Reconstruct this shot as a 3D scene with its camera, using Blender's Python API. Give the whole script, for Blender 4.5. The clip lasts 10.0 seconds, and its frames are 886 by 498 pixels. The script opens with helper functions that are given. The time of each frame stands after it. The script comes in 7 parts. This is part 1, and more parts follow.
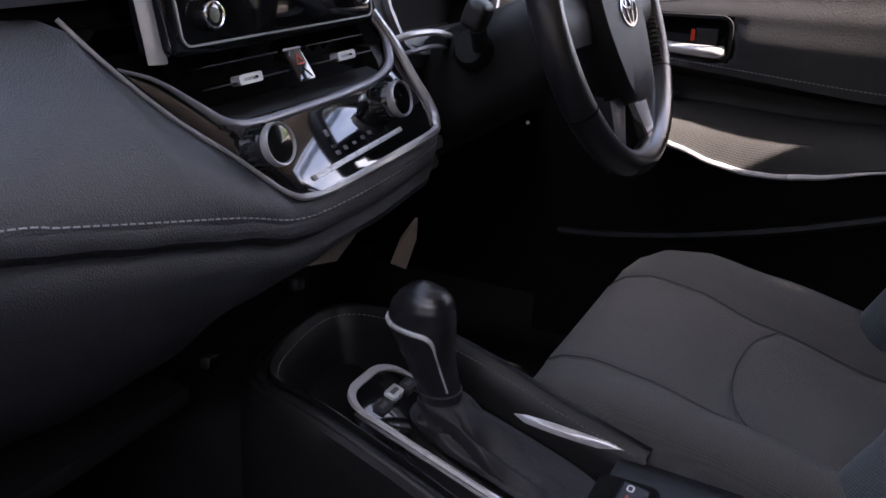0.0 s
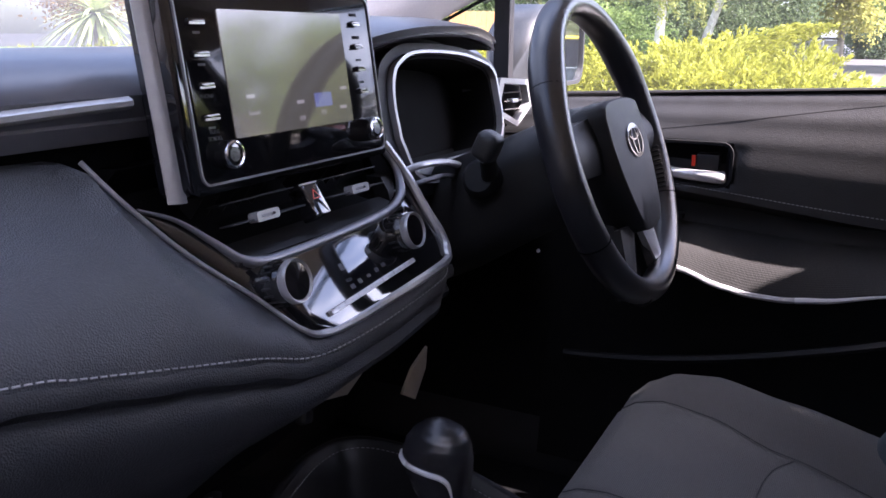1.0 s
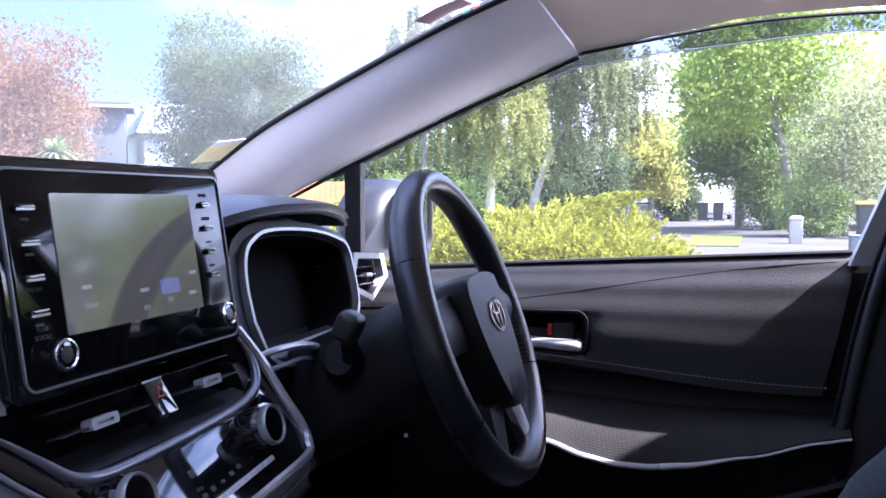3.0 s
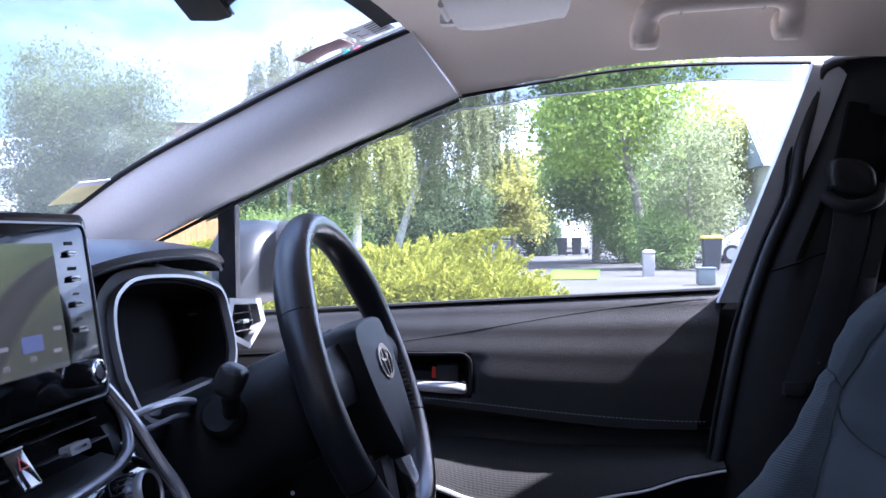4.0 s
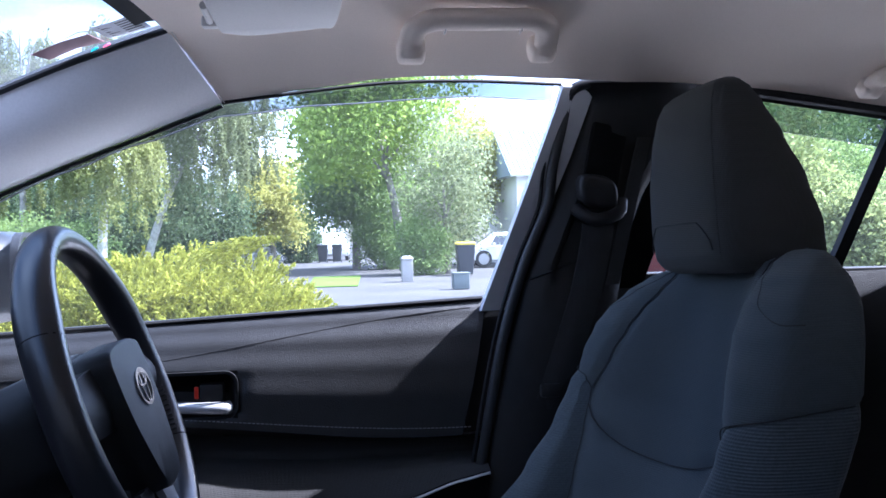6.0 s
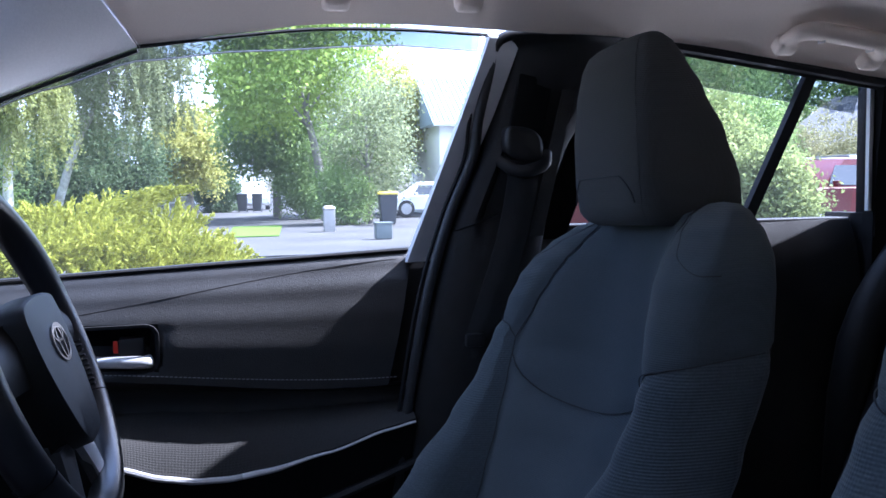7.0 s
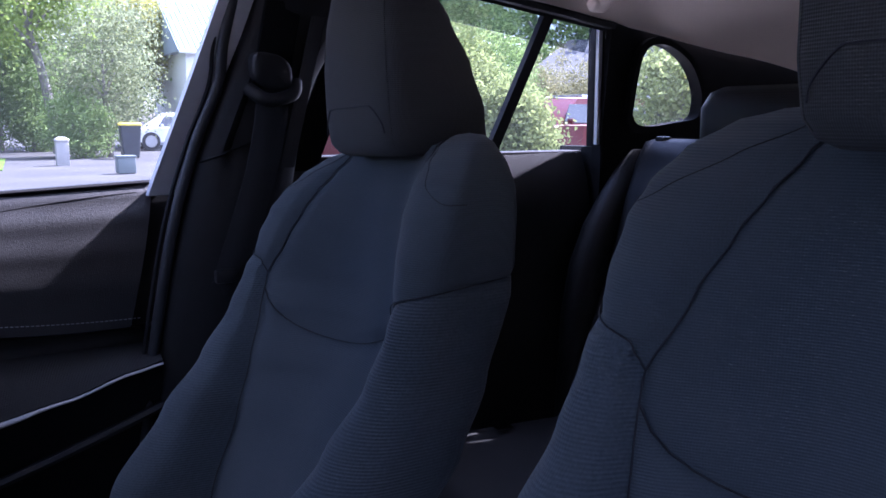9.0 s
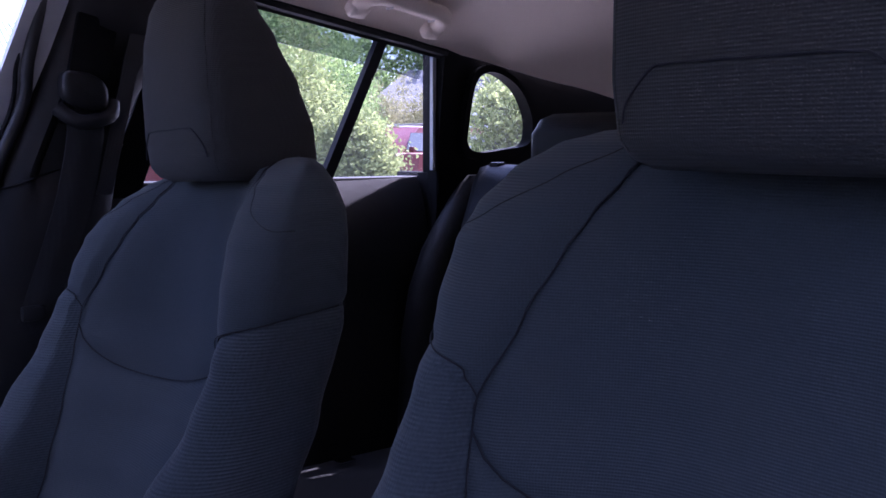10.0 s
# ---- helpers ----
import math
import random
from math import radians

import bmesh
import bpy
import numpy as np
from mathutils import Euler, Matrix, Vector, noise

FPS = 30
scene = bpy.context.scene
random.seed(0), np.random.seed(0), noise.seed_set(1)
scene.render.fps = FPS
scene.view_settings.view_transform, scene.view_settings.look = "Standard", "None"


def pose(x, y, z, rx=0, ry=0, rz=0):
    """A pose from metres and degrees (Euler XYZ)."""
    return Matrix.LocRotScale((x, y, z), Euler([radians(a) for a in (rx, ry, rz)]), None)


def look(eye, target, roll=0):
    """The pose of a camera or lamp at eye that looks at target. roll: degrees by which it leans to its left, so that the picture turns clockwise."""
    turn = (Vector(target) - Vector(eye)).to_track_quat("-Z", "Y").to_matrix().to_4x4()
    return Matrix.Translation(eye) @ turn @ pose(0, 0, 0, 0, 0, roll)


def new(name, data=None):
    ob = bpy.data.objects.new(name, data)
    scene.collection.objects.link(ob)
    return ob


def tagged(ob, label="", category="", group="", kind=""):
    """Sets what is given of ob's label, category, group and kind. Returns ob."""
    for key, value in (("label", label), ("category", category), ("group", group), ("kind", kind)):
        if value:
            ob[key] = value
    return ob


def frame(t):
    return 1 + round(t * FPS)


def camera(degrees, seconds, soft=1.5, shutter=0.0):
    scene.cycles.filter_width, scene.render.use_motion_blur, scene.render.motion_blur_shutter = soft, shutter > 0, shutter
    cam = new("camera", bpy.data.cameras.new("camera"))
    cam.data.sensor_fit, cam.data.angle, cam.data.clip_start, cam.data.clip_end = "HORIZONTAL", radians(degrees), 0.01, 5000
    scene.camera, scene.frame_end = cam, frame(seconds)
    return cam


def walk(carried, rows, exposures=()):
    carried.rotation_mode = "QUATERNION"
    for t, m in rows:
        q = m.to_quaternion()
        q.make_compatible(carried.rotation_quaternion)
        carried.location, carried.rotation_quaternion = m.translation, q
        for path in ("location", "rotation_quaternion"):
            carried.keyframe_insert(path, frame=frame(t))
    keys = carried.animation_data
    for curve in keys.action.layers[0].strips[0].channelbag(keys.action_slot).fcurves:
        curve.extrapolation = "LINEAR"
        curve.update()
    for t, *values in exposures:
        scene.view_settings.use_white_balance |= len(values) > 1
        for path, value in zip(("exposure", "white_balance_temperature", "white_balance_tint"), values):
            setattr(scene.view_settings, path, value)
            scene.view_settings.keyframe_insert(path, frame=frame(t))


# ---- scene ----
cam = camera(55.6, 10.0, soft=1.6)

EXPOSURES = [(0.0, 3.22, 6900, 25), (1.5, 3.10, 5900, 32), (2.5, 2.95, 5620, 32), (5.0, 2.75, 5180, 20), (7.0, 2.62, 5080, 20), (8.5, 2.54, 5120, 28), (10.0, 2.52, 5220, 46)]
PATH = [
    (0, (-0.637, 0.272, 1.044), (1.011, 1.133, 0.308), 0.2),
    (0.5, (-0.633, 0.289, 1.048), (1.056, 1.169, 0.439), 0.1),
    (1, (-0.632, 0.302, 1.064), (1.097, 1.178, 0.57), 0.3),
    (1.5, (-0.624, 0.313, 1.072), (1.156, 1.142, 0.691), 0.4),
    (2, (-0.614, 0.321, 1.076), (1.217, 1.077, 0.801), 0.3),
    (2.5, (-0.604, 0.326, 1.077), (1.275, 0.99, 0.9), 0.1),
    (2.7, (-0.6, 0.329, 1.074), (1.293, 0.957, 0.928), -0.1),
    (3.8, (-0.582, 0.368, 1.08), (1.394, 0.67, 1.041), -0.8),
    (4, (-0.578, 0.368, 1.083), (1.407, 0.611, 1.057), -0.8),
    (4.5, (-0.577, 0.376, 1.09), (1.421, 0.464, 1.089), -0.9),
    (5, (-0.569, 0.382, 1.09), (1.43, 0.315, 1.108), -1.0),
    (5.5, (-0.564, 0.378, 1.09), (1.425, 0.167, 1.105), -1.1),
    (7, (-0.559, 0.384, 1.093), (1.373, -0.115, 0.951), -0.9),
    (7.5, (-0.561, 0.384, 1.094), (1.336, -0.216, 0.887), -0.6),
    (8, (-0.562, 0.386, 1.093), (1.286, -0.333, 0.835), -0.3),
    (8.5, (-0.555, 0.383, 1.089), (1.226, -0.481, 0.801), -0.2),
    (9, (-0.549, 0.374, 1.088), (1.145, -0.645, 0.787), -0.0),
    (9.5, (-0.545, 0.368, 1.088), (1.048, -0.805, 0.798), 0.3),
    (10, (-0.537, 0.349, 1.083), (0.948, -0.971, 0.848), 0.2),
]
walk(cam, [(t, look(eye, target, roll)) for t, eye, target, roll in PATH], EXPOSURES)

# ---- daylight ----
TO_SUN = Vector((0.10, -0.79, 1.0)).normalized()
SUN_ELEV = math.asin(TO_SUN.z)
SUN_AZ = math.atan2(TO_SUN.x, TO_SUN.y)
world = bpy.data.worlds.new("day")
scene.world = world
world.use_nodes = True
wn = world.node_tree.nodes
sky = wn.new("ShaderNodeTexSky")
sky.sky_type = "NISHITA"
sky.sun_disc = False
sky.sun_elevation = SUN_ELEV
sky.sun_rotation = SUN_AZ
sky.dust_density = 2.0
wn["Background"].inputs["Strength"].default_value = 0.13
# thin bright cloud veil over the sky
coord = wn.new("ShaderNodeTexCoord")
cloud = wn.new("ShaderNodeTexNoise")
cloud.inputs["Scale"].default_value = 2.2
cloud.inputs["Detail"].default_value = 6
stretch = wn.new("ShaderNodeMapping")
stretch.inputs["Scale"].default_value = (1, 1, 2.5)
ramp = wn.new("ShaderNodeValToRGB")
ramp.color_ramp.elements[0].position = 0.44
ramp.color_ramp.elements[1].position = 0.66
veil = wn.new("ShaderNodeMixRGB")
veil.inputs[2].default_value = (8.3, 9.0, 10.2, 1)
wl = world.node_tree.links
wl.new(coord.outputs["Generated"], stretch.inputs["Vector"])
wl.new(stretch.outputs["Vector"], cloud.inputs["Vector"])
wl.new(cloud.outputs["Fac"], ramp.inputs["Fac"])
wl.new(ramp.outputs["Color"], veil.inputs["Fac"])
wl.new(sky.outputs["Color"], veil.inputs[1])
# clouds scatter forward: the veil is brighter towards the sun
glare = wn.new("ShaderNodeVectorMath")
glare.operation = "DOT_PRODUCT"
glare.inputs[1].default_value = TO_SUN
bright = wn.new("ShaderNodeMath")
bright.operation = "MULTIPLY_ADD"
bright.inputs[1].default_value, bright.inputs[2].default_value = 0.5, 0.75
tone = wn.new("ShaderNodeVectorMath")
tone.operation = "SCALE"
wl.new(coord.outputs["Generated"], glare.inputs[0])
wl.new(glare.outputs["Value"], bright.inputs[0])
wl.new(veil.outputs["Color"], tone.inputs[0])
wl.new(bright.outputs[0], tone.inputs["Scale"])
wl.new(tone.outputs[0], wn["Background"].inputs["Color"])

sun = new("sun", bpy.data.lights.new("sun", "SUN"))
sun.data.energy = 5.0
sun.data.angle = radians(0.6)
sun.data.color = (1.0, 0.94, 0.85)
sun.matrix_world = TO_SUN.to_track_quat("Z", "Y").to_matrix().to_4x4()

# ---- materials ----
def mat(name, base, rough=0.5, metal=0.0, var=0.15, scale=30.0, bump=0.0, bump_scale=200.0, kind="noise",
        spec=0.5, coat=0.0, second=None, stain=3.0, rvar=0.1, per=0.0, sheen=0.0, ribs=0.3, lie=1.0, rise=1.0):
    """A procedural surface: colour that varies at two scales, rough patches and a fine relief."""
    m = bpy.data.materials.new(name)
    m.use_nodes = True
    nt = m.node_tree
    n, l = nt.nodes, nt.links
    b = n["Principled BSDF"]
    b.inputs["Metallic"].default_value = metal
    b.inputs["Specular IOR Level"].default_value = spec
    b.inputs["Coat Weight"].default_value = coat
    b.inputs["Coat Roughness"].default_value = 0.05
    b.inputs["Sheen Weight"].default_value = sheen
    tc = n.new("ShaderNodeTexCoord")
    fine, big = n.new("ShaderNodeTexNoise"), n.new("ShaderNodeTexNoise")
    fine.inputs["Scale"].default_value, fine.inputs["Detail"].default_value = scale, 4
    big.inputs["Scale"].default_value, big.inputs["Detail"].default_value = stain, 3
    l.new(tc.outputs["Object"], fine.inputs["Vector"])
    l.new(tc.outputs["Object"], big.inputs["Vector"])
    add = n.new("ShaderNodeMath")
    add.operation = "ADD"
    l.new(fine.outputs["Fac"], add.inputs[0])
    l.new(big.outputs["Fac"], add.inputs[1])
    src = add.outputs[0]
    lo, hi = 0.7, 1.3
    if per:
        oi = n.new("ShaderNodeObjectInfo")
        geo = n.new("ShaderNodeNewGeometry")
        both = n.new("ShaderNodeMath")
        both.operation = "ADD"
        l.new(oi.outputs["Random"], both.inputs[0])
        l.new(geo.outputs["Random Per Island"], both.inputs[1])
        sc = n.new("ShaderNodeMath")
        sc.operation = "MULTIPLY_ADD"
        sc.inputs[1].default_value = per
        l.new(both.outputs[0], sc.inputs[0])
        l.new(src, sc.inputs[2])
        src = sc.outputs[0]
        hi += 2 * per
    mr = n.new("ShaderNodeMapRange")
    mr.inputs["From Min"].default_value, mr.inputs["From Max"].default_value = lo, hi
    l.new(src, mr.inputs["Value"])
    mix = n.new("ShaderNodeMixRGB")
    c = Vector(base[:3])
    d = Vector(second[:3]) if second else c * (1 + var)
    c2 = c if second else c * (1 - var)
    mix.inputs[1].default_value, mix.inputs[2].default_value = (*c2, 1), (*d, 1)
    l.new(mr.outputs["Result"], mix.inputs["Fac"])
    l.new(mix.outputs["Color"], b.inputs["Base Color"])
    rr = n.new("ShaderNodeMapRange")
    rr.inputs["To Min"].default_value, rr.inputs["To Max"].default_value = max(0.02, rough - rvar), min(1, rough + rvar)
    l.new(big.outputs["Fac"], rr.inputs["Value"])
    l.new(rr.outputs["Result"], b.inputs["Roughness"])
    if bump:
        bp = n.new("ShaderNodeBump")
        bp.inputs["Strength"].default_value, bp.inputs["Distance"].default_value = bump, 0.001
        if kind == "grain":
            t = n.new("ShaderNodeTexVoronoi")
            t.inputs["Scale"].default_value = bump_scale
            l.new(tc.outputs["Object"], t.inputs["Vector"])
            l.new(t.outputs["Distance"], bp.inputs["Height"])
        elif kind == "weave":
            turn, t = n.new("ShaderNodeMapping"), n.new("ShaderNodeTexWave")
            turn.inputs["Scale"].default_value = (0.0, lie, rise)
            t.bands_direction = "DIAGONAL"
            t.inputs["Scale"].default_value = bump_scale
            warp, cross = n.new("ShaderNodeTexWave"), n.new("ShaderNodeMath")
            warp.bands_direction = "X"
            warp.inputs["Scale"].default_value = bump_scale * 0.62
            cross.operation = "MULTIPLY_ADD"
            cross.inputs[1].default_value = 0.45
            l.new(tc.outputs["Object"], turn.inputs["Vector"])
            l.new(tc.outputs["Object"], warp.inputs["Vector"])
            l.new(turn.outputs["Vector"], t.inputs["Vector"])
            l.new(warp.outputs["Fac"], cross.inputs[0])
            l.new(t.outputs["Fac"], cross.inputs[2])
            total = cross.outputs[0]
            l.new(total, bp.inputs["Height"])
            rib, two = n.new("ShaderNodeMapRange"), n.new("ShaderNodeVectorMath")
            rib.inputs["From Max"].default_value = 1.45
            rib.inputs["To Min"].default_value, rib.inputs["To Max"].default_value = 1.0 - ribs, 1.0 + ribs * 0.7
            two.operation = "SCALE"
            l.new(total, rib.inputs["Value"])
            l.new(mix.outputs["Color"], two.inputs[0])
            l.new(rib.outputs["Result"], two.inputs["Scale"])
            l.new(two.outputs[0], b.inputs["Base Color"])
        else:
            t = n.new("ShaderNodeTexNoise")
            t.inputs["Scale"].default_value, t.inputs["Detail"].default_value = bump_scale, 6
            l.new(tc.outputs["Object"], t.inputs["Vector"])
            l.new(t.outputs["Fac"], bp.inputs["Height"])
        l.new(bp.outputs["Normal"], b.inputs["Normal"])
    return m


def glass_mat(name, tint=(1, 1, 1), gloss=0.06, rough=0.0, haze=0.0):
    m = bpy.data.materials.new(name)
    m.use_nodes = True
    n, l = m.node_tree.nodes, m.node_tree.links
    n.remove(n["Principled BSDF"])
    tr, gl, mx = n.new("ShaderNodeBsdfTransparent"), n.new("ShaderNodeBsdfGlossy"), n.new("ShaderNodeMixShader")
    fr = n.new("ShaderNodeLayerWeight")
    fr.inputs["Blend"].default_value = 0.5
    steep, amount = n.new("ShaderNodeMath"), n.new("ShaderNodeMath")
    steep.operation, amount.operation = "POWER", "MULTIPLY_ADD"
    steep.inputs[1].default_value = 4.0
    amount.inputs[1].default_value, amount.inputs[2].default_value = 0.25, gloss * 0.1
    l.new(fr.outputs["Facing"], steep.inputs[0])
    l.new(steep.outputs[0], amount.inputs[0])
    tr.inputs["Color"].default_value = (*tint, 1)
    gl.inputs["Roughness"].default_value = rough
    l.new(amount.outputs[0], mx.inputs["Fac"])
    l.new(tr.outputs[0], mx.inputs[1])
    l.new(gl.outputs[0], mx.inputs[2])
    l.new(mx.outputs[0], n["Material Output"].inputs["Surface"])
    # white translucency paints a light haze over what shows through
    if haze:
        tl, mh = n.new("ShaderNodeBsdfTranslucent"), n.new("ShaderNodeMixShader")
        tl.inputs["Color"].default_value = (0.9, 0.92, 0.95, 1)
        haze_noise = n.new("ShaderNodeTexNoise")
        haze_noise.inputs["Scale"].default_value = 3.0
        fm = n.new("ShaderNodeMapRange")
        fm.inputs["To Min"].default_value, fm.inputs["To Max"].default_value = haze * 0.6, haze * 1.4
        l.new(haze_noise.outputs["Fac"], fm.inputs["Value"])
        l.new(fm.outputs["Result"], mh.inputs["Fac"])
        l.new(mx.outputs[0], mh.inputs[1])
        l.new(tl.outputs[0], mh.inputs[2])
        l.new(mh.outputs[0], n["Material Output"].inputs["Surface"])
    return m


def glow_mat(name, color, strength):
    m = bpy.data.materials.new(name)
    m.use_nodes = True
    b = m.node_tree.nodes["Principled BSDF"]
    b.inputs["Base Color"].default_value = (0.01, 0.01, 0.01, 1)
    b.inputs["Roughness"].default_value = 0.07
    b.inputs["Specular IOR Level"].default_value = 0.9
    b.inputs["Emission Color"].default_value = (*color, 1)
    b.inputs["Emission Strength"].default_value = strength
    return m


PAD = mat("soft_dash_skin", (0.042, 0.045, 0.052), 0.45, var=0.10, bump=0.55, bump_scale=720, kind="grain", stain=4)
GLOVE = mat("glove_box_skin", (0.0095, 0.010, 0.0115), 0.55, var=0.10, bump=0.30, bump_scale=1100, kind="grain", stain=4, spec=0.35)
# same skin as PAD, darkened: the lower face's shade is in its colour
PAD_SHADED = mat("dash_skin_shaded", (0.022, 0.0235, 0.027), 0.5, var=0.10, bump=0.45, bump_scale=720, kind="grain", stain=4, spec=0.4)
# dash skin paled to imitate the sky's sheen on top pad and hood
TOPPAD_LIT = mat("dash_skin_lit", (0.085, 0.087, 0.100), 0.32, var=0.10, bump=0.08, bump_scale=1300, kind="grain", stain=4, spec=1.0)
GRAIN = mat("grained_black_plastic", (0.0135, 0.0135, 0.014), 0.40, var=0.22, bump=0.34, bump_scale=700, kind="grain", spec=0.55)
ARMCLOTH = mat("arm_rest_cloth", (0.042, 0.041, 0.040), 0.9, var=0.2, scale=500, bump=0.5, bump_scale=330, ribs=0.12, lie=1.0, rise=0.0, kind="weave", spec=0.2)
PLASTIC = mat("matt_black_plastic", (0.012, 0.012, 0.013), 0.50, var=0.2, spec=0.4, bump=0.15, bump_scale=700)
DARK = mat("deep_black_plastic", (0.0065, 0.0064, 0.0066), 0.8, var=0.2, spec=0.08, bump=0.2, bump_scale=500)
GLOSS = mat("piano_black", (0.006, 0.006, 0.007), 0.05, var=0.2, rvar=0.03, spec=0.6, coat=0.6)
SCREENGLASS = mat("dark_screen_glass", (0.006, 0.006, 0.007), 0.06, var=0.2, rvar=0.03, spec=0.3)
KNOB = mat("polished_knob_leather", (0.012, 0.012, 0.014), 0.24, var=0.12, bump=0.15, bump_scale=1500, kind="grain", spec=0.6)
LEATHER = mat("wheel_leather", (0.012, 0.012, 0.014), 0.30, var=0.12, bump=0.08, bump_scale=1300, kind="grain", spec=0.7)
GAITER = mat("gaiter_leather", (0.009, 0.009, 0.010), 0.45, var=0.10, bump=0.6, bump_scale=900, kind="grain", spec=0.6)
SILVER = mat("satin_silver_paint", (0.55, 0.55, 0.56), 0.28, 0.4, var=0.05, scale=200)
GREYTRIM = mat("gunmetal_trim", (0.22, 0.22, 0.24), 0.33, 0.7, var=0.06, scale=200)
FINM = mat("brushed_fin_paint", (0.36, 0.36, 0.37), 0.3, 0.6, var=0.06, scale=200)
CHROME = mat("chrome", (0.82, 0.82, 0.84), 0.1, 1.0, var=0.03, rvar=0.04)
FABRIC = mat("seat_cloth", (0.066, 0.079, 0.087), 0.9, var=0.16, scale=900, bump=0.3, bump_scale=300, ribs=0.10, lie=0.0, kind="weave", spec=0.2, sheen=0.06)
# seat cloth again, paler and warmer: light on the cushion put into its colour
CUSHION_LIT = mat("seat_cloth_lit", (0.100, 0.099, 0.096), 0.9, var=0.18, scale=900, bump=0.7, bump_scale=300, ribs=0.22, lie=1.0, rise=0.0, kind="weave", spec=0.2, sheen=0.06)
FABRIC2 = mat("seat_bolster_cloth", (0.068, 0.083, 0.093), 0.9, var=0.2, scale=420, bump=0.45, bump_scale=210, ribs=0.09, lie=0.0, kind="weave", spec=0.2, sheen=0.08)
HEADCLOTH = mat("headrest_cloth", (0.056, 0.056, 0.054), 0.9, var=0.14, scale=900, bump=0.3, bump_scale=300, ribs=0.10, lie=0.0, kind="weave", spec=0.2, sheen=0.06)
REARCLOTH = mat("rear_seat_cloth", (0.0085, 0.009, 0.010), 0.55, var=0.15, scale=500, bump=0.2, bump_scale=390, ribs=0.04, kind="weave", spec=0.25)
PILLARB = mat("black_pillar_plastic", (0.013, 0.0125, 0.0125), 0.55, var=0.2, spec=0.3, bump=0.2, bump_scale=900, kind="grain")
# paler copy of the rear cloth, with the cushion's light in its colour
REAR_LIT = mat("rear_cloth_lit", (0.024, 0.025, 0.026), 0.8, var=0.15, scale=500, bump=0.2, bump_scale=390, ribs=0.04, lie=1.0, rise=0.0, kind="weave", spec=0.3)
SEAMS = mat("seam_thread", (0.024, 0.025, 0.029), 0.9, bump=0.3, bump_scale=900)
SATINTHREAD = mat("dim_grey_thread", (0.12, 0.12, 0.125), 0.8, bump=0.3, bump_scale=900)
THREAD = mat("pale_thread", (0.30, 0.30, 0.31), 0.8, bump=0.3, bump_scale=900)
LINING = mat("headliner_cloth", (0.80, 0.69, 0.595), 0.9, var=0.05, scale=600, bump=0.35, bump_scale=900, spec=0.2)
PILLAR = mat("pillar_trim_plastic", (0.80, 0.775, 0.765), 0.45, var=0.05, scale=300, bump=0.25, bump_scale=700, kind="grain")
VISORM = mat("visor_vinyl", (0.60, 0.57, 0.54), 0.7, var=0.05, scale=300, bump=0.25, bump_scale=700)
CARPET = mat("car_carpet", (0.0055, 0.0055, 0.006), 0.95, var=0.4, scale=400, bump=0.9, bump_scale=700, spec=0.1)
WEB = mat("belt_webbing", (0.016, 0.016, 0.017), 0.75, var=0.2, bump=0.5, bump_scale=390, ribs=0.14, kind="weave")
REDP = mat("red_plastic", (0.55, 0.035, 0.015), 0.4)
AMBER = mat("amber_print", (0.6, 0.16, 0.02), 0.5)
PRINT = mat("white_print", (0.62, 0.62, 0.62), 0.6)
DIMPRINT = mat("grey_print", (0.07, 0.07, 0.075), 0.6)
SEALB = mat("soft_weatherstrip", (0.022, 0.023, 0.025), 0.42, var=0.1, bump=0.1, bump_scale=500, spec=0.5)
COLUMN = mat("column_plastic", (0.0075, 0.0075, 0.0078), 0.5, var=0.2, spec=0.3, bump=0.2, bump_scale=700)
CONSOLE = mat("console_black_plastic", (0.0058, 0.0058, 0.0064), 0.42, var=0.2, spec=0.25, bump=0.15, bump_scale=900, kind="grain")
SATIN = mat("soft_satin_silver", (0.36, 0.36, 0.37), 0.34, 0.5, var=0.05, scale=200)
RUBBER = mat("black_rubber_seal", (0.010, 0.010, 0.011), 0.72, bump=0.2, bump_scale=300, spec=0.3)
CARGREY = mat("grey_metallic_paint", (0.010, 0.0115, 0.013), 0.35, 0.0, var=0.05, scale=900, spec=0.4)
GLASS = glass_mat("clear_glass", (0.90, 0.91, 0.91), haze=0.006)
# haze and tint painted into the glass: a pale veil over a dimmed sky
HAZED = glass_mat("hazed_windscreen_glass", (0.60, 0.64, 0.66), haze=0.022)
FRAMEGREY = mat("grey_window_frame", (0.60, 0.62, 0.65), 0.35, var=0.1, bump=0.2, bump_scale=600)
SMOKE = glass_mat("smoked_acrylic", (0.50, 0.53, 0.55))
SCREEN = glow_mat("lcd_screen", (0.80, 0.80, 0.72), 0.012)
SCREENB = glow_mat("lcd_blue_key", (0.30, 0.36, 0.75), 0.05)
SCREENT = glow_mat("lcd_text", (0.8, 0.8, 0.85), 0.04)
TINTMIRROR = mat("tinted_mirror_glass", (0.38, 0.41, 0.43), 0.03, 1.0, var=0.02, rvar=0.005)
MIRROR = mat("mirror_silvering", (0.9, 0.9, 0.9), 0.02, 1.0, var=0.01, rvar=0.005)

# ---- mesh helpers ----
def link(name, bm, material, parent=None, label="", smooth=True):
    me = bpy.data.meshes.new(name)
    bmesh.ops.recalc_face_normals(bm, faces=bm.faces[:])
    if smooth:
        for f in bm.faces:
            f.smooth = True
        for e in bm.edges:
            if len(e.link_faces) == 2 and e.calc_face_angle(0) > 0.75:
                e.smooth = False
    bm.to_mesh(me)
    bm.free()
    me.materials.append(material)
    ob = new(name, me)
    ob.parent = parent
    if label:
        ob["label"] = label
    return ob


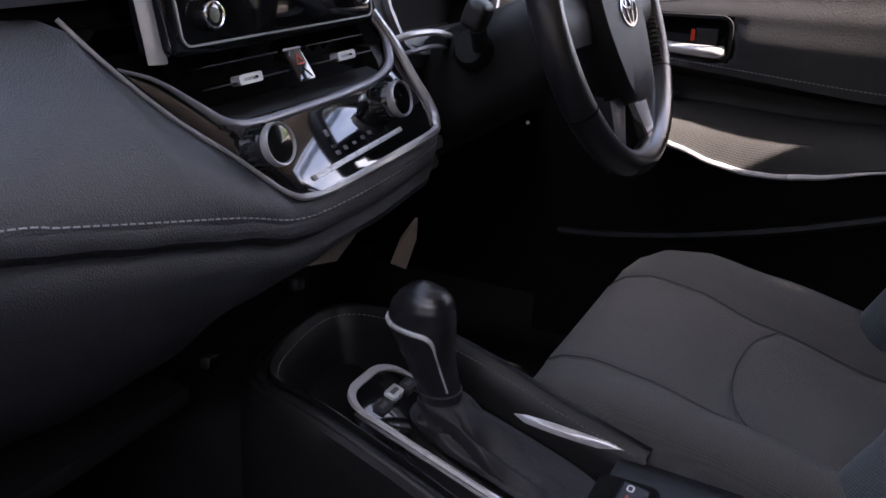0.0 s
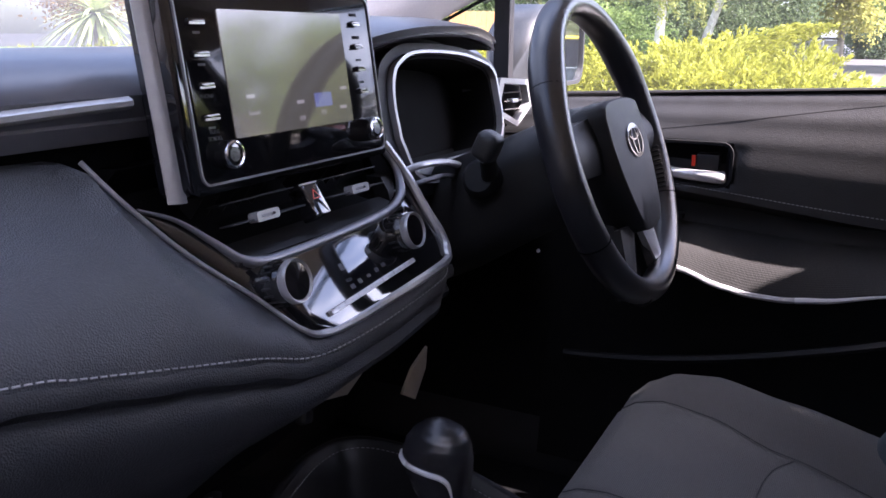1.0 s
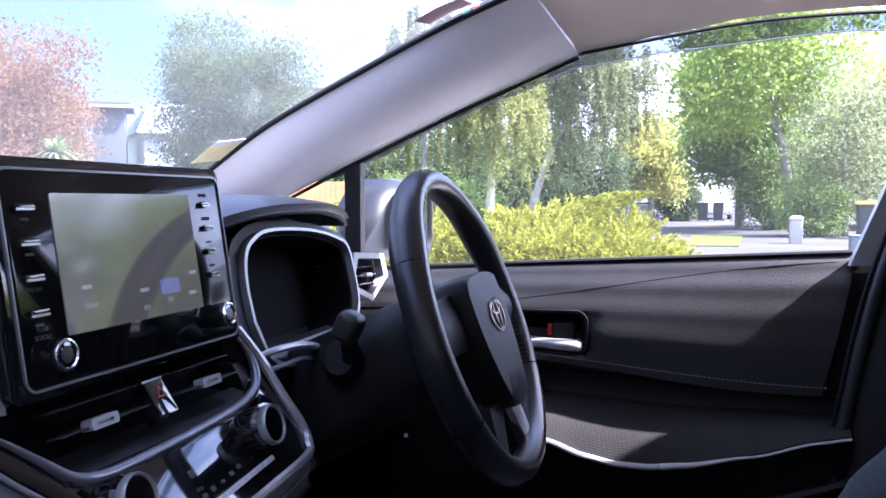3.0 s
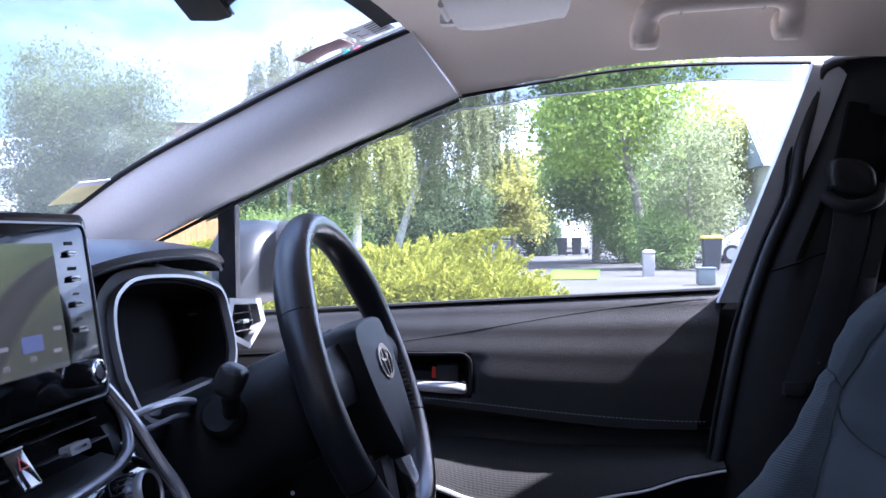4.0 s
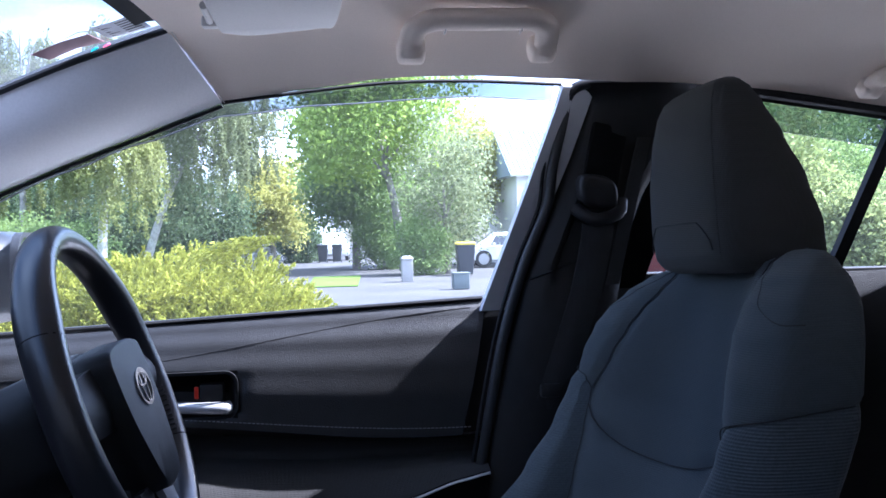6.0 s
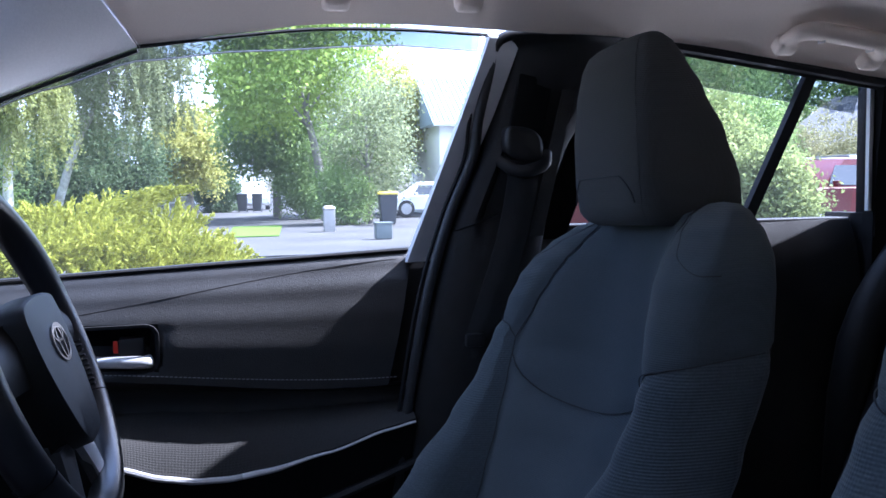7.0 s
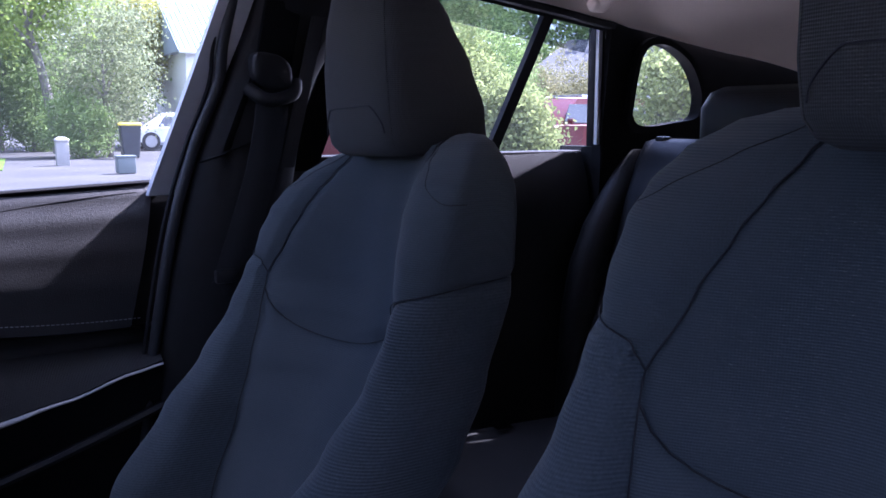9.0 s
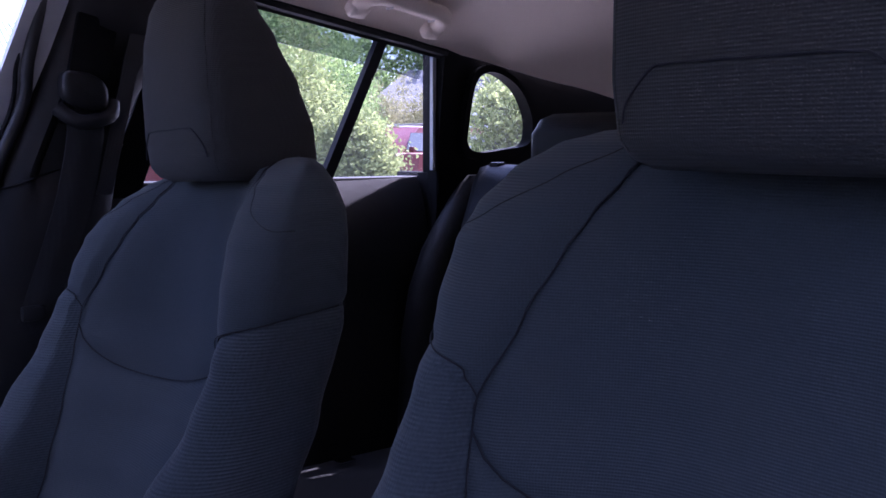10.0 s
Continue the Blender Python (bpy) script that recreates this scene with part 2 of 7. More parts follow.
def part(name, bm, material, parent, label=""):
    return link(name, bm, material, parent, label)


def thing(name, label, category, group="", kind="", at=None):
    e = new(name)
    e.empty_display_size = 0.05
    if at is not None:
        e.matrix_basis = at
    return tagged(e, label, category, group, kind)


def spline(pts, n):
    """Points evenly strewn on a smooth curve through pts."""
    P = [Vector(p) for p in pts]
    P = [P[0] * 2 - P[1]] + P + [P[-1] * 2 - P[-2]]
    segs, out = len(P) - 3, []
    for k in range(n):
        s = k / (n - 1) * segs
        i = min(int(s), segs - 1)
        u = s - i
        a, b, c, d = P[i : i + 4]
        out.append(0.5 * (2 * b + (c - a) * u + (2 * a - 5 * b + 4 * c - d) * u * u + (3 * b - a - 3 * c + d) * u ** 3))
    return out


def ease(x, a, b):
    u = min(1, max(0, (x - a) / (b - a)))
    return u * u * (3 - 2 * u)


def lerp(a, b, u):
    return a + (b - a) * u


def table(x, rows):
    """Smooth reading of rows (x, value...)."""
    if x <= rows[0][0]:
        return rows[0][1:]
    for p, q in zip(rows, rows[1:]):
        if x <= q[0]:
            u = (x - p[0]) / (q[0] - p[0])
            return [lerp(a, b, u * u * (3 - 2 * u) * 0.5 + u * 0.5) for a, b in zip(p[1:], q[1:])]
    return rows[-1][1:]


def sheet(rows, thick=0.0, back=None, loop=False):
    """A skin over rows of points; thick: also a back, set off along back or the normals, and rims."""
    bm = bmesh.new()
    V = [[bm.verts.new(p) for p in r] for r in rows]
    n, m = len(V), len(V[0])
    mm = m if loop else m - 1
    F = [bm.faces.new((V[i][j], V[i][(j + 1) % m], V[i + 1][(j + 1) % m], V[i + 1][j])) for i in range(n - 1) for j in range(mm)]
    if thick:
        bm.normal_update()
        W = [[bm.verts.new(v.co + (Vector(back) if back else -v.normal) * thick) for v in r] for r in V]
        for i in range(n - 1):
            for j in range(mm):
                bm.faces.new((W[i + 1][j], W[i + 1][(j + 1) % m], W[i][(j + 1) % m], W[i][j]))
        for i in range(n - 1) if not loop else ():
            bm.faces.new((V[i][0], V[i + 1][0], W[i + 1][0], W[i][0]))
            bm.faces.new((V[i + 1][-1], V[i][-1], W[i][-1], W[i + 1][-1]))
        for j in range(mm):
            bm.faces.new((V[0][(j + 1) % m], V[0][j], W[0][j], W[0][(j + 1) % m]))
            bm.faces.new((V[-1][j], V[-1][(j + 1) % m], W[-1][(j + 1) % m], W[-1][j]))
    return bm


def loft(rings, cap=True):
    """A closed body through rings of points."""
    bm = bmesh.new()
    V = [[bm.verts.new(p) for p in r] for r in rings]
    m = len(V[0])
    for a, b in zip(V, V[1:]):
        for j in range(m):
            bm.faces.new((a[j], a[(j + 1) % m], b[(j + 1) % m], b[j]))
    if cap:
        bm.faces.new(V[0][::-1])
        bm.faces.new(V[-1])
    return bm


def tube(pts, r, seg=10, flat=1.0, up=(0, 0, 1)):
    """A bar of radius r (number or list) along pts; flat squeezes it along up."""
    P = [Vector(p) for p in pts]
    rings = []
    for i, p in enumerate(P):
        d = (P[min(i + 1, len(P) - 1)] - P[max(i - 1, 0)]).normalized()
        s = d.cross(Vector(up))
        s = s.normalized() if s.length > 1e-5 else Vector((1, 0, 0))
        w = s.cross(d).normalized()
        rr = r[i] if isinstance(r, (list, tuple)) else r
        rings.append([p + (s * math.cos(a) + w * math.sin(a) * flat) * rr for a in (2 * math.pi * k / seg for k in range(seg))])
    return loft(rings)


def box(sx, sy, sz, m=None, bevel=0.0, seg=2):
    bm = bmesh.new()
    bmesh.ops.create_cube(bm, size=1, matrix=Matrix.Diagonal((sx, sy, sz, 1)))
    if bevel:
        bmesh.ops.bevel(bm, geom=bm.edges[:], offset=bevel, segments=seg, profile=0.6, affect="EDGES")
    if m is not None:
        bmesh.ops.transform(bm, matrix=m, verts=bm.verts)
    return bm


def plate(outline, depth, m=None, bevel=0.0, seg=2):
    """A prism: outline in local x, y; depth along +z; m puts it in place."""
    bm = bmesh.new()
    f = bm.faces.new([bm.verts.new((x, y, 0)) for x, y in outline])
    g = bmesh.ops.extrude_face_region(bm, geom=[f])
    bmesh.ops.translate(bm, vec=(0, 0, depth), verts=[v for v in g["geom"] if isinstance(v, bmesh.types.BMVert)])
    if bevel:
        top = [e for e in bm.edges if all(abs(v.co.z - depth) < 1e-6 for v in e.verts)]
        bmesh.ops.bevel(bm, geom=top, offset=bevel, segments=seg, profile=0.6, affect="EDGES")
    if m is not None:
        bmesh.ops.transform(bm, matrix=m, verts=bm.verts)
    return bm


def rounded(w, h, r, n=5, cx=0.0, cy=0.0):
    out = []
    for sx, sy, a0 in ((1, 1, 0), (-1, 1, 90), (-1, -1, 180), (1, -1, 270)):
        for k in range(n + 1):
            a = radians(a0 + 90 * k / n)
            out.append((cx + sx * (w / 2 - r) + r * math.cos(a), cy + sy * (h / 2 - r) + r * math.sin(a)))
    return out


def frame_of(outer, inner, depth, m=None):
    """A ring between two outlines with the same count of points."""
    bm = bmesh.new()
    n = len(outer)
    A = [bm.verts.new((*p, 0)) for p in outer]
    B = [bm.verts.new((*p, 0)) for p in inner]
    C = [bm.verts.new((*p, depth)) for p in outer]
    D = [bm.verts.new((*p, depth)) for p in inner]
    for i in range(n):
        j = (i + 1) % n
        for q in ((A[j], A[i], B[i], B[j]), (C[i], C[j], D[j], D[i]), (A[i], A[j], C[j], C[i]), (B[j], B[i], D[i], D[j])):
            bm.faces.new(q)
    if m is not None:
        bmesh.ops.transform(bm, matrix=m, verts=bm.verts)
    return bm


def lathe(prof, m=None, seg=28):
    """A turned body about local z: prof of (radius, z)."""
    bm = loft([[(r * math.cos(a), r * math.sin(a), z) for a in (2 * math.pi * k / seg for k in range(seg))] for r, z in prof])
    if m is not None:
        bmesh.ops.transform(bm, matrix=m, verts=bm.verts)
    return bm


def join(*bms):
    out = bmesh.new()
    for b in bms:
        me = bpy.data.meshes.new("tmp")
        b.to_mesh(me)
        b.free()
        out.from_mesh(me)
        bpy.data.meshes.remove(me)
    return out


def plane_at(x, y, z, tilt=0.0, turn=0.0):
    """A local frame whose x runs across the car, y up the panel and z out towards the back of the car; tilt leans its top forward."""
    return Matrix.Translation((x, y, z)) @ Matrix.Rotation(radians(turn), 4, "Z") @ Matrix.Rotation(radians(90 - tilt), 4, "X")


def stitches(pts, spacing, size, normal=(0, -1, 0.3)):
    """A row of short thread stitches along a curve."""
    P = [Vector(p) for p in pts]
    bm, run, want = bmesh.new(), 0.0, 0.0
    nrm = Vector(normal).normalized()
    for a, b in zip(P, P[1:]):
        d = b - a
        while want <= run + d.length:
            c = a + d * ((want - run) / d.length)
            t = d.normalized()
            s = t.cross(nrm).normalized()
            q = [c + t * (size * e) + s * (size * 0.13 * f) + nrm * h for e, f, h in
                 ((-0.5, -1, 0), (0.5, -1, 0), (0.5, 1, 0), (-0.5, 1, 0), (-0.3, -0.5, size * 0.12), (0.3, -0.5, size * 0.12), (0.3, 0.5, size * 0.12), (-0.3, 0.5, size * 0.12))]
            v = [bm.verts.new(p) for p in q]
            for f in ((4, 5, 6, 7), (0, 1, 5, 4), (1, 2, 6, 5), (2, 3, 7, 6), (3, 0, 4, 7)):
                bm.faces.new([v[i] for i in f])
            want += spacing
        run += d.length
    return bm


def words(name, text, size, m, material, parent):
    """Raised lettering with the built-in font, as a mesh."""
    cu = bpy.data.curves.new(name, "FONT")
    cu.body, cu.size, cu.extrude, cu.align_x, cu.align_y = text, size, 0.0002, "CENTER", "CENTER"
    tmp = bpy.data.objects.new(name, cu)
    scene.collection.objects.link(tmp)
    me = bpy.data.meshes.new_from_object(tmp.evaluated_get(bpy.context.evaluated_depsgraph_get()))
    bpy.data.objects.remove(tmp)
    me.transform(m)
    me.materials.clear()
    me.materials.append(material)
    ob = new(name, me)
    ob.parent = parent
    return ob

# ---- the cabin's shell ----
def mirrored(pts, side):
    return [(side * p[0], p[1], p[2]) for p in pts]


def roof_edge(y):
    return table(-y, [(-0.50, 0.642, 1.287), (-0.36, 0.628, 1.308), (-0.25, 0.620, 1.323), (-0.13, 0.620, 1.326), (0.0, 0.622, 1.323),
                      (0.31, 0.632, 1.312), (0.56, 0.640, 1.280), (0.69, 0.635, 1.262), (1.0, 0.60, 1.215), (1.6, 0.55, 1.10)])


def roof_mid(y):
    return table(-y, [(-0.70, 1.402), (-0.3, 1.430), (0.3, 1.42), (0.9, 1.33), (1.6, 1.16)])[0]


def build_headliner():
    rows = []
    for i in range(41):
        row = []
        for j in range(33):
            s = -1 + 2 * j / 32
            front = 0.665 - 0.175 * abs(s) ** 2.32
            y = lerp(front, -1.6, i / 40)
            xe, ze = roof_edge(min(y, 0.5))
            ze -= 0.10 * max(0, y - 0.5)
            zm = roof_mid(y)
            row.append((s * xe, y, zm - (zm - ze) * (0.35 * abs(s) ** 2.6 + 0.65 * abs(s) ** 8)))
        rows.append(row)
    skin = [[(x, y, z + 0.040) for x, y, z in r] for r in rows]
    tagged(link("roof", sheet(skin, 0.004, (0, 0, 1)), CARGREY), "dark grey painted steel roof over the headliner", "roof", kind="structure")
    bm = sheet(rows, 0.035, (0, 0, 1))
    edge = [[Vector(p) + Vector((0, a, b)) for a, b in ((-0.001, 0.001), (0.012, -0.001), (0.024, -0.006))] for p in rows[0][3:-3]]
    tagged(link("trim", sheet(edge, 0.004, (0, 0, 1)), RUBBER), "black printed band along the windscreen's upper edge", "trim", kind="structure")
    return tagged(link("ceiling", bm, LINING), "warm grey woven cloth headliner curving down to the windows", "ceiling", kind="structure")


build_headliner()


def build_front_pillar(side, name):
    low = spline(mirrored([(0.675, 1.13, 1.01), (0.665, 0.945, 1.098), (0.66, 0.84, 1.145), (0.66, 0.711, 1.202), (0.656, 0.617, 1.24), (0.640, 0.49, 1.288)], side), 28)
    upp = spline(mirrored([(0.57, 1.26, 1.012), (0.565, 1.08, 1.108), (0.56, 0.95, 1.189), (0.56, 0.80, 1.262), (0.555, 0.675, 1.317), (0.542, 0.545, 1.362)], side), 28)
    rows = []
    for i, (a, b) in enumerate(zip(low, upp)):
        row = []
        full = 1 - 0.85 * ease(i / 27, 0.72, 1.0)
        for k in range(13):
            u = k / 12
            p = a.lerp(b, u)
            p.x -= side * 0.016 * full * math.sin(math.pi * u)
            p.z -= 0.007 * full * math.sin(math.pi * u)
            row.append(p)
        rows.append(row)
    ob = thing(name, "pale grey moulded windscreen pillar trim with a fine seam", "pillar", kind="structure")
    part("trim_panel", sheet(rows, 0.02, (side, 0, 0.3)), PILLAR, ob)
    part("pillar_core", sheet([[Vector(p) + Vector((side * 0.022, 0, 0.012)) for p in r[2:]] for r in rows], 0.035, (side, 0, 0.5)), RUBBER, ob, "black sealed edge against the glass")
    part("window_seal", tube([Vector(p) + Vector((side * 0.004, 0, -0.004)) for p in low], 0.0030, 6), RUBBER, ob)
    seam = [rows[-1][k] for k in range(13)]
    part("seam", tube([Vector(p) + Vector((-side * 0.0005, -0.004, -0.001)) for p in seam], 0.0008, 5), VISORM, ob)
    part("glass_seal", tube([Vector(p) + Vector((-side * 0.001, 0.002, 0.001)) for p in upp], 0.0042, 6), RUBBER, ob, "black seal against the windscreen")
    return ob


build_front_pillar(1, "pillar_front_driver")
build_front_pillar(-1, "pillar_front_passenger")

# windscreen
def glass_lift(u):
    return table(u, [(0, -0.035), (0.18, 0.006), (0.5, 0.040), (0.65, 0.046), (1, 0.02)])[0]


rows = []
for i in range(9):
    u = i / 8
    rows.append([(lerp(0.575, 0.63, u) * s, lerp(0.66, 1.36, u) - (0.11 + 0.08 * u) * abs(s) ** 2.2, lerp(1.405, 1.0, u) + glass_lift(u) * abs(s) ** 2.5) for s in (-1 + 2 * j / 16 for j in range(17))])
ws = tagged(link("windscreen", sheet(rows, 0.004, (0, 0.3, 1)), HAZED), "clear curved laminated windscreen", "window", kind="structure")
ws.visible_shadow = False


def build_side_pillar(side, name):
    front = spline([(0.640, -0.022, 1.318), (0.655, -0.042, 1.286), (0.662, -0.005, 1.18), (0.664, 0.036, 1.082), (0.664, 0.073, 0.98), (0.664, 0.125, 0.741), (0.664, 0.15, 0.45), (0.66, 0.15, 0.30)], 30)
    rear = spline([(0.640, -0.235, 1.318), (0.652, -0.222, 1.30), (0.66, -0.16, 1.20), (0.66, -0.125, 1.142), (0.66, -0.095, 1.037), (0.66, -0.06, 0.80), (0.66, -0.05, 0.45), (0.66, -0.05, 0.30)], 30)
    ob = thing(name, "black plastic door pillar trim with a tall recess for the belt", "pillar", kind="structure")
    rows, rib = [], []
    for i, (a, b) in enumerate(zip(front, rear)):
        row = []
        for k in range(21):
            u = k / 20
            p = a.lerp(b, u)
            z = p.z
            inward = 0.030 * math.sin(math.pi * u) ** 0.6
            groove = ease(u, 0.22, 0.30) * (1 - ease(u, 0.70, 0.78)) * ease(z, 1.02, 1.05) * (1 - ease(z, 1.235, 1.25))
            p.x -= inward - 0.016 * groove
            row.append((side * p.x, p.y, p.z))
        rows.append(row)
    part("trim_panel", sheet(rows, 0.05, (side, 0, 0)), PILLARB, ob)
    strip = spline([(0.634, -0.24, 1.316), (0.632, -0.14, 1.322), (0.634, -0.06, 1.322), (0.640, -0.018, 1.312), (0.650, -0.008, 1.280), (0.656, 0.012, 1.20)] + [(p.x - 0.003, p.y + 0.009, p.z) for p in front[10::4]], 60)
    part("door_seal", tube([(side * p.x, p.y, p.z) for p in strip], 0.0082, 12), SEALB, ob, "broad soft weatherstrip turning along the roof")
    part("seal_lip", tube([(side * (p.x + 0.004), p.y + 0.013, p.z - 0.004) for p in strip[20:]], 0.003, 8), RUBBER, ob)
    part("panel_joint", tube([Vector(p) + Vector((-side * 0.001, 0, 0)) for p in rows[15]], 0.0022, 5), RUBBER, ob)
    return ob


build_side_pillar(1, "pillar_middle_driver")
build_side_pillar(-1, "pillar_middle_passenger")


def build_rear_quarter(side, name):
    """The black panel between the rear door and the tailgate, with the small fixed window."""
    def bent(bm):
        for v in bm.verts:
            xe = 0.655 - 0.10 * max(0, v.co.z - 1.02) - 0.10 * max(0, -v.co.y - 0.80)
            v.co.x = side * (xe + v.co.x)
        return bm
    ob = thing(name, "black rear quarter trim round a small fixed window", "pillar", kind="structure")
    inner = [(-0.752, 1.10), (-0.756, 1.16), (-0.765, 1.207), (-0.79, 1.228), (-0.83, 1.226), (-0.88, 1.198), (-0.913, 1.15), (-0.918, 1.11), (-0.905, 1.092), (-0.86, 1.085), (-0.80, 1.078), (-0.765, 1.083)]
    outer = [(-0.692, 1.05), (-0.692, 1.16), (-0.692, 1.275), (-0.80, 1.275), (-0.95, 1.27), (-1.2, 1.25), (-1.6, 1.2), (-1.6, 1.0), (-1.6, 0.30), (-1.0, 0.30), (-0.80, 0.30), (-0.692, 0.30)]
    count = 4 * len(inner)
    outer = [tuple(Vector(outer[k // 4]).lerp(Vector(outer[(k // 4 + 1) % 12]), (k % 4) / 4)) for k in range(count)]
    inner = [tuple(p)[:2] for p in spline([(*p, 0) for p in inner + inner[:1]], count + 1)][:-1]
    m = Matrix(((0, 0, 1, 0), (1, 0, 0, 0), (0, 1, 0, 0), (0, 0, 0, 1)))
    bm = frame_of(outer, inner, 0.014, m)
    part("trim_panel", bent(bm), DARK, ob)
    part("door_jamb", join(box(0.13, 0.03, 0.75, pose(side * 0.728, -0.722, 0.665), 0.004), box(0.06, 0.03, 0.26, pose(side * 0.690, -0.728, 1.16), 0.004)), DARK, ob, "black jamb behind the rear door")
    lip_o = [(y * 1.0 + 0.012 * (y + 0.835) / 0.08, z + 0.012 * (z - 1.155) / 0.07) for y, z in inner]
    part("window_lip", bent(frame_of(lip_o, inner, 0.02, Matrix.Translation((-0.014, 0, 0)) @ m)), DARK, ob)
    pane = bent(plate(inner, 0.004, Matrix.Translation((0.009, 0, 0)) @ m))
    p = part("pane", pane, GLASS, ob)
    p.visible_shadow = False
    return ob


build_rear_quarter(1, "quarter_driver")
build_rear_quarter(-1, "quarter_passenger")


def build_floor():
    ob = thing("floor", "dark carpeted car floor with raised sides", "floor", kind="structure")
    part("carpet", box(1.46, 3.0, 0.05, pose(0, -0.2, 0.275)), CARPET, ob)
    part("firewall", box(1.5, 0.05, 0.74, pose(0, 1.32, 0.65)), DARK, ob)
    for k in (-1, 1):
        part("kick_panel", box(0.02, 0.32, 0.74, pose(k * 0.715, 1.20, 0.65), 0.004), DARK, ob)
    for s in (-1, 1):
        part("sill_panel", box(0.07, 2.6, 0.16, pose(0.715 * s, -0.1, 0.34), 0.02), PLASTIC, ob)
    tail = frame_of([(-0.72, 0.3), (0.72, 0.3), (0.66, 1.28), (-0.66, 1.28)], [(-0.5, 0.98), (0.5, 0.98), (0.45, 1.12), (-0.45, 1.12)], 0.04, plane_at(0, -1.62, 0))
    part("tailgate", tail, PLASTIC, ob)


build_floor()


# ---- doors ----
def door_x(y, z):
    """How far out the inner face of the upper door panel lies."""
    x = table(-z, [(-0.99, 0.724), (-0.975, 0.712), (-0.94, 0.694), (-0.90, 0.680), (-0.86, 0.673), (-0.80, 0.672)])[0]
    return x


def sill_z(y):
    return 1.0 - 0.045 * (y - 0.10)


def build_driver_door():
    ob = thing("driver_door", "closed front car door with grained dark grey trim, silver lever and cloth armrest", "door")
    rows = []
    ny, nz = 70, 30
    for i in range(ny + 1):
        row = []
        for j in range(nz + 1):
            v = j / nz
            y = lerp(1.08, 0.105, i / ny) + 0.0
            top, low = sill_z(y), 0.800 + 0.045 * ease(y, 0.15, 0.75)
            z = lerp(top, low, v)
            x = door_x(y, 0.99 - (top - z) * 0.19 / (top - low))
            hollow = ease(y, 0.478, 0.490) * (1 - ease(y, 0.635, 0.650)) * ease(z, 0.842, 0.850) * (1 - ease(z, 0.900, 0.910))
            x += 0.034 * hollow
            row.append((x, y - (0.05 * v * (1 - ease(y, 0.1, 0.5)) * -1), z))
        rows.append(row)
    part("rear_closing", sheet([[(0.728, y, z) for y in (0.14, 0.06, -0.02)] for z in (0.995, 0.8, 0.5, 0.33)], 0.02, (1, 0, 0)), RUBBER, ob)
    part("upper_trim", sheet(rows, 0.02, (1, 0, 0)), GRAIN, ob, "grained dark grey upper door trim")
    # moulded crease drawn as a thin dark line, its shade put into colour
    line = []
    for k in range(60):
        y = lerp(1.02, 0.13, k / 59)
        d = 0.012 + 0.048 * ease(y, 0.12, 0.75)
        top, low = sill_z(y), 0.800 + 0.045 * ease(y, 0.15, 0.75)
        line.append((door_x(y, 0.99 - d * 0.19 / (top - low)) - 0.0002, y, top - d))
    part("crease", tube(line, 0.0006, 5), RUBBER, ob, "thin dark line drawn for the moulded crease's shade")
    seam = [(0.6720, y, 0.812 + 0.042 * ease(y, 0.15, 0.75)) for y in (0.70 - 0.56 * k / 60 for k in range(61))]
    part("stitching", stitches([(x - 0.0012, y, z) for x, y, z in seam], 0.0062, 0.0042, (-1, 0, 0.2)), THREAD, ob, "fine pale stitching")
    # hollow, lever and lock
    part("lever_cup", plate(rounded(0.15, 0.054, 0.012), 0.004, Matrix.Translation((0.711, 0.563, 0.876)) @ Matrix(((0, 0, -1, 0), (-1, 0, 0, 0), (0, 1, 0, 0), (0, 0, 0, 1)))), DARK, ob)
    turn = Matrix(((0, 0, -1, 0), (-1, 0, 0, 0), (0, 1, 0, 0), (0, 0, 0, 1)))
    part("cup_bezel", frame_of(rounded(0.166, 0.069, 0.018), rounded(0.157, 0.060, 0.014), 0.004, Matrix.Translation((0.678, 0.563, 0.876)) @ turn), RUBBER, ob, "black rounded bezel round the lever cup")
    lever = tube(spline([(0.700, 0.64, 0.866), (0.690, 0.60, 0.862), (0.680, 0.55, 0.859), (0.676, 0.505, 0.857), (0.682, 0.494, 0.857)], 18), [0.0075 + 0.0025 * k / 17 for k in range(18)], 12, 1.0)
    part("lever", lever, SILVER, ob, "satin silver release lever")
    part("lock_switch", box(0.024, 0.034, 0.026, pose(0.692, 0.518, 0.878), 0.004), PLASTIC, ob, "black sliding lock switch")
    part("lock_mark", box(0.003, 0.006, 0.017, pose(0.6805, 0.5385, 0.880), 0.001), REDP, ob, "red lock mark")
    # arm-rest
    def strip_z(y):
        return table(-y, [(-0.75, 0.80), (-0.66, 0.765), (-0.60, 0.742), (-0.538, 0.718), (-0.48, 0.699), (-0.437, 0.691), (-0.39, 0.690), (-0.339, 0.696), (-0.25, 0.715), (-0.158, 0.742), (-0.12, 0.75)])[0]
    ys = [0.74 - 0.62 * k / 50 for k in range(51)]
    recess, cloth = [], []
    for y in ys:
        low = 0.800 + 0.045 * ease(y, 0.15, 0.75)
        top = max(strip_z(y) + 0.01, 0.767 + 0.012 * ease(y, 0.34, 0.55))
        recess.append([(lerp(0.678, 0.712, ease(u, 0, 0.40)) - 0.004 * ease(u, 0.80, 1), y, lerp(low, top, u)) for u in (k / 8 for k in range(9))])
        cloth.append([(lerp(0.708, 0.640, u) - 0.006 * math.sin(math.pi * u), y, lerp(top, strip_z(y) + 0.004, u ** 1.7)) for u in (k / 10 for k in range(11))])
    part("grip_recess", sheet(recess, 0.012, (1, 0, 0)), PLASTIC, ob)
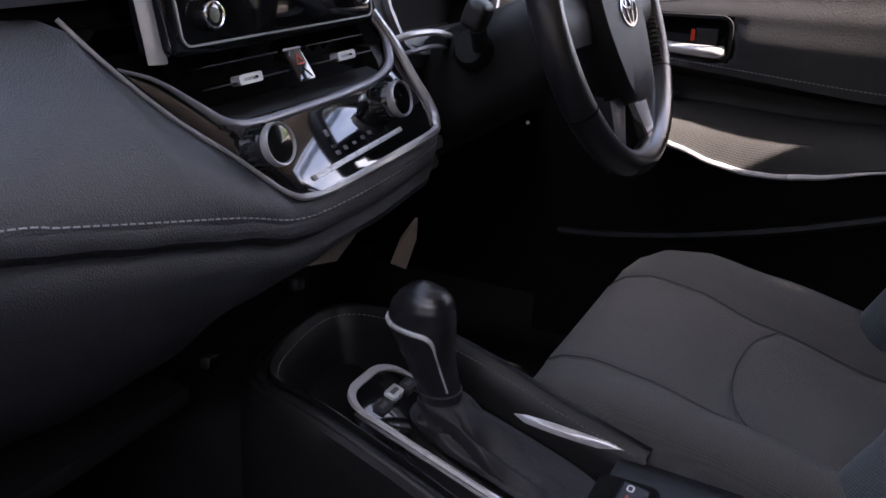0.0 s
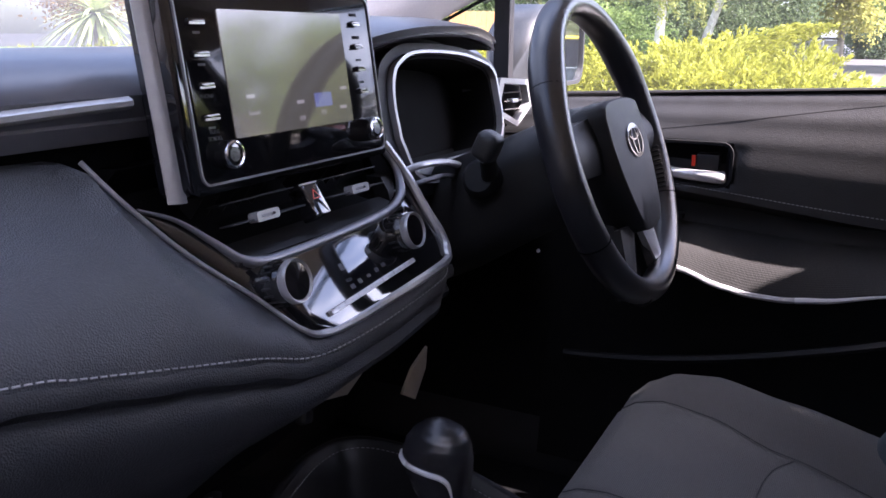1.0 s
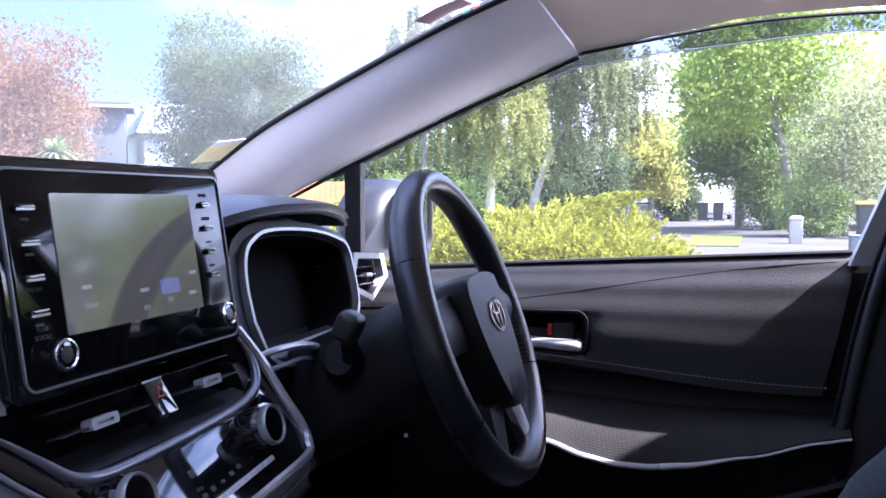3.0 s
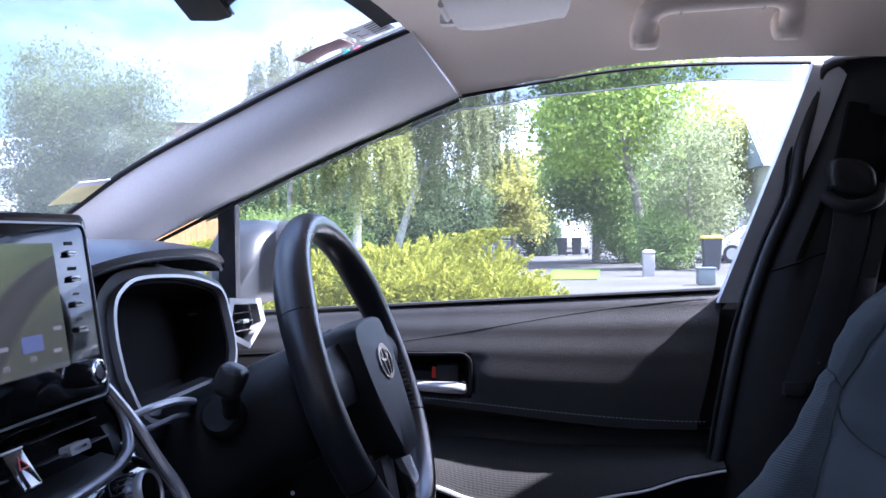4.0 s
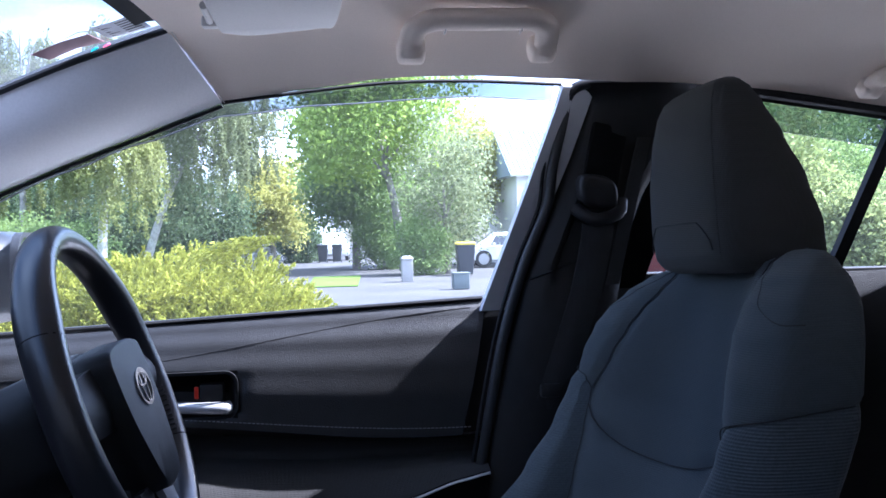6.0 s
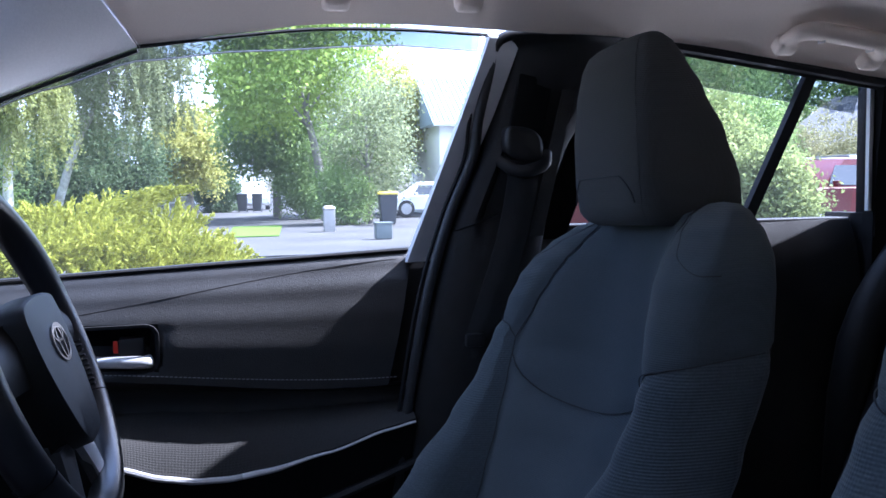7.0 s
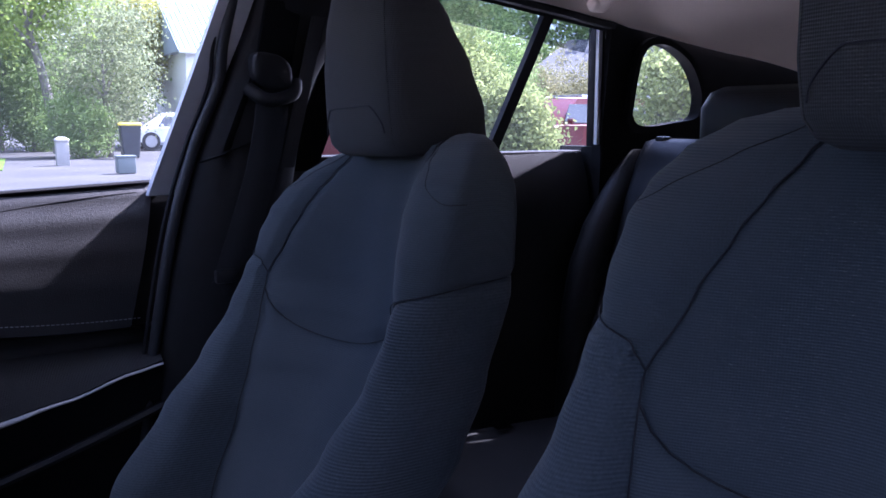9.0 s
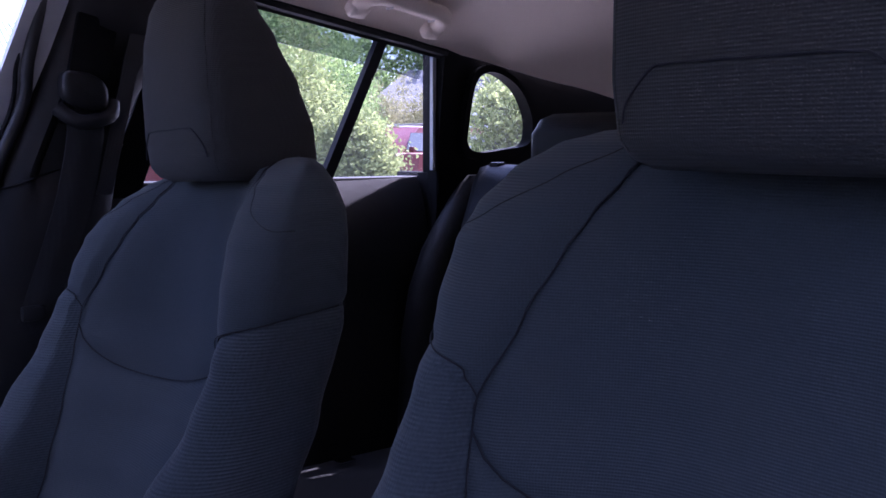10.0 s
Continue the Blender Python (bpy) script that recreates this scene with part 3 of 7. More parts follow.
    part("armrest_cloth", sheet(cloth, 0.012, (1, 0, 0)), ARMCLOTH, ob, "fine ribbed dark cloth arm-rest")
    part("silver_strip", tube([(0.639, y, strip_z(y)) for y in ys], [0.0046 if y > 0.36 else 0.0020 + 0.0026 * ease(y, 0.24, 0.36) for y in ys], 8), SILVER, ob, "thin satin silver strip")
    low = []
    for y in ys:
        zs = strip_z(y) - 0.004
        low.append([(table(u, [(0, 0.644), (0.15, 0.655), (0.45, 0.668), (0.55, 0.655), (1, 0.668)])[0], y + 0.03 * u, lerp(zs, 0.34, u)) for u in (k / 14 for k in range(15))])
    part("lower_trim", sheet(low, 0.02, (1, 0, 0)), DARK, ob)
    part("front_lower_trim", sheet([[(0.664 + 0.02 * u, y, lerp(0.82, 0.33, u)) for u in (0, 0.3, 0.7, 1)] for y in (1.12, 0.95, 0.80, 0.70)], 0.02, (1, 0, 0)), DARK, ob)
    pocket = [(0.640 - 0.004 * math.sin(k), 0.72 - 0.60 * k / 30, 0.548 + 0.14 * (k / 30) ** 1.6) for k in range(31)]
    part("pocket_rim", tube([(0.645, p[1], p[2]) for p in pocket], 0.007, 6), PLASTIC, ob)
    for k in range(3):
        part("window_switch", box(0.018, 0.024, 0.008, pose(0.690, 0.64 - 0.04 * k, 0.792), 0.002), PLASTIC, ob)
    # skin, glass and seals
    part("outer_skin", box(0.03, 1.05, 0.66, pose(0.765, 0.60, 0.63), 0.01), CARGREY, ob)
    part("sill_cap", sheet([[(0.722 + 0.045 * u, y, sill_z(y) - 0.001 + 0.004 * math.sin(3.14 * u)) for u in (0, 0.3, 0.6, 1)] for y in (1.08 - 0.98 * k / 20 for k in range(21))], 0.02, (0, 0, -1)), RUBBER, ob)
    part("sill_seal", tube([(0.722, y, sill_z(y) + 0.001) for y in (1.06 - 0.95 * k / 20 for k in range(21))], 0.0032, 6), RUBBER, ob)
    edge = [(0.632, 0.004, 1.317), (0.634, 0.006, 1.300), (0.662, 0.052, 1.165), (0.697, 0.118, 0.982)]
    rear = spline(edge, 16)
    strip = [[Vector(p) + Vector((0.010 * u, -0.001 - 0.052 * u, 0)) for u in (0, 0.5, 1)] for p in rear]
    part("window_frame", sheet(strip, 0.02, (1, 0, 0)), FRAMEGREY, ob, "dark grey rear window frame strip")
    top = spline([(0.640, 0.49, 1.288), (0.632, 0.36, 1.305), (0.630, 0.25, 1.317), (0.630, 0.13, 1.32), (0.632, 0.004, 1.317)], 24)
    part("upper_seal", tube(top, 0.0028, 6), RUBBER, ob)
    post = sheet([[(0.676 + 0.012 * u, lerp(0.846, 0.878, u), z) for u in (0, 0.25, 0.75, 1)] for z in (1.165, 1.10, 1.04, 0.96)], 0.02, (1, 0, 0))
    part("corner_post", post, RUBBER, ob, "black upright dividing the small front window")
    g = []
    for k in range(20):
        y = lerp(0.95, 0.02, k / 19)
        zt = table(-y, [(-0.95, 1.10), (-0.84, 1.147), (-0.71, 1.204), (-0.617, 1.242), (-0.49, 1.29), (-0.36, 1.31), (-0.13, 1.325), (0.0, 1.32)])[0]
        g.append([(lerp(0.725, 0.655, u), y, lerp(sill_z(y) - 0.03, zt + 0.02, u)) for u in (0, 0.5, 1)])
    w = part("pane", sheet(g, 0.004, (1, 0, 0)), GLASS, ob)
    w.visible_shadow = False
    defl = []
    for k in range(30):
        y = lerp(0.90, 0.0, k / 29)
        zt = table(-y, [(-0.90, 1.120), (-0.84, 1.147), (-0.71, 1.204), (-0.617, 1.242), (-0.49, 1.29), (-0.36, 1.31), (-0.13, 1.325), (0.0, 1.32)])[0]
        d = 0.006 + 0.010 * (1 - ease(y, 0.35, 0.66))
        defl.append([(lerp(0.680, 0.694, u), y, lerp(zt + 0.008, zt - d, u)) for u in (0, 0.5, 1)])
    w = part("rain_deflector", sheet(defl, 0.003, (1, 0, 0)), SMOKE, ob, "smoked acrylic rain deflector along the window top")
    w.visible_shadow = False
    part("deflector_edge", tube([r[-1] for r in defl], 0.0013, 5), GREYTRIM, ob)
    return ob


build_driver_door()


def build_rear_door(side, name):
    ob = thing(name, "closed rear car door with dark trim and slanted window bar", "door")
    def sx(p):
        return (side * p[0], p[1], p[2])
    rows = [[sx((table(u, [(0, 0.712), (0.06, 0.694), (0.12, 0.684), (0.18, 0.680), (0.25, 0.684), (0.32, 0.690), (0.5, 0.672), (1, 0.668)])[0], y, lerp(1.030 + 0.02 * (y + 0.7) * -1, 0.32, u))) for u in (k / 16 for k in range(17))] for y in (-0.04 - 0.655 * k / 20 for k in range(21))]
    part("sill_trim", sheet([r[:5] for r in rows], 0.02, (side, 0, 0)), GRAIN, ob, "grained upper door trim")
    part("trim_panel", sheet([r[4:] for r in rows], 0.02, (side, 0, 0)), GRAIN, ob)
    part("sill_cap", box(0.05, 0.66, 0.02, pose(side * 0.740, -0.37, 1.022), 0.004), RUBBER, ob)
    part("outer_skin", box(0.03, 0.70, 0.66, pose(side * 0.765, -0.36, 0.68), 0.01), CARGREY, ob)
    bar = sheet([[sx((lerp(0.655, 0.70, v), lerp(-0.576, -0.474, v) + e, lerp(1.285, 1.02, v))) for e in (-0.011, 0, 0.011)] for v in (k / 6 for k in range(7))], 0.015, (side, 0, 0))
    part("window_bar", bar, RUBBER, ob, "black slanted bar between the panes")
    front = sheet([[sx((lerp(0.665, 0.705, v), lerp(-0.20, -0.09, v) - 0.055 * u, lerp(1.315, 1.01, v))) for u in (0, 0.5, 1)] for v in (0, 0.33, 0.67, 1)], 0.02, (side, 0, 0))
    part("front_frame", front, DARK, ob, "black front edge of the window frame")
    rear = sheet([[sx((0.650 + 0.012 * u, -0.694 - 0.014 * u, z)) for u in (0, 0.4, 1)] for z in (1.275, 1.20, 1.10, 1.00)], 0.03, (side, 0, 0))
    part("window_frame", rear, DARK, ob)
    part("bright_strip", sheet([[sx((0.653 + 0.004 * u, -0.682 - 0.012 * u, z)) for u in (0, 0.5, 1)] for z in (1.262, 1.20, 1.10, 1.045)], 0.008, (side, 0, 0)), FRAMEGREY, ob, "pale grey inner strip of the window frame")
    part("upper_frame", sheet([[sx((lerp(0.648, 0.700, u), y, lerp(1.300, 1.345, u) + 0.13 * min(0, y + 0.30))) for u in (0, 0.5, 1)] for y in (-0.14 - 0.57 * k / 10 for k in range(11))], 0.02, (0, 0, 1)), RUBBER, ob)
    part("upper_seal", tube(spline([sx(p) for p in ((0.638, -0.20, 1.324), (0.638, -0.311, 1.311), (0.641, -0.56, 1.280), (0.637, -0.70, 1.260))], 16), 0.0095, 8), RUBBER, ob)
    g = [[sx((lerp(0.725, 0.66, u), y, lerp(1.0, 1.33, u))) for u in (0, 0.5, 1)] for y in (-0.05, -0.25, -0.45, -0.70)]
    w = part("pane", sheet(g, 0.004, (side, 0, 0)), GLASS, ob)
    w.visible_shadow = False
    dz = lambda y: 1.312 - 0.14 * max(0, -y - 0.30)
    w = part("rain_deflector", sheet([[sx((lerp(0.67, 0.69, u), y, lerp(dz(y), dz(y) - 0.045, u))) for u in (0, 0.5, 1)] for y in (-0.15 - 0.53 * k / 8 for k in range(9))], 0.003, (side, 0, 0)), SMOKE, ob)
    w.visible_shadow = False
    return ob


build_rear_door(1, "rear_door")
build_rear_door(-1, "rear_door")


def build_passenger_door():
    # unseen door, added closed to keep daylight off the footwell
    ob = thing("passenger_door", "unseen closed passenger door with plain dark trim, added to shade the footwell", "door")
    rows = [[(-table(u, [(0, 0.722), (0.05, 0.70), (0.3, 0.685), (0.5, 0.68), (1, 0.69)])[0], y, lerp(sill_z(y), 0.32, u)) for u in (k / 14 for k in range(15))] for y in (1.08 - 0.98 * k / 20 for k in range(21))]
    part("trim_panel", sheet(rows, 0.02, (-1, 0, 0)), PLASTIC, ob)
    part("outer_skin", box(0.03, 1.05, 0.66, pose(-0.765, 0.60, 0.63), 0.01), CARGREY, ob)
    g = []
    for k in range(20):
        y = lerp(0.95, 0.02, k / 19)
        zt = table(-y, [(-0.95, 1.10), (-0.71, 1.204), (-0.49, 1.29), (-0.36, 1.31), (-0.13, 1.325), (0.0, 1.32)])[0]
        g.append([(-lerp(0.725, 0.655, u), y, lerp(sill_z(y) - 0.03, zt + 0.02, u)) for u in (0, 0.5, 1)])
    w = part("pane", sheet(g, 0.004, (-1, 0, 0)), GLASS, ob)
    w.visible_shadow = False


build_passenger_door()

# ---- dashboard ----
SEAM = [(-0.74, 0.690, 0.945), (-0.55, 0.694, 0.910), (-0.365, 0.697, 0.876), (-0.32, 0.697, 0.864), (-0.247, 0.697, 0.844), (-0.162, 0.696, 0.821), (-0.105, 0.694, 0.802), (-0.06, 0.692, 0.797), (0.03, 0.692, 0.798), (0.145, 0.697, 0.805), (0.185, 0.712, 0.810)]
TRIM = [(-0.222, 0.800, 0.974), (-0.200, 0.780, 0.939), (-0.165, 0.758, 0.897), (-0.125, 0.730, 0.857), (-0.095, 0.706, 0.824), (-0.068, 0.698, 0.8155), (0.0, 0.698, 0.8155), (0.145, 0.701, 0.822), (0.170, 0.706, 0.832), (0.180, 0.720, 0.850), (0.181, 0.738, 0.874), (0.177, 0.760, 0.910), (0.166, 0.783, 0.946)]
LIP = [(-0.192, 0.778, 0.937), (-0.163, 0.770, 0.925), (-0.137, 0.756, 0.903), (-0.118, 0.745, 0.886), (-0.095, 0.741, 0.880), (-0.062, 0.740, 0.879), (0.022, 0.741, 0.880), (0.095, 0.743, 0.883), (0.130, 0.746, 0.888), (0.151, 0.751, 0.896), (0.164, 0.760, 0.910), (0.168, 0.770, 0.926), (0.160, 0.780, 0.942)]


def along_x(pts, x):
    return table(x, [tuple(p) for p in pts])


def build_dashboard():
    ob = thing("dashboard", "black soft-skin dashboard with pale stitching and silver trim lines", "dashboard")
    # passenger's padded face
    rows = []
    for k in range(61):
        x = lerp(-0.74, -0.098, k / 60)
        y0, z0 = along_x(SEAM, x)
        if x < -0.222:
            y1, z1 = 0.812, lerp(0.990, 0.974, (x + 0.74) / 0.518)
        else:
            y1, z1 = along_x(TRIM[:5], x)
        row = []
        for j in range(17):
            u = j / 16
            bulge = math.sin(math.pi * min(1, u * 1.15)) * 0.013 * min(1, (z1 - z0) / 0.08)
            row.append((x, lerp(y0, y1, u ** 1.25) - bulge, lerp(z0, z1, u)))
        rows.append(row)
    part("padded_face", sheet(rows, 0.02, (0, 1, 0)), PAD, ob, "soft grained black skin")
    # band under the centre panel
    rows = []
    for k in range(31):
        x = lerp(-0.10, 0.19, k / 30)
        y0, z0 = along_x(SEAM, x)
        y1, z1 = along_x(TRIM[4:10], x)
        rows.append([(x, lerp(y0, y1 + 0.004, u) - 0.004 * math.sin(math.pi * u), lerp(z0, z1, u)) for u in (0, 0.25, 0.5, 0.75, 1)])
    part("padded_band", sheet(rows, 0.02, (0, 1, 0)), PAD, ob)
    # piped roll and glove-box face below the stitching
    rows = []
    for k in range(61):
        x = lerp(-0.74, 0.20, k / 60)
        y, z = along_x(SEAM, x)
        drop = 0.045 * (1 - ease(x, -0.45, 0.0)) + 0.05 * (1 - 2.2 * ease(x, -0.2, 0.0))
        prof = [(0.0, 0.0), (-0.003, -0.006), (-0.002, -0.013), (0.008, -0.018), (0.010, -0.021), (0.007, -0.026), (0.003, -0.038), (0.005, -0.050), (0.014, -0.066 - drop * 0.1), (0.034, -0.082 - drop * 0.3), (0.065, -0.096 - drop * 0.6), (0.12, -0.11 - drop), (0.20, -0.14 - drop), (0.35, -0.19 - drop)]
        thin = 1 - 0.42 * ease(x, -0.25, 0.0)
        rows.append([(x, y + a, z + (b if b > -0.022 else -0.021 + (b + 0.021) * thin)) for a, b in prof])
    part("glove_box_face", sheet(rows, 0.015, (0, 1, 0)), PAD_SHADED, ob, "grained black lower dash face")
    sm = spline(SEAM, 240)
    part("stitching", stitches([p + Vector((0, -0.0012, 0.004)) for p in sm], 0.0074, 0.0054, (0, -1, 0.4)), THREAD, ob, "pale grey saddle stitching")
    tl = spline(TRIM, 120)
    tl = [p + Vector((0, -0.0025, 0.0016)) for p in tl]
    part("trim_line", tube(tl, [0.0019 + 0.0033 * ease(k, 34, 60) for k in range(120)], 8), FINM, ob, "satin silver line round the centre panel")
    # top pad, shelf strip and slot
    rows = []
    for k in range(61):
        x = lerp(-0.69, 0.682, k / 60)
        back = 0.085 * ease(x, 0.13, 0.19)
        bow = 0.05 * (abs(x) / 0.74) ** 3
        rows.append([(x, y + back * w - (bow if y > 1 else 0), z) for y, z, w in ((0.812, 1.004, 1), (0.806, 1.018, 1), (0.812, 1.032, 1), (0.84, 1.045, 0.9), (0.92, 1.052, 0.3), (1.05, 1.050, 0), (1.18, 1.035, 0), (1.33, 1.00, 0))])
    part("top_pad", sheet(rows, 0.02, (0, 0.3, -1)), TOPPAD_LIT, ob, "soft black top pad")
    wing = []
    for p, q in zip(spline([(-0.194, 0.7765, 0.936)] + TRIM[2:6], 24), spline(LIP[:5], 24)):
        wing.append([p.lerp(q, k / 6) + Vector((0.001, 0.003 - 0.003 * math.sin(math.pi * k / 6), 0)) for k in range(7)])
    part("gloss_wing", sheet(wing, 0.006, (0, 1, 0)), GLOSS, ob, "piano black wing inside the silver line")
    edge = []
    for p, q in zip(spline(TRIM[7:], 24), spline(LIP[8:], 24)):
        edge.append([p.lerp(q, k / 4) + Vector((-0.001, 0.002, 0)) for k in range(5)])
    part("gloss_edge", sheet(edge, 0.006, (0, 1, 0)), GLOSS, ob, "piano black outer edge")
    part("shelf_strip", sheet([[(x, 0.806 - 0.006 * math.sin(math.pi * u), lerp(1.004, 1.014, u) + 0.004 * ease(x, -0.3, -0.16)) for u in (0, 0.3, 0.7, 1)] for x in (-0.74 + 0.575 * k / 10 for k in range(11))], 0.008, (0, 1, 0)), SILVER, ob, "satin silver shelf strip")
    part("slot_back", sheet([[(x, 0.835, z) for z in (0.96, 1.01)] for x in (-0.74, -0.4, -0.14)], 0.02, (0, 1, 0)), DARK, ob)
    # driver's side: body round the cluster and the knee panel
    rows = []
    for k in range(25):
        x = lerp(0.12, 0.655, k / 24)
        rows.append([(x, y, z) for y, z in ((0.87, 0.905), (0.85, 0.900), (0.83, 0.885), (0.79, 0.86), (0.765, 0.82), (0.785, 0.765), (0.86, 0.70), (0.98, 0.65), (1.2, 0.60))])
    part("knee_panel", sheet(rows, 0.02, (0, 1, 0)), COLUMN, ob)
    for x0, x1 in ((0.10, 0.235), (0.52, 0.655)):
        part("fascia", sheet([[(lerp(x0, x1, u), 0.840 + 0.01 * u, lerp(0.885, 1.03 if x0 < 0.3 else 0.985, v)) for v in (0, 0.3, 0.6, 0.85, 1)] for u in (0, 0.5, 1)], 0.015, (0, 1, 0)), PAD, ob)
    # dark sheet put in for the footwell's shade
    part("footwell_shade", sheet([[(x, y, z) for y, z in ((1.00, 0.66), (1.12, 0.58), (1.18, 0.45), (1.20, 0.30))] for x in (0.10, 0.3, 0.5, 0.72)], 0.02, (0, 1, 0)), DARK, ob)
    part("under_tray", box(0.62, 0.30, 0.02, pose(-0.42, 0.98, 0.60), 0.005), DARK, ob)
    return ob


build_dashboard()

SCR = plane_at(-0.003, 0.772, 1.025, 8.0)


def build_screen():
    ob = thing("infotainment_screen", "glossy black touch screen unit with side keys and two chrome-ringed knobs", "screen")
    M = SCR
    part("housing", plate(rounded(0.296, 0.172, 0.010), 0.034, M @ Matrix.Translation((0, 0, -0.036)), 0.005), GLOSS, ob, "piano black housing")
    part("bezel", frame_of(rounded(0.278, 0.156, 0.010), rounded(0.2745, 0.1525, 0.0085), 0.0022, M @ Matrix.Translation((0.003, -0.001, -0.0022))), GREYTRIM, ob, "thin bright inner bezel")
    part("face_glass", plate(rounded(0.2745, 0.1525, 0.0085), 0.002, M @ Matrix.Translation((0.003, -0.001, -0.0032)), 0.0005), SCREENGLASS, ob)
    part("display", plate(rounded(0.176, 0.104, 0.002), 0.0012, M @ Matrix.Translation((-0.001, 0.007, -0.0014))), SCREEN, ob, "dim grey lit display")
    part("highlighted_key", plate(rounded(0.027, 0.013, 0.001), 0.0006, M @ Matrix.Translation((0.040, -0.021, -0.0001))), SCREENB, ob, "pale blue on-screen key")
    words("screen_text", "Sound", 0.0058, M @ Matrix.Translation((-0.062, -0.026, 0.0001)), SCREENT, ob)
    words("screen_text", "773", 0.0058, M @ Matrix.Translation((0.004, -0.036, 0.0001)), SCREENT, ob)
    words("screen_text", "773", 0.0058, M @ Matrix.Translation((0.038, -0.033, 0.0001)), SCREENT, ob)
    for x, y in ((-0.064, -0.012), (0.004, -0.021), (0.076, -0.012), (0.072, -0.030)):
        part("screen_text", box(0.011, 0.0032, 0.0003, M @ Matrix.Translation((x, y, 0.0001))), SCREENT, ob)
    for sx, names in ((-1, ("", "", "PHONE", "")), (1, ("HOME", "MENU", "", ""))):
        for k in range(4):
            x = -0.115 if sx < 0 else 0.1125
            y = 0.049 - 0.0247 * k if sx < 0 else 0.050 - 0.0222 * k
            K = M @ Matrix.Translation((x, y, -0.0014))
            w = 0.0185 if sx < 0 else 0.0145
            key = part("side_key", plate(rounded(w, 0.0048, 0.0022), 0.0030, K, 0.0008), GLOSS, ob, "bright-edged side key")
            part("key_inlay", plate(rounded(w * 0.92, 0.0019, 0.0009), 0.0012, K @ Matrix.Translation((0, -0.0017, 0.0022))), SILVER, key, "bright lower edge")
            dy = -0.0085 if sx < 0 else 0.0085
            if names[k]:
                words("key_text", names[k], 0.0046, M @ Matrix.Translation((x, y + dy, -0.0009)), DIMPRINT, ob)
            else:
                part("key_mark", box(0.008, 0.0020, 0.0003, M @ Matrix.Translation((x, y + dy, -0.0009))), DIMPRINT, ob)
    words("key_text", "TUNE", 0.0046, M @ Matrix.Translation((-0.113, -0.037, -0.0009)), DIMPRINT, ob)
    words("key_text", "SCROLL", 0.0046, M @ Matrix.Translation((-0.113, -0.0425, -0.0009)), DIMPRINT, ob)
    for x, y in ((-0.106, -0.0565), (0.112, -0.056)):
        k = part("knob", lathe([(0.0118, -0.003), (0.0118, 0.006), (0.0110, 0.0095), (0.0090, 0.0105), (0.0, 0.0102)], M @ Matrix.Translation((x, y, 0))), GLOSS, ob, "black turning knob")
        part("ring", lathe([(0.0090, 0.0085), (0.0112, 0.0075), (0.0118, 0.0092), (0.0110, 0.0112), (0.0097, 0.0116), (0.0090, 0.0104)], M @ Matrix.Translation((x, y, 0))), CHROME, k, "chrome ring")
    fin = sheet([[(lerp(-0.1485, -0.161, u), lerp(0.782, 0.790, u) - 0.002 * math.sin(math.pi * u) + 0.024 * (0.5 - v), lerp(1.099, 0.936, v)) for u in (k / 8 for k in range(9))] for v in (k / 8 for k in range(9))], 0.004, (0.6, 0.8, 0))
    part("side_fin", fin, FINM, ob, "satin silver side fin")
    part("back_box", box(0.20, 0.05, 0.10, pose(0.015, 0.845, 0.985), 0.015), PLASTIC, ob)
    return ob


build_screen()


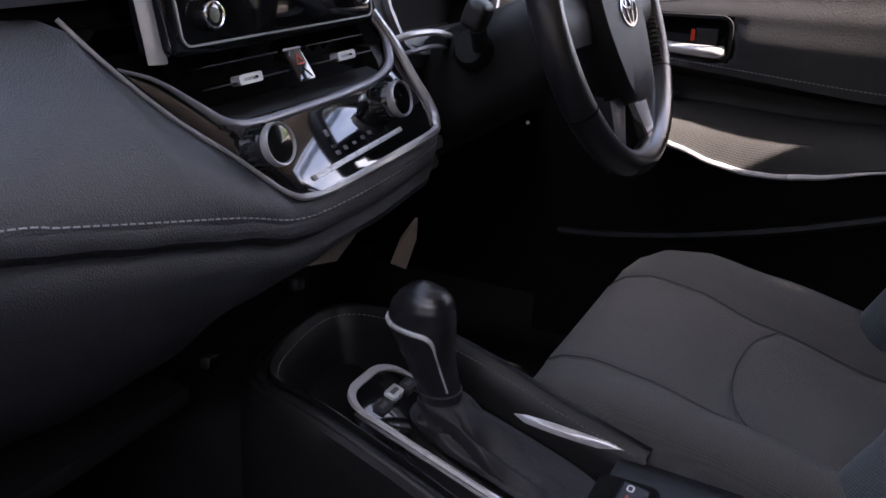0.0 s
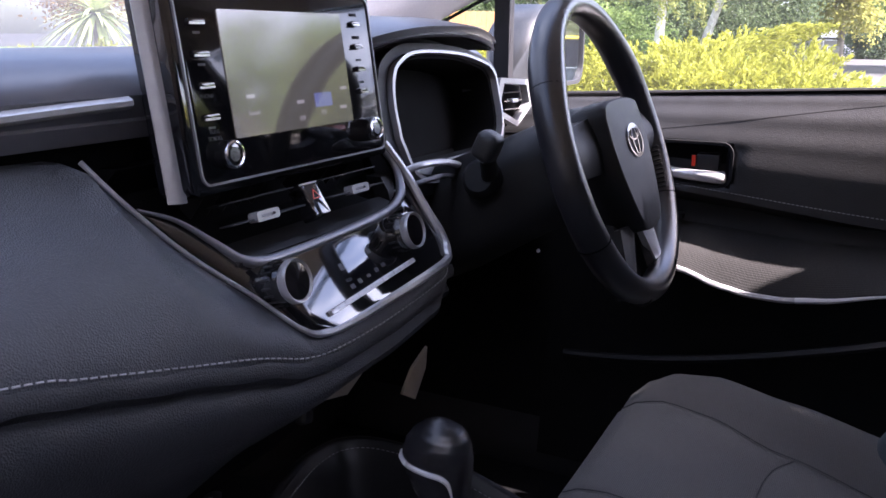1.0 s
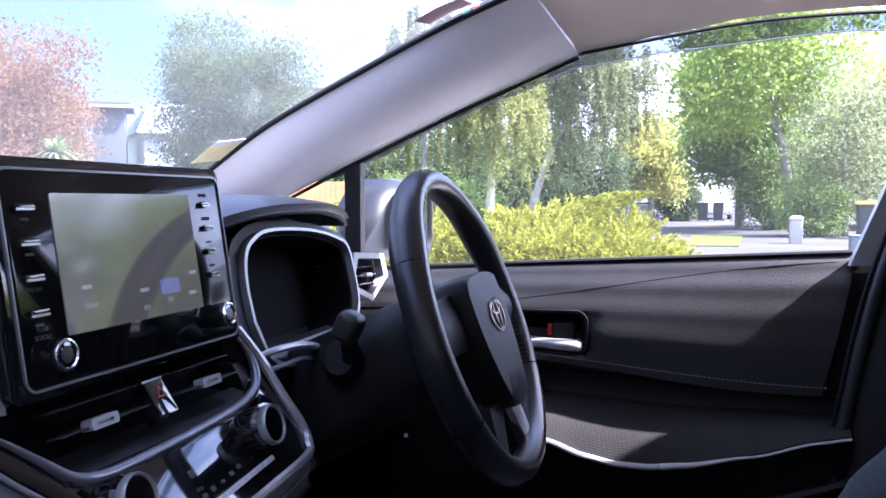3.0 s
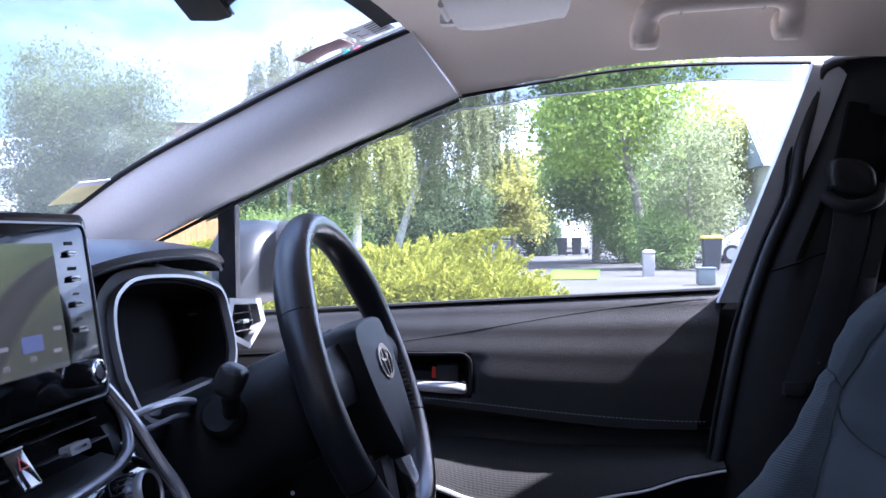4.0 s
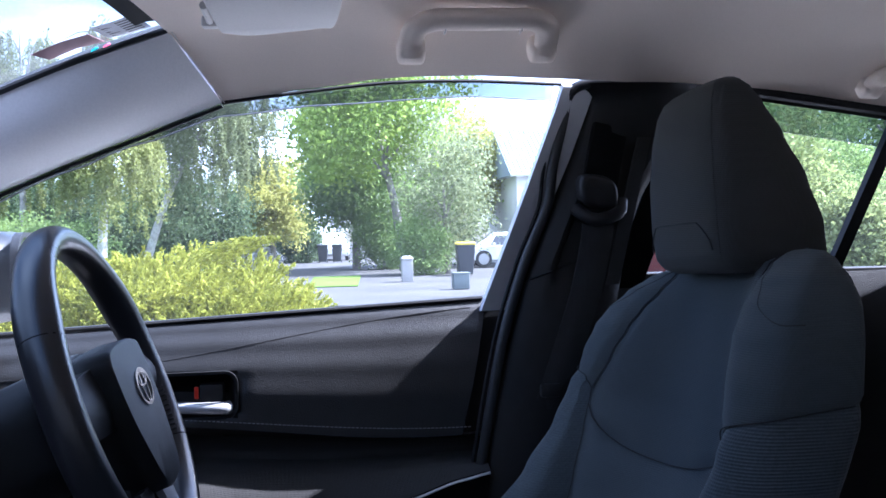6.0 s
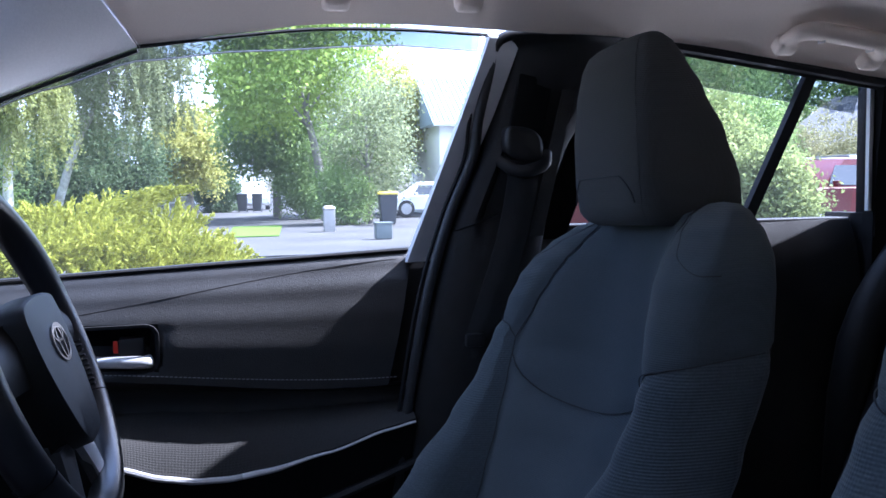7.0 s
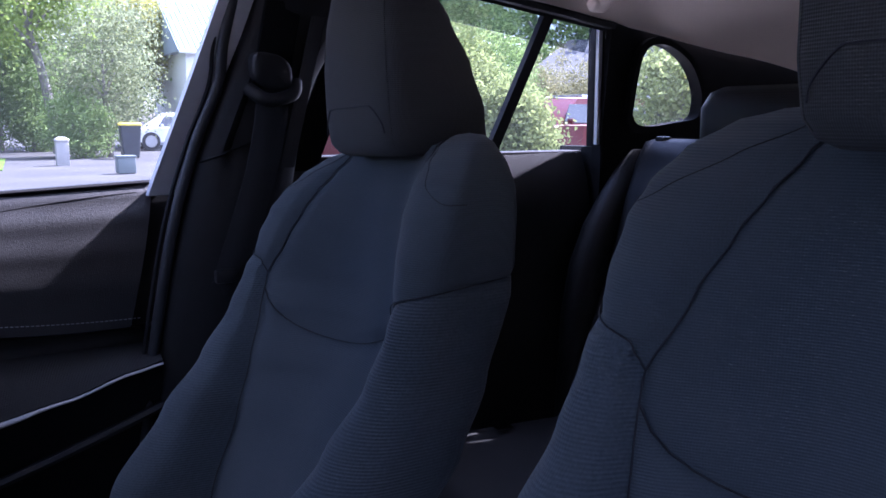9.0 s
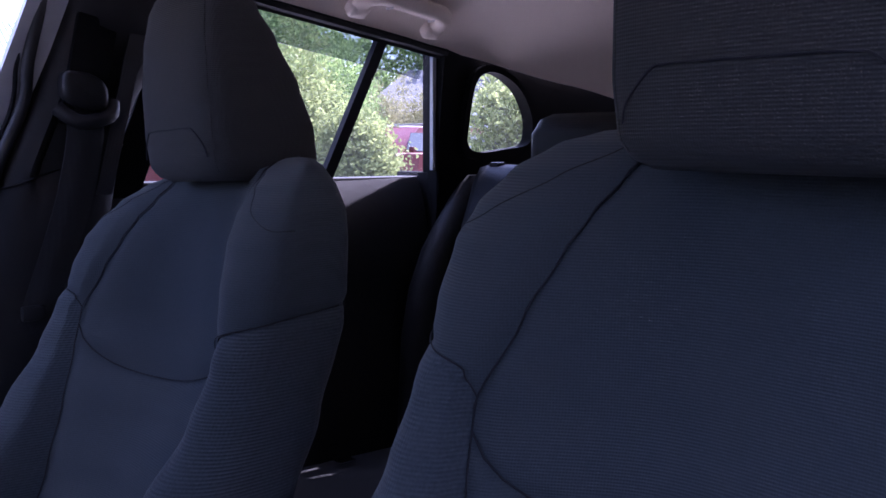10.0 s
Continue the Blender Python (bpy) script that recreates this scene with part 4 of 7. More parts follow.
def build_vents():
    """The two air outlets under the screen, with the hazard switch between them."""
    ob = thing("centre_air_vent", "pair of black slatted air vents with silver tabs", "air vent")
    back = sheet([[(x, y, z) for y, z in ((0.815, 0.962), (0.845, 0.935), (0.835, 0.895), (0.785, 0.885))] for x in (-0.175, -0.08, 0.0, 0.08, 0.15)], 0.02, (0, 1, 0))
    part("vent_box", back, DARK, ob)
    for s in (-1, 1):
        for k in range(3):
            part("slat", box(0.098, 0.016, 0.0014, Matrix.Translation((s * 0.070, 0.783 - 0.012 * k, 0.943 - 0.0155 * k)) @ Matrix.Rotation(radians(-14), 4, "X"), 0.0005, 1), PLASTIC, ob)
        for k in range(5):
            part("vane", box(0.0014, 0.014, 0.036, pose(s * 0.070 + (k - 2) * 0.020, 0.800, 0.930, 38), 0.0004, 1), PLASTIC, ob)
        T = Matrix.Translation((-0.077 if s < 0 else 0.068, 0.7585, 0.9135)) @ Matrix.Rotation(radians(-14), 4, "X") @ Matrix.Rotation(radians(90), 4, "X")
        tab = part("tab", frame_of(rounded(0.030, 0.0085, 0.0025, 3), rounded(0.019, 0.0026, 0.001, 3), 0.010, T), SATIN, ob, "satin silver vent tab")
        part("tab_core", plate(rounded(0.019, 0.0026, 0.001, 3), 0.007, T), GREYTRIM, tab)
    lip = spline(LIP, 80)
    part("lower_lip", tube(lip, [0.0016 + 0.0036 * ease(k, 2, 26) - 0.0025 * ease(k, 60, 79) for k in range(80)], 10), GREYTRIM, ob, "grey metallic lower lip")
    part("lip_ledge", sheet([[(x, lerp(0.742, 0.772, u), lerp(0.885, 0.893, u)) for u in (0, 0.3, 0.7, 1)] for x in (-0.125 + 0.265 * k / 12 for k in range(13))], 0.004, (0, 0.4, -1)), PLASTIC, ob)
    part("back_plate", box(0.46, 0.02, 0.20, pose(-0.01, 0.862, 0.92)), DARK, ob)
    part("upper_lip", tube([(-0.13, 0.782, 0.944), (0.0, 0.780, 0.944), (0.125, 0.782, 0.944)], 0.004, 8), GLOSS, ob)
    hz = thing("hazard_switch", "black hazard switch with a red triangle", "switch")
    H = plane_at(-0.004, 0.752, 0.917, 34)
    part("key", plate(rounded(0.024, 0.032, 0.002), 0.016, H @ Matrix.Translation((0, 0, -0.016)), 0.0015), GLOSS, hz)
    tri = [(0, 0.0062), (-0.0062, -0.0042), (0.0062, -0.0042)]
    tin = [(0, 0.0042), (-0.0044, -0.0032), (0.0044, -0.0032)]
    part("triangle", frame_of(tri, tin, 0.0004, H @ Matrix.Translation((0.002, 0.004, 0.0001))), REDP, hz, "red warning triangle")
    part("top_edge", box(0.026, 0.0022, 0.002, H @ Matrix.Translation((0, 0.0160, 0)), 0.0006, 1), SILVER, hz)
    return ob


build_vents()


def build_climate():
    ob = thing("climate_panel", "glossy black climate panel with two dials and silver keys", "control panel")
    M = plane_at(0.012, 0.7165, 0.853, 37)
    out = [(-0.095, -0.032), (-0.074, -0.0425), (0.125, -0.037), (0.158, -0.024), (0.160, -0.012), (0.152, 0.024), (0.130, 0.034), (-0.130, 0.034)]
    part("panel", plate(out, 0.010, M @ Matrix.Translation((0, 0, -0.011)), 0.002), GLOSS, ob, "piano black panel")
    for x, y, z in ((-0.098, 0.722, 0.864), (0.094, 0.718, 0.868)):
        K = Matrix.Translation((x, y, z)) @ Matrix.Rotation(radians(74), 4, "X")
        k = part("dial", lathe([(0.0190, -0.014), (0.0190, 0.004), (0.0178, 0.0065), (0.0168, 0.013), (0.0156, 0.0170), (0.0, 0.0176)], K), GLOSS, ob, "black ribbed dial")
        part("ring", lathe([(0.0158, 0.0145), (0.0174, 0.0100), (0.0190, 0.0125), (0.0189, 0.0165), (0.0180, 0.0188), (0.0168, 0.0184), (0.0158, 0.0150)], K), SATIN, k, "satin silver dial ring")
        for j in range(18):
            a = 2 * math.pi * j / 18
            part("rib", box(0.002, 0.002, 0.010, K @ Matrix.Translation((0.0190 * math.cos(a), 0.0190 * math.sin(a), -0.001)) @ Matrix.Rotation(a, 4, "Z"), 0.0005, 1), PLASTIC, k)
    for k in range(7):
        P = M @ Matrix.Translation((-0.063 + 0.0228 * k, -0.0275 + 0.0016 * k, -0.001)) @ Matrix.Rotation(radians(4), 4, "Z")
        key = part("key", plate(rounded(0.0224, 0.0050, 0.0010), 0.004, P, 0.0008), SILVER, ob, "satin silver key")
        part("key_mark", box(0.003, 0.0005, 0.0003, P @ Matrix.Translation((0, 0, 0.0041))), GREYTRIM, key)
    for x, y, w, h in ((-0.024, -0.015, 0.007, 0.0045), (-0.010, -0.013, 0.006, 0.0045), (0.006, -0.012, 0.006, 0.003), (0.022, -0.010, 0.006, 0.004), (0.036, -0.008, 0.007, 0.004), (-0.024, 0.006, 0.006, 0.007), (0.026, 0.010, 0.007, 0.005)):
        part("print", plate(rounded(w, h, 0.001), 0.0003, M @ Matrix.Translation((x, y, -0.0009))), DIMPRINT, ob)
    words("print", "ECO", 0.0042, M @ Matrix.Translation((-0.024, -0.008, -0.0008)), DIMPRINT, ob)
    return ob


build_climate()


def build_cluster():
    ob = thing("instrument_cluster", "dark instrument cluster in a hooded silver-edged binnacle", "instrument panel")
    inner = [(-0.150, -0.028), (-0.148, 0.010), (-0.138, 0.040), (-0.118, 0.058), (-0.07, 0.070), (0.04, 0.066), (0.115, 0.052), (0.138, 0.040), (0.142, 0.018), (0.128, -0.045), (0.05, -0.085), (-0.06, -0.088), (-0.128, -0.074)]
    inner = [tuple(p)[:2] for p in spline([(*p, 0) for p in inner + inner[:1]], 61)][:-1]
    inner = [(x * 1.035, y) for x, y in inner]
    C = plane_at(0.380, 0.804, 0.972, 14)
    big = [(x * 1.034, y * 1.055) for x, y in inner]
    fat = [(x * 1.16, y * 1.20) for x, y in inner]
    part("rim", frame_of(big, inner, 0.012, C @ Matrix.Translation((0, 0, -0.004))), SATIN, ob, "satin silver rim")
    part("surround", frame_of(fat, [(x * 1.030, y * 1.050) for x, y in inner], 0.03, C @ Matrix.Translation((0, 0, -0.030))), PAD, ob)
    part("dial_face", plate(inner, 0.004, C @ Matrix.Translation((0, 0, -0.070))), DARK, ob)
    part("tunnel", frame_of(inner, [(x * 0.95, y * 0.93) for x, y in inner], 0.066, C @ Matrix.Translation((0, 0, -0.068))), DARK, ob)
    part("needle_glow", box(0.020, 0.0012, 0.0005, C @ Matrix.Translation((-0.105, -0.012, -0.065)) @ Matrix.Rotation(radians(-35), 4, "Z")), SCREENB, ob)
    rows = []
    for k in range(41):
        s = -1 + 2 * k / 40
        x = 0.352 + 0.198 * s
        h = max(0.0, 1 - abs(s) ** 2.6)
        lip = 1.050 + 0.022 * h
        rows.append([(x, 0.818 - 0.026 * h, lip), (x, 0.814 - 0.026 * h, lip + 0.003), (x, 0.818 - 0.024 * h, lip + 0.006), (x, 0.848, lip + 0.010 + 0.004 * h), (x, 0.90, 1.056 + 0.032 * h), (x, 1.0, 1.048 + 0.018 * h), (x, 1.08, 1.040)])
    part("hood", sheet(rows, 0.010, (0, 0.2, -1)), TOPPAD_LIT, ob, "soft black hood")
    part("hood_lining", sheet([[(0.352 + 0.175 * s, y, 1.046 + 0.018 * (1 - abs(s) ** 2.6)) for y in (0.812, 0.84, 0.87)] for s in (-1 + 2 * k / 16 for k in range(17))], 0.004, (0, 0, -1)), DARK, ob)
    part("lower_ring", tube(spline([(0.178, 0.772, 0.912), (0.212, 0.757, 0.919), (0.262, 0.750, 0.916), (0.34, 0.758, 0.898)], 24), 0.0042, 8), SILVER, ob, "satin silver arc below the dials")
    part("lower_ring", tube(spline([(0.182, 0.774, 0.893), (0.214, 0.759, 0.899), (0.262, 0.752, 0.900), (0.33, 0.760, 0.884)], 24), 0.0032, 8), GREYTRIM, ob, "grey arc below the dials")
    part("lower_cowl", sheet([[(x, y, z) for y, z in ((0.80, 0.905), (0.79, 0.890), (0.785, 0.870), (0.79, 0.84))] for x in (0.19, 0.28, 0.38, 0.48)], 0.02, (0, 1, 0)), PLASTIC, ob)
    return ob


build_cluster()


def build_side_vent():
    ob = thing("side_air_vent", "pentagonal side air vent framed in satin silver", "air vent")
    V = plane_at(0.624, 0.820, 0.962, 4, -12)
    out = [(-0.037, 0.038), (0.045, 0.032), (0.054, -0.004), (0.004, -0.040), (-0.058, -0.014)]
    inn = [(x * 0.76, y * 0.76) for x, y in out]
    part("vent_frame", frame_of(out, inn, 0.014, V @ Matrix.Translation((0, 0, -0.004))), SATIN, ob, "satin silver frame")
    part("vent_box", plate(out, 0.01, V @ Matrix.Translation((0, 0, -0.022))), DARK, ob)
    for k in range(3):
        part("slat", box(0.05, 0.0025, 0.016, V @ Matrix.Translation((0.004, 0.014 - 0.013 * k, -0.004)), 0.0006, 1), GLOSS, ob)
    part("tab", box(0.016, 0.006, 0.012, V @ Matrix.Translation((0.004, 0.001, 0.002)), 0.0015), SILVER, ob)
    return ob


build_side_vent()


# ---- steering ----
WHEEL = Matrix.Translation((0.360, 0.576, 0.931)) @ Matrix.Rotation(radians(90 - 19.9), 4, "X")


def build_wheel():
    """Local x across, y up the wheel, z towards the driver."""
    ob = thing("steering_wheel", "black leather three-spoke steering wheel with satin silver spoke trim", "steering wheel")
    W, R = WHEEL, 0.178
    rings = []
    for k in range(72):
        a = 2 * math.pi * k / 72
        r = R - (0.006 * max(0, -math.sin(a)) ** 3)
        fat = 1 + 0.10 * math.exp(-((math.degrees(a) - 35) / 14) ** 2) + 0.10 * math.exp(-((math.degrees(a) - 145) / 14) ** 2)
        rings.append([W @ Vector(((r + 0.0155 * fat * math.cos(b)) * math.cos(a), (r + 0.0155 * fat * math.cos(b)) * math.sin(a), 0.0185 * fat * math.sin(b))) for b in (2 * math.pi * j / 16 for j in range(16))])
    rings.append(rings[0])
    rim = part("rim", loft(rings, False), LEATHER, ob, "smooth black leather rim")
    for a in (28, 152, -28, 208):
        t = radians(a)
        c = [W @ Vector(((R + 0.0160 * math.cos(b)) * math.cos(t), (R + 0.0160 * math.cos(b)) * math.sin(t), 0.0190 * math.sin(b))) for b in (2 * math.pi * j / 14 for j in range(15))]
        part("leather_joint", tube(c, 0.0009, 5), DARK, rim)
    for s in (-1, 1):
        for k in range(10):
            a = radians(-6 - 2.2 * k) if s > 0 else radians(186 + 2.2 * k)
            part("grip_rib", box(0.004, 0.003, 0.024, W @ Matrix.Translation(((R - 0.0150) * math.cos(a), (R - 0.0150) * math.sin(a), 0)) @ Matrix.Rotation(a, 4, "Z"), 0.001, 1), PLASTIC, rim)
    hub = [(-0.076, 0.042), (-0.060, 0.056), (0.0, 0.060), (0.060, 0.056), (0.074, 0.042), (0.075, 0.0), (0.066, -0.045), (0.042, -0.094), (0.0, -0.104), (-0.042, -0.094), (-0.066, -0.045), (-0.077, 0.0)]
    hub = [tuple(p)[:2] for p in spline([(*p, 0) for p in hub + hub[:1]], 48)][:-1]
    face = [(x * 0.955, y * 0.955 - 0.001) for x, y in hub]
    def ring(f, z, line=hub):
        return [W @ Vector((x * f, y * f, z)) for x, y in line]
    part("airbag_cover", loft([ring(0.86, -0.045), ring(0.98, -0.014), ring(1.0, -0.002), ring(0.985, 0.004), ring(1.02, 0.021, face), ring(0.985, 0.0245, face), ring(0.60, 0.0270, face), ring(0.25, 0.0278, face)]), GLOVE, ob, "grained black airbag cover")
    for s in (-1, 1):
        sp = sheet([[W @ Vector((s * lerp(0.070, R - 0.010, u), lerp(0.012, 0.006, u) + (v - 0.5) * lerp(0.065, 0.050, u), 0.006 - 0.012 * math.sin(math.pi * u) + 0.006 * math.sin(math.pi * v))) for v in (k / 6 for k in range(7))] for u in (k / 8 for k in range(9))], 0.02, W.to_3x3() @ Vector((0, 0, -1)))
        part("side_spoke", sp, PLASTIC, ob)
        tr = sheet([[W @ Vector((s * lerp(lerp(0.008, 0.058, u), lerp(0.066, 0.084, u), v), lerp(-0.088, -0.166, u), 0.002 - 0.004 * u + 0.004 * math.sin(math.pi * v))) for v in (k / 6 for k in range(7))] for u in (k / 10 for k in range(11))], 0.008, W.to_3x3() @ Vector((0, 0, -1)))
        part("lower_spoke", tr, SILVER if s > 0 else PLASTIC, ob, "satin silver lower spoke trim" if s > 0 else "")
        part("spoke_back", tube([W @ Vector((s * lerp(0.030, 0.050, u), lerp(-0.05, -0.172, u), -0.016)) for u in (0, 0.5, 1)], 0.014, 8), PLASTIC, ob)
    part("spoke_foot", tube([W @ Vector((x, -0.170, 0.000)) for x in (-0.056, 0.0, 0.056)], 0.0135, 10), PLASTIC, ob)
    E = W @ Matrix.Translation((0.0, 0.004, 0.0268))
    def oval(a, b, tilt=0):
        return [(a * math.cos(t), b * math.sin(t)) for t in (2 * math.pi * k / 32 for k in range(32))]
    em = part("emblem", frame_of(oval(0.030, 0.0205), oval(0.0268, 0.0175), 0.003, E), CHROME, ob, "chrome oval emblem")
    part("emblem_loop", frame_of(oval(0.011, 0.0185), oval(0.0085, 0.0160), 0.003, E), CHROME, em)
    part("emblem_loop", frame_of([(x, y + 0.0085) for x, y in oval(0.020, 0.0085)], [(x, y + 0.0085) for x, y in oval(0.0178, 0.0062)], 0.0028, E), CHROME, em)
    part("column_boss", lathe([(0.058, -0.06), (0.064, -0.045), (0.060, -0.02)], W), COLUMN, ob)
    return ob


build_wheel()


def build_column():
    ob = thing("steering_column", "black plastic steering column shroud", "steering column")
    axis = WHEEL.to_3x3() @ Vector((0, 0, -1))
    c0 = WHEEL.translation + axis * 0.05
    side, up = Vector((1, 0, 0)), axis.cross(Vector((1, 0, 0))).normalized()
    if up.z < 0:
        up = -up
    rings = []
    for d, w, h, dz in ((0.0, 0.060, 0.056, -0.004), (0.012, 0.070, 0.063, -0.006), (0.07, 0.074, 0.066, -0.014), (0.15, 0.078, 0.072, -0.026), (0.28, 0.08, 0.076, -0.036)):
        c = c0 + axis * d + Vector((0, 0, dz))
        rings.append([c + side * x * w / 0.5 + up * y * h / 0.5 for x, y in rounded(1, 1, 0.32, 5)])
    part("shroud", loft(rings), COLUMN, ob)
    part("screw", lathe([(0.0022, 0), (0.0022, 0.001), (0.0, 0.001)], Matrix.Translation((0.2655, 0.632, 0.8205)) @ Matrix.Rotation(radians(-90), 4, "Y")), SILVER, ob, "small bright screw")
    st = thing("column_stalk", "black switch stalk on the steering column", "switch")
    part("collar", lathe([(0.025, 0.0), (0.024, 0.010), (0.018, 0.016), (0.0, 0.016)], Matrix.Translation((0.285, 0.712, 0.895)) @ Matrix.Rotation(radians(-70), 4, "Y")), COLUMN, st)
    part("arm", tube(spline([(0.285, 0.705, 0.895), (0.262, 0.695, 0.912), (0.245, 0.690, 0.928)], 8), 0.010, 10), GRAIN, st)
    K = Matrix.Translation((0.232, 0.684, 0.943)) @ Matrix.Rotation(radians(25), 4, "X")
    part("grip", box(0.030, 0.028, 0.034, K, 0.011, 4), GRAIN, st, "rounded black stalk grip")
    return ob


build_column()

# ---- front seats ----
BACK_ROWS = [  # height: half width of the insert, half width, lie of the middle, bolster depth, rise of the insert to its seam
    (0.50, 0.142, 0.246, 0.110, 0.140, 0.16),
    (0.60, 0.146, 0.248, 0.065, 0.136, 0.20),
    (0.70, 0.154, 0.250, 0.002, 0.126, 0.40),
    (0.765, 0.163, 0.252, -0.042, 0.116, 0.62),
    (0.83, 0.178, 0.249, -0.074, 0.105, 0.78),
    (0.88, 0.184, 0.247, -0.086, 0.096, 0.84),
    (0.94, 0.160, 0.247, -0.094, 0.088, 0.76),
    (0.98, 0.143, 0.243, -0.099, 0.078, 0.70),
    (1.005, 0.132, 0.235, -0.103, 0.066, 0.66),
    (1.03, 0.121, 0.220, -0.108, 0.046, 0.60),
    (1.05, 0.112, 0.196, -0.114, 0.024, 0.60),
    (1.060, 0.108, 0.166, -0.122, 0.010, 0.60),
    (1.064, 0.102, 0.130, -0.132, 0.002, 0.60),
]


def back_point(p, z):
    """A point of the backrest's front: p from -1 (one side) to 1; the bolster stands up steeply from the insert."""
    wi, wo, y0, b, g = table(z, BACK_ROWS)
    q = abs(p)
    w, deep = wo - wi, lerp(0.004, 0.022, ease(z, 0.84, 0.93)) * (1 - 0.5 * ease(z, 1.0, 1.06))
    curve = [(0.0, 0.0, 0.0), (wi * 0.50, b * g * 0.14, 0), (wi, b * g, 0), (wi + w * 0.26, b * lerp(g, 1.0, 0.80), 0),
             (wi + w * 0.60, b * 1.02, 0), (wo - 0.006, b * 0.80, 0), (wo, b * 0.40, 0), (wo - 0.002, 0.010 - deep, 0), (wo - 0.014, -0.004 - deep, 0)]
    n = len(curve) - 1
    s = q * n
    i = min(int(s), n - 1)
    u = s - i
    P = [Vector(c) for c in ([(-curve[1][0], curve[1][1], 0)] + curve + [curve[-1]])]
    a, b_, c, d = P[i : i + 4]
    v = 0.5 * (2 * b_ + (c - a) * u + (2 * a - 5 * b_ + 4 * c - d) * u * u + (3 * b_ - a - 3 * c + d) * u ** 3)
    x = math.copysign(v.x, p)
    return Vector((x, y0 + v.y, z - back_point.tilt * x * ease(z, 0.84, 1.05)))


def puffed(point, quad, nu, nv, puff=0.005, dip=0.0035, thick=0.02, seams=(1, 1, 1, 1)):
    """An upholstered panel: quad(s, t) gives the place on the surface; it swells between seams that dip in."""
    bm = bmesh.new()
    grid = []
    for i in range(nu + 1):
        row = []
        for j in range(nv + 1):
            s, t = i / nu, j / nv
            c = point(*quad(s, t))
            e = 1e-3
            du = point(*quad(min(1, s + e), t)) - point(*quad(max(0, s - e), t))
            dv = point(*quad(s, min(1, t + e))) - point(*quad(s, max(0, t - e)))
            n = du.cross(dv)
            n = n.normalized() if n.length > 1e-12 else Vector((0, 1, 0))
            edge = min([9] + [d for d, on in zip((s * nu, (1 - s) * nu, t * nv, (1 - t) * nv), seams) if on])
            h = puff * (math.sin(math.pi * s) * math.sin(math.pi * t)) ** 0.5 - dip * (1 - ease(edge, 0, 2.2))
            row.append((c, n, h))
        grid.append(row)
    mid = grid[nu // 2][nv // 2]
    flip = 1 if mid[1].dot(puffed.out) >= 0 else -1
    rows = [[c + n * flip * h for c, n, h in r] for r in grid]
    back = [[c - n * flip * thick for c, n, h in r] for r in grid]
    V = [[bm.verts.new(p) for p in r] for r in rows]
    W = [[bm.verts.new(p) for p in r] for r in back]
    for i in range(nu):
        for j in range(nv):
            bm.faces.new((V[i][j], V[i + 1][j], V[i + 1][j + 1], V[i][j + 1]))
    for i in range(nu):
        for j in (0, nv):
            bm.faces.new((V[i][j], V[i + 1][j], W[i + 1][j], W[i][j]))
    for j in range(nv):
        for i in (0, nu):
            bm.faces.new((V[i][j], V[i][j + 1], W[i][j + 1], W[i][j]))
    bmesh.ops.remove_doubles(bm, verts=bm.verts, dist=1e-5)
    return bm


def cushion_point(p, y):
    """Top of the seat cushion: p across, y along."""
    wi, wo, z0, b = table(y, [(0.0, 0.130, 0.245, 0.456, 0.066), (0.20, 0.130, 0.248, 0.468, 0.052), (0.36, 0.132, 0.250, 0.512, 0.042), (0.46, 0.140, 0.246, 0.543, 0.030), (0.52, 0.140, 0.234, 0.552, 0.018), (0.555, 0.136, 0.214, 0.547, 0.009), (0.580, 0.130, 0.190, 0.532, 0.003), (0.596, 0.124, 0.166, 0.505, 0.0), (0.600, 0.120, 0.155, 0.44, 0.0)])
    q = abs(p)
    curve = [(0.0, 0.0), (wi * 0.6, 0.001), (wi, 0.004), (lerp(wi, wo, 0.4), 0.002 + b * 0.7), (lerp(wi, wo, 0.72), b), (wo - 0.004, b * 0.55), (wo, b * 0.1 - 0.03), (wo, -0.09), (wo - 0.02, -0.14)]
    n = len(curve) - 1
    s = q * n
    i = min(int(s), n - 1)
    u = s - i
    P = [Vector((*c, 0)) for c in ([(-curve[1][0], curve[1][1])] + curve + [curve[-1]])]
    a, b_, c, d = P[i : i + 4]
    v = 0.5 * (2 * b_ + (c - a) * u + (2 * a - 5 * b_ + 4 * c - d) * u * u + (3 * b_ - a - 3 * c + d) * u ** 3)
    return Vector((math.copysign(v.x, p), y, z0 + v.y))


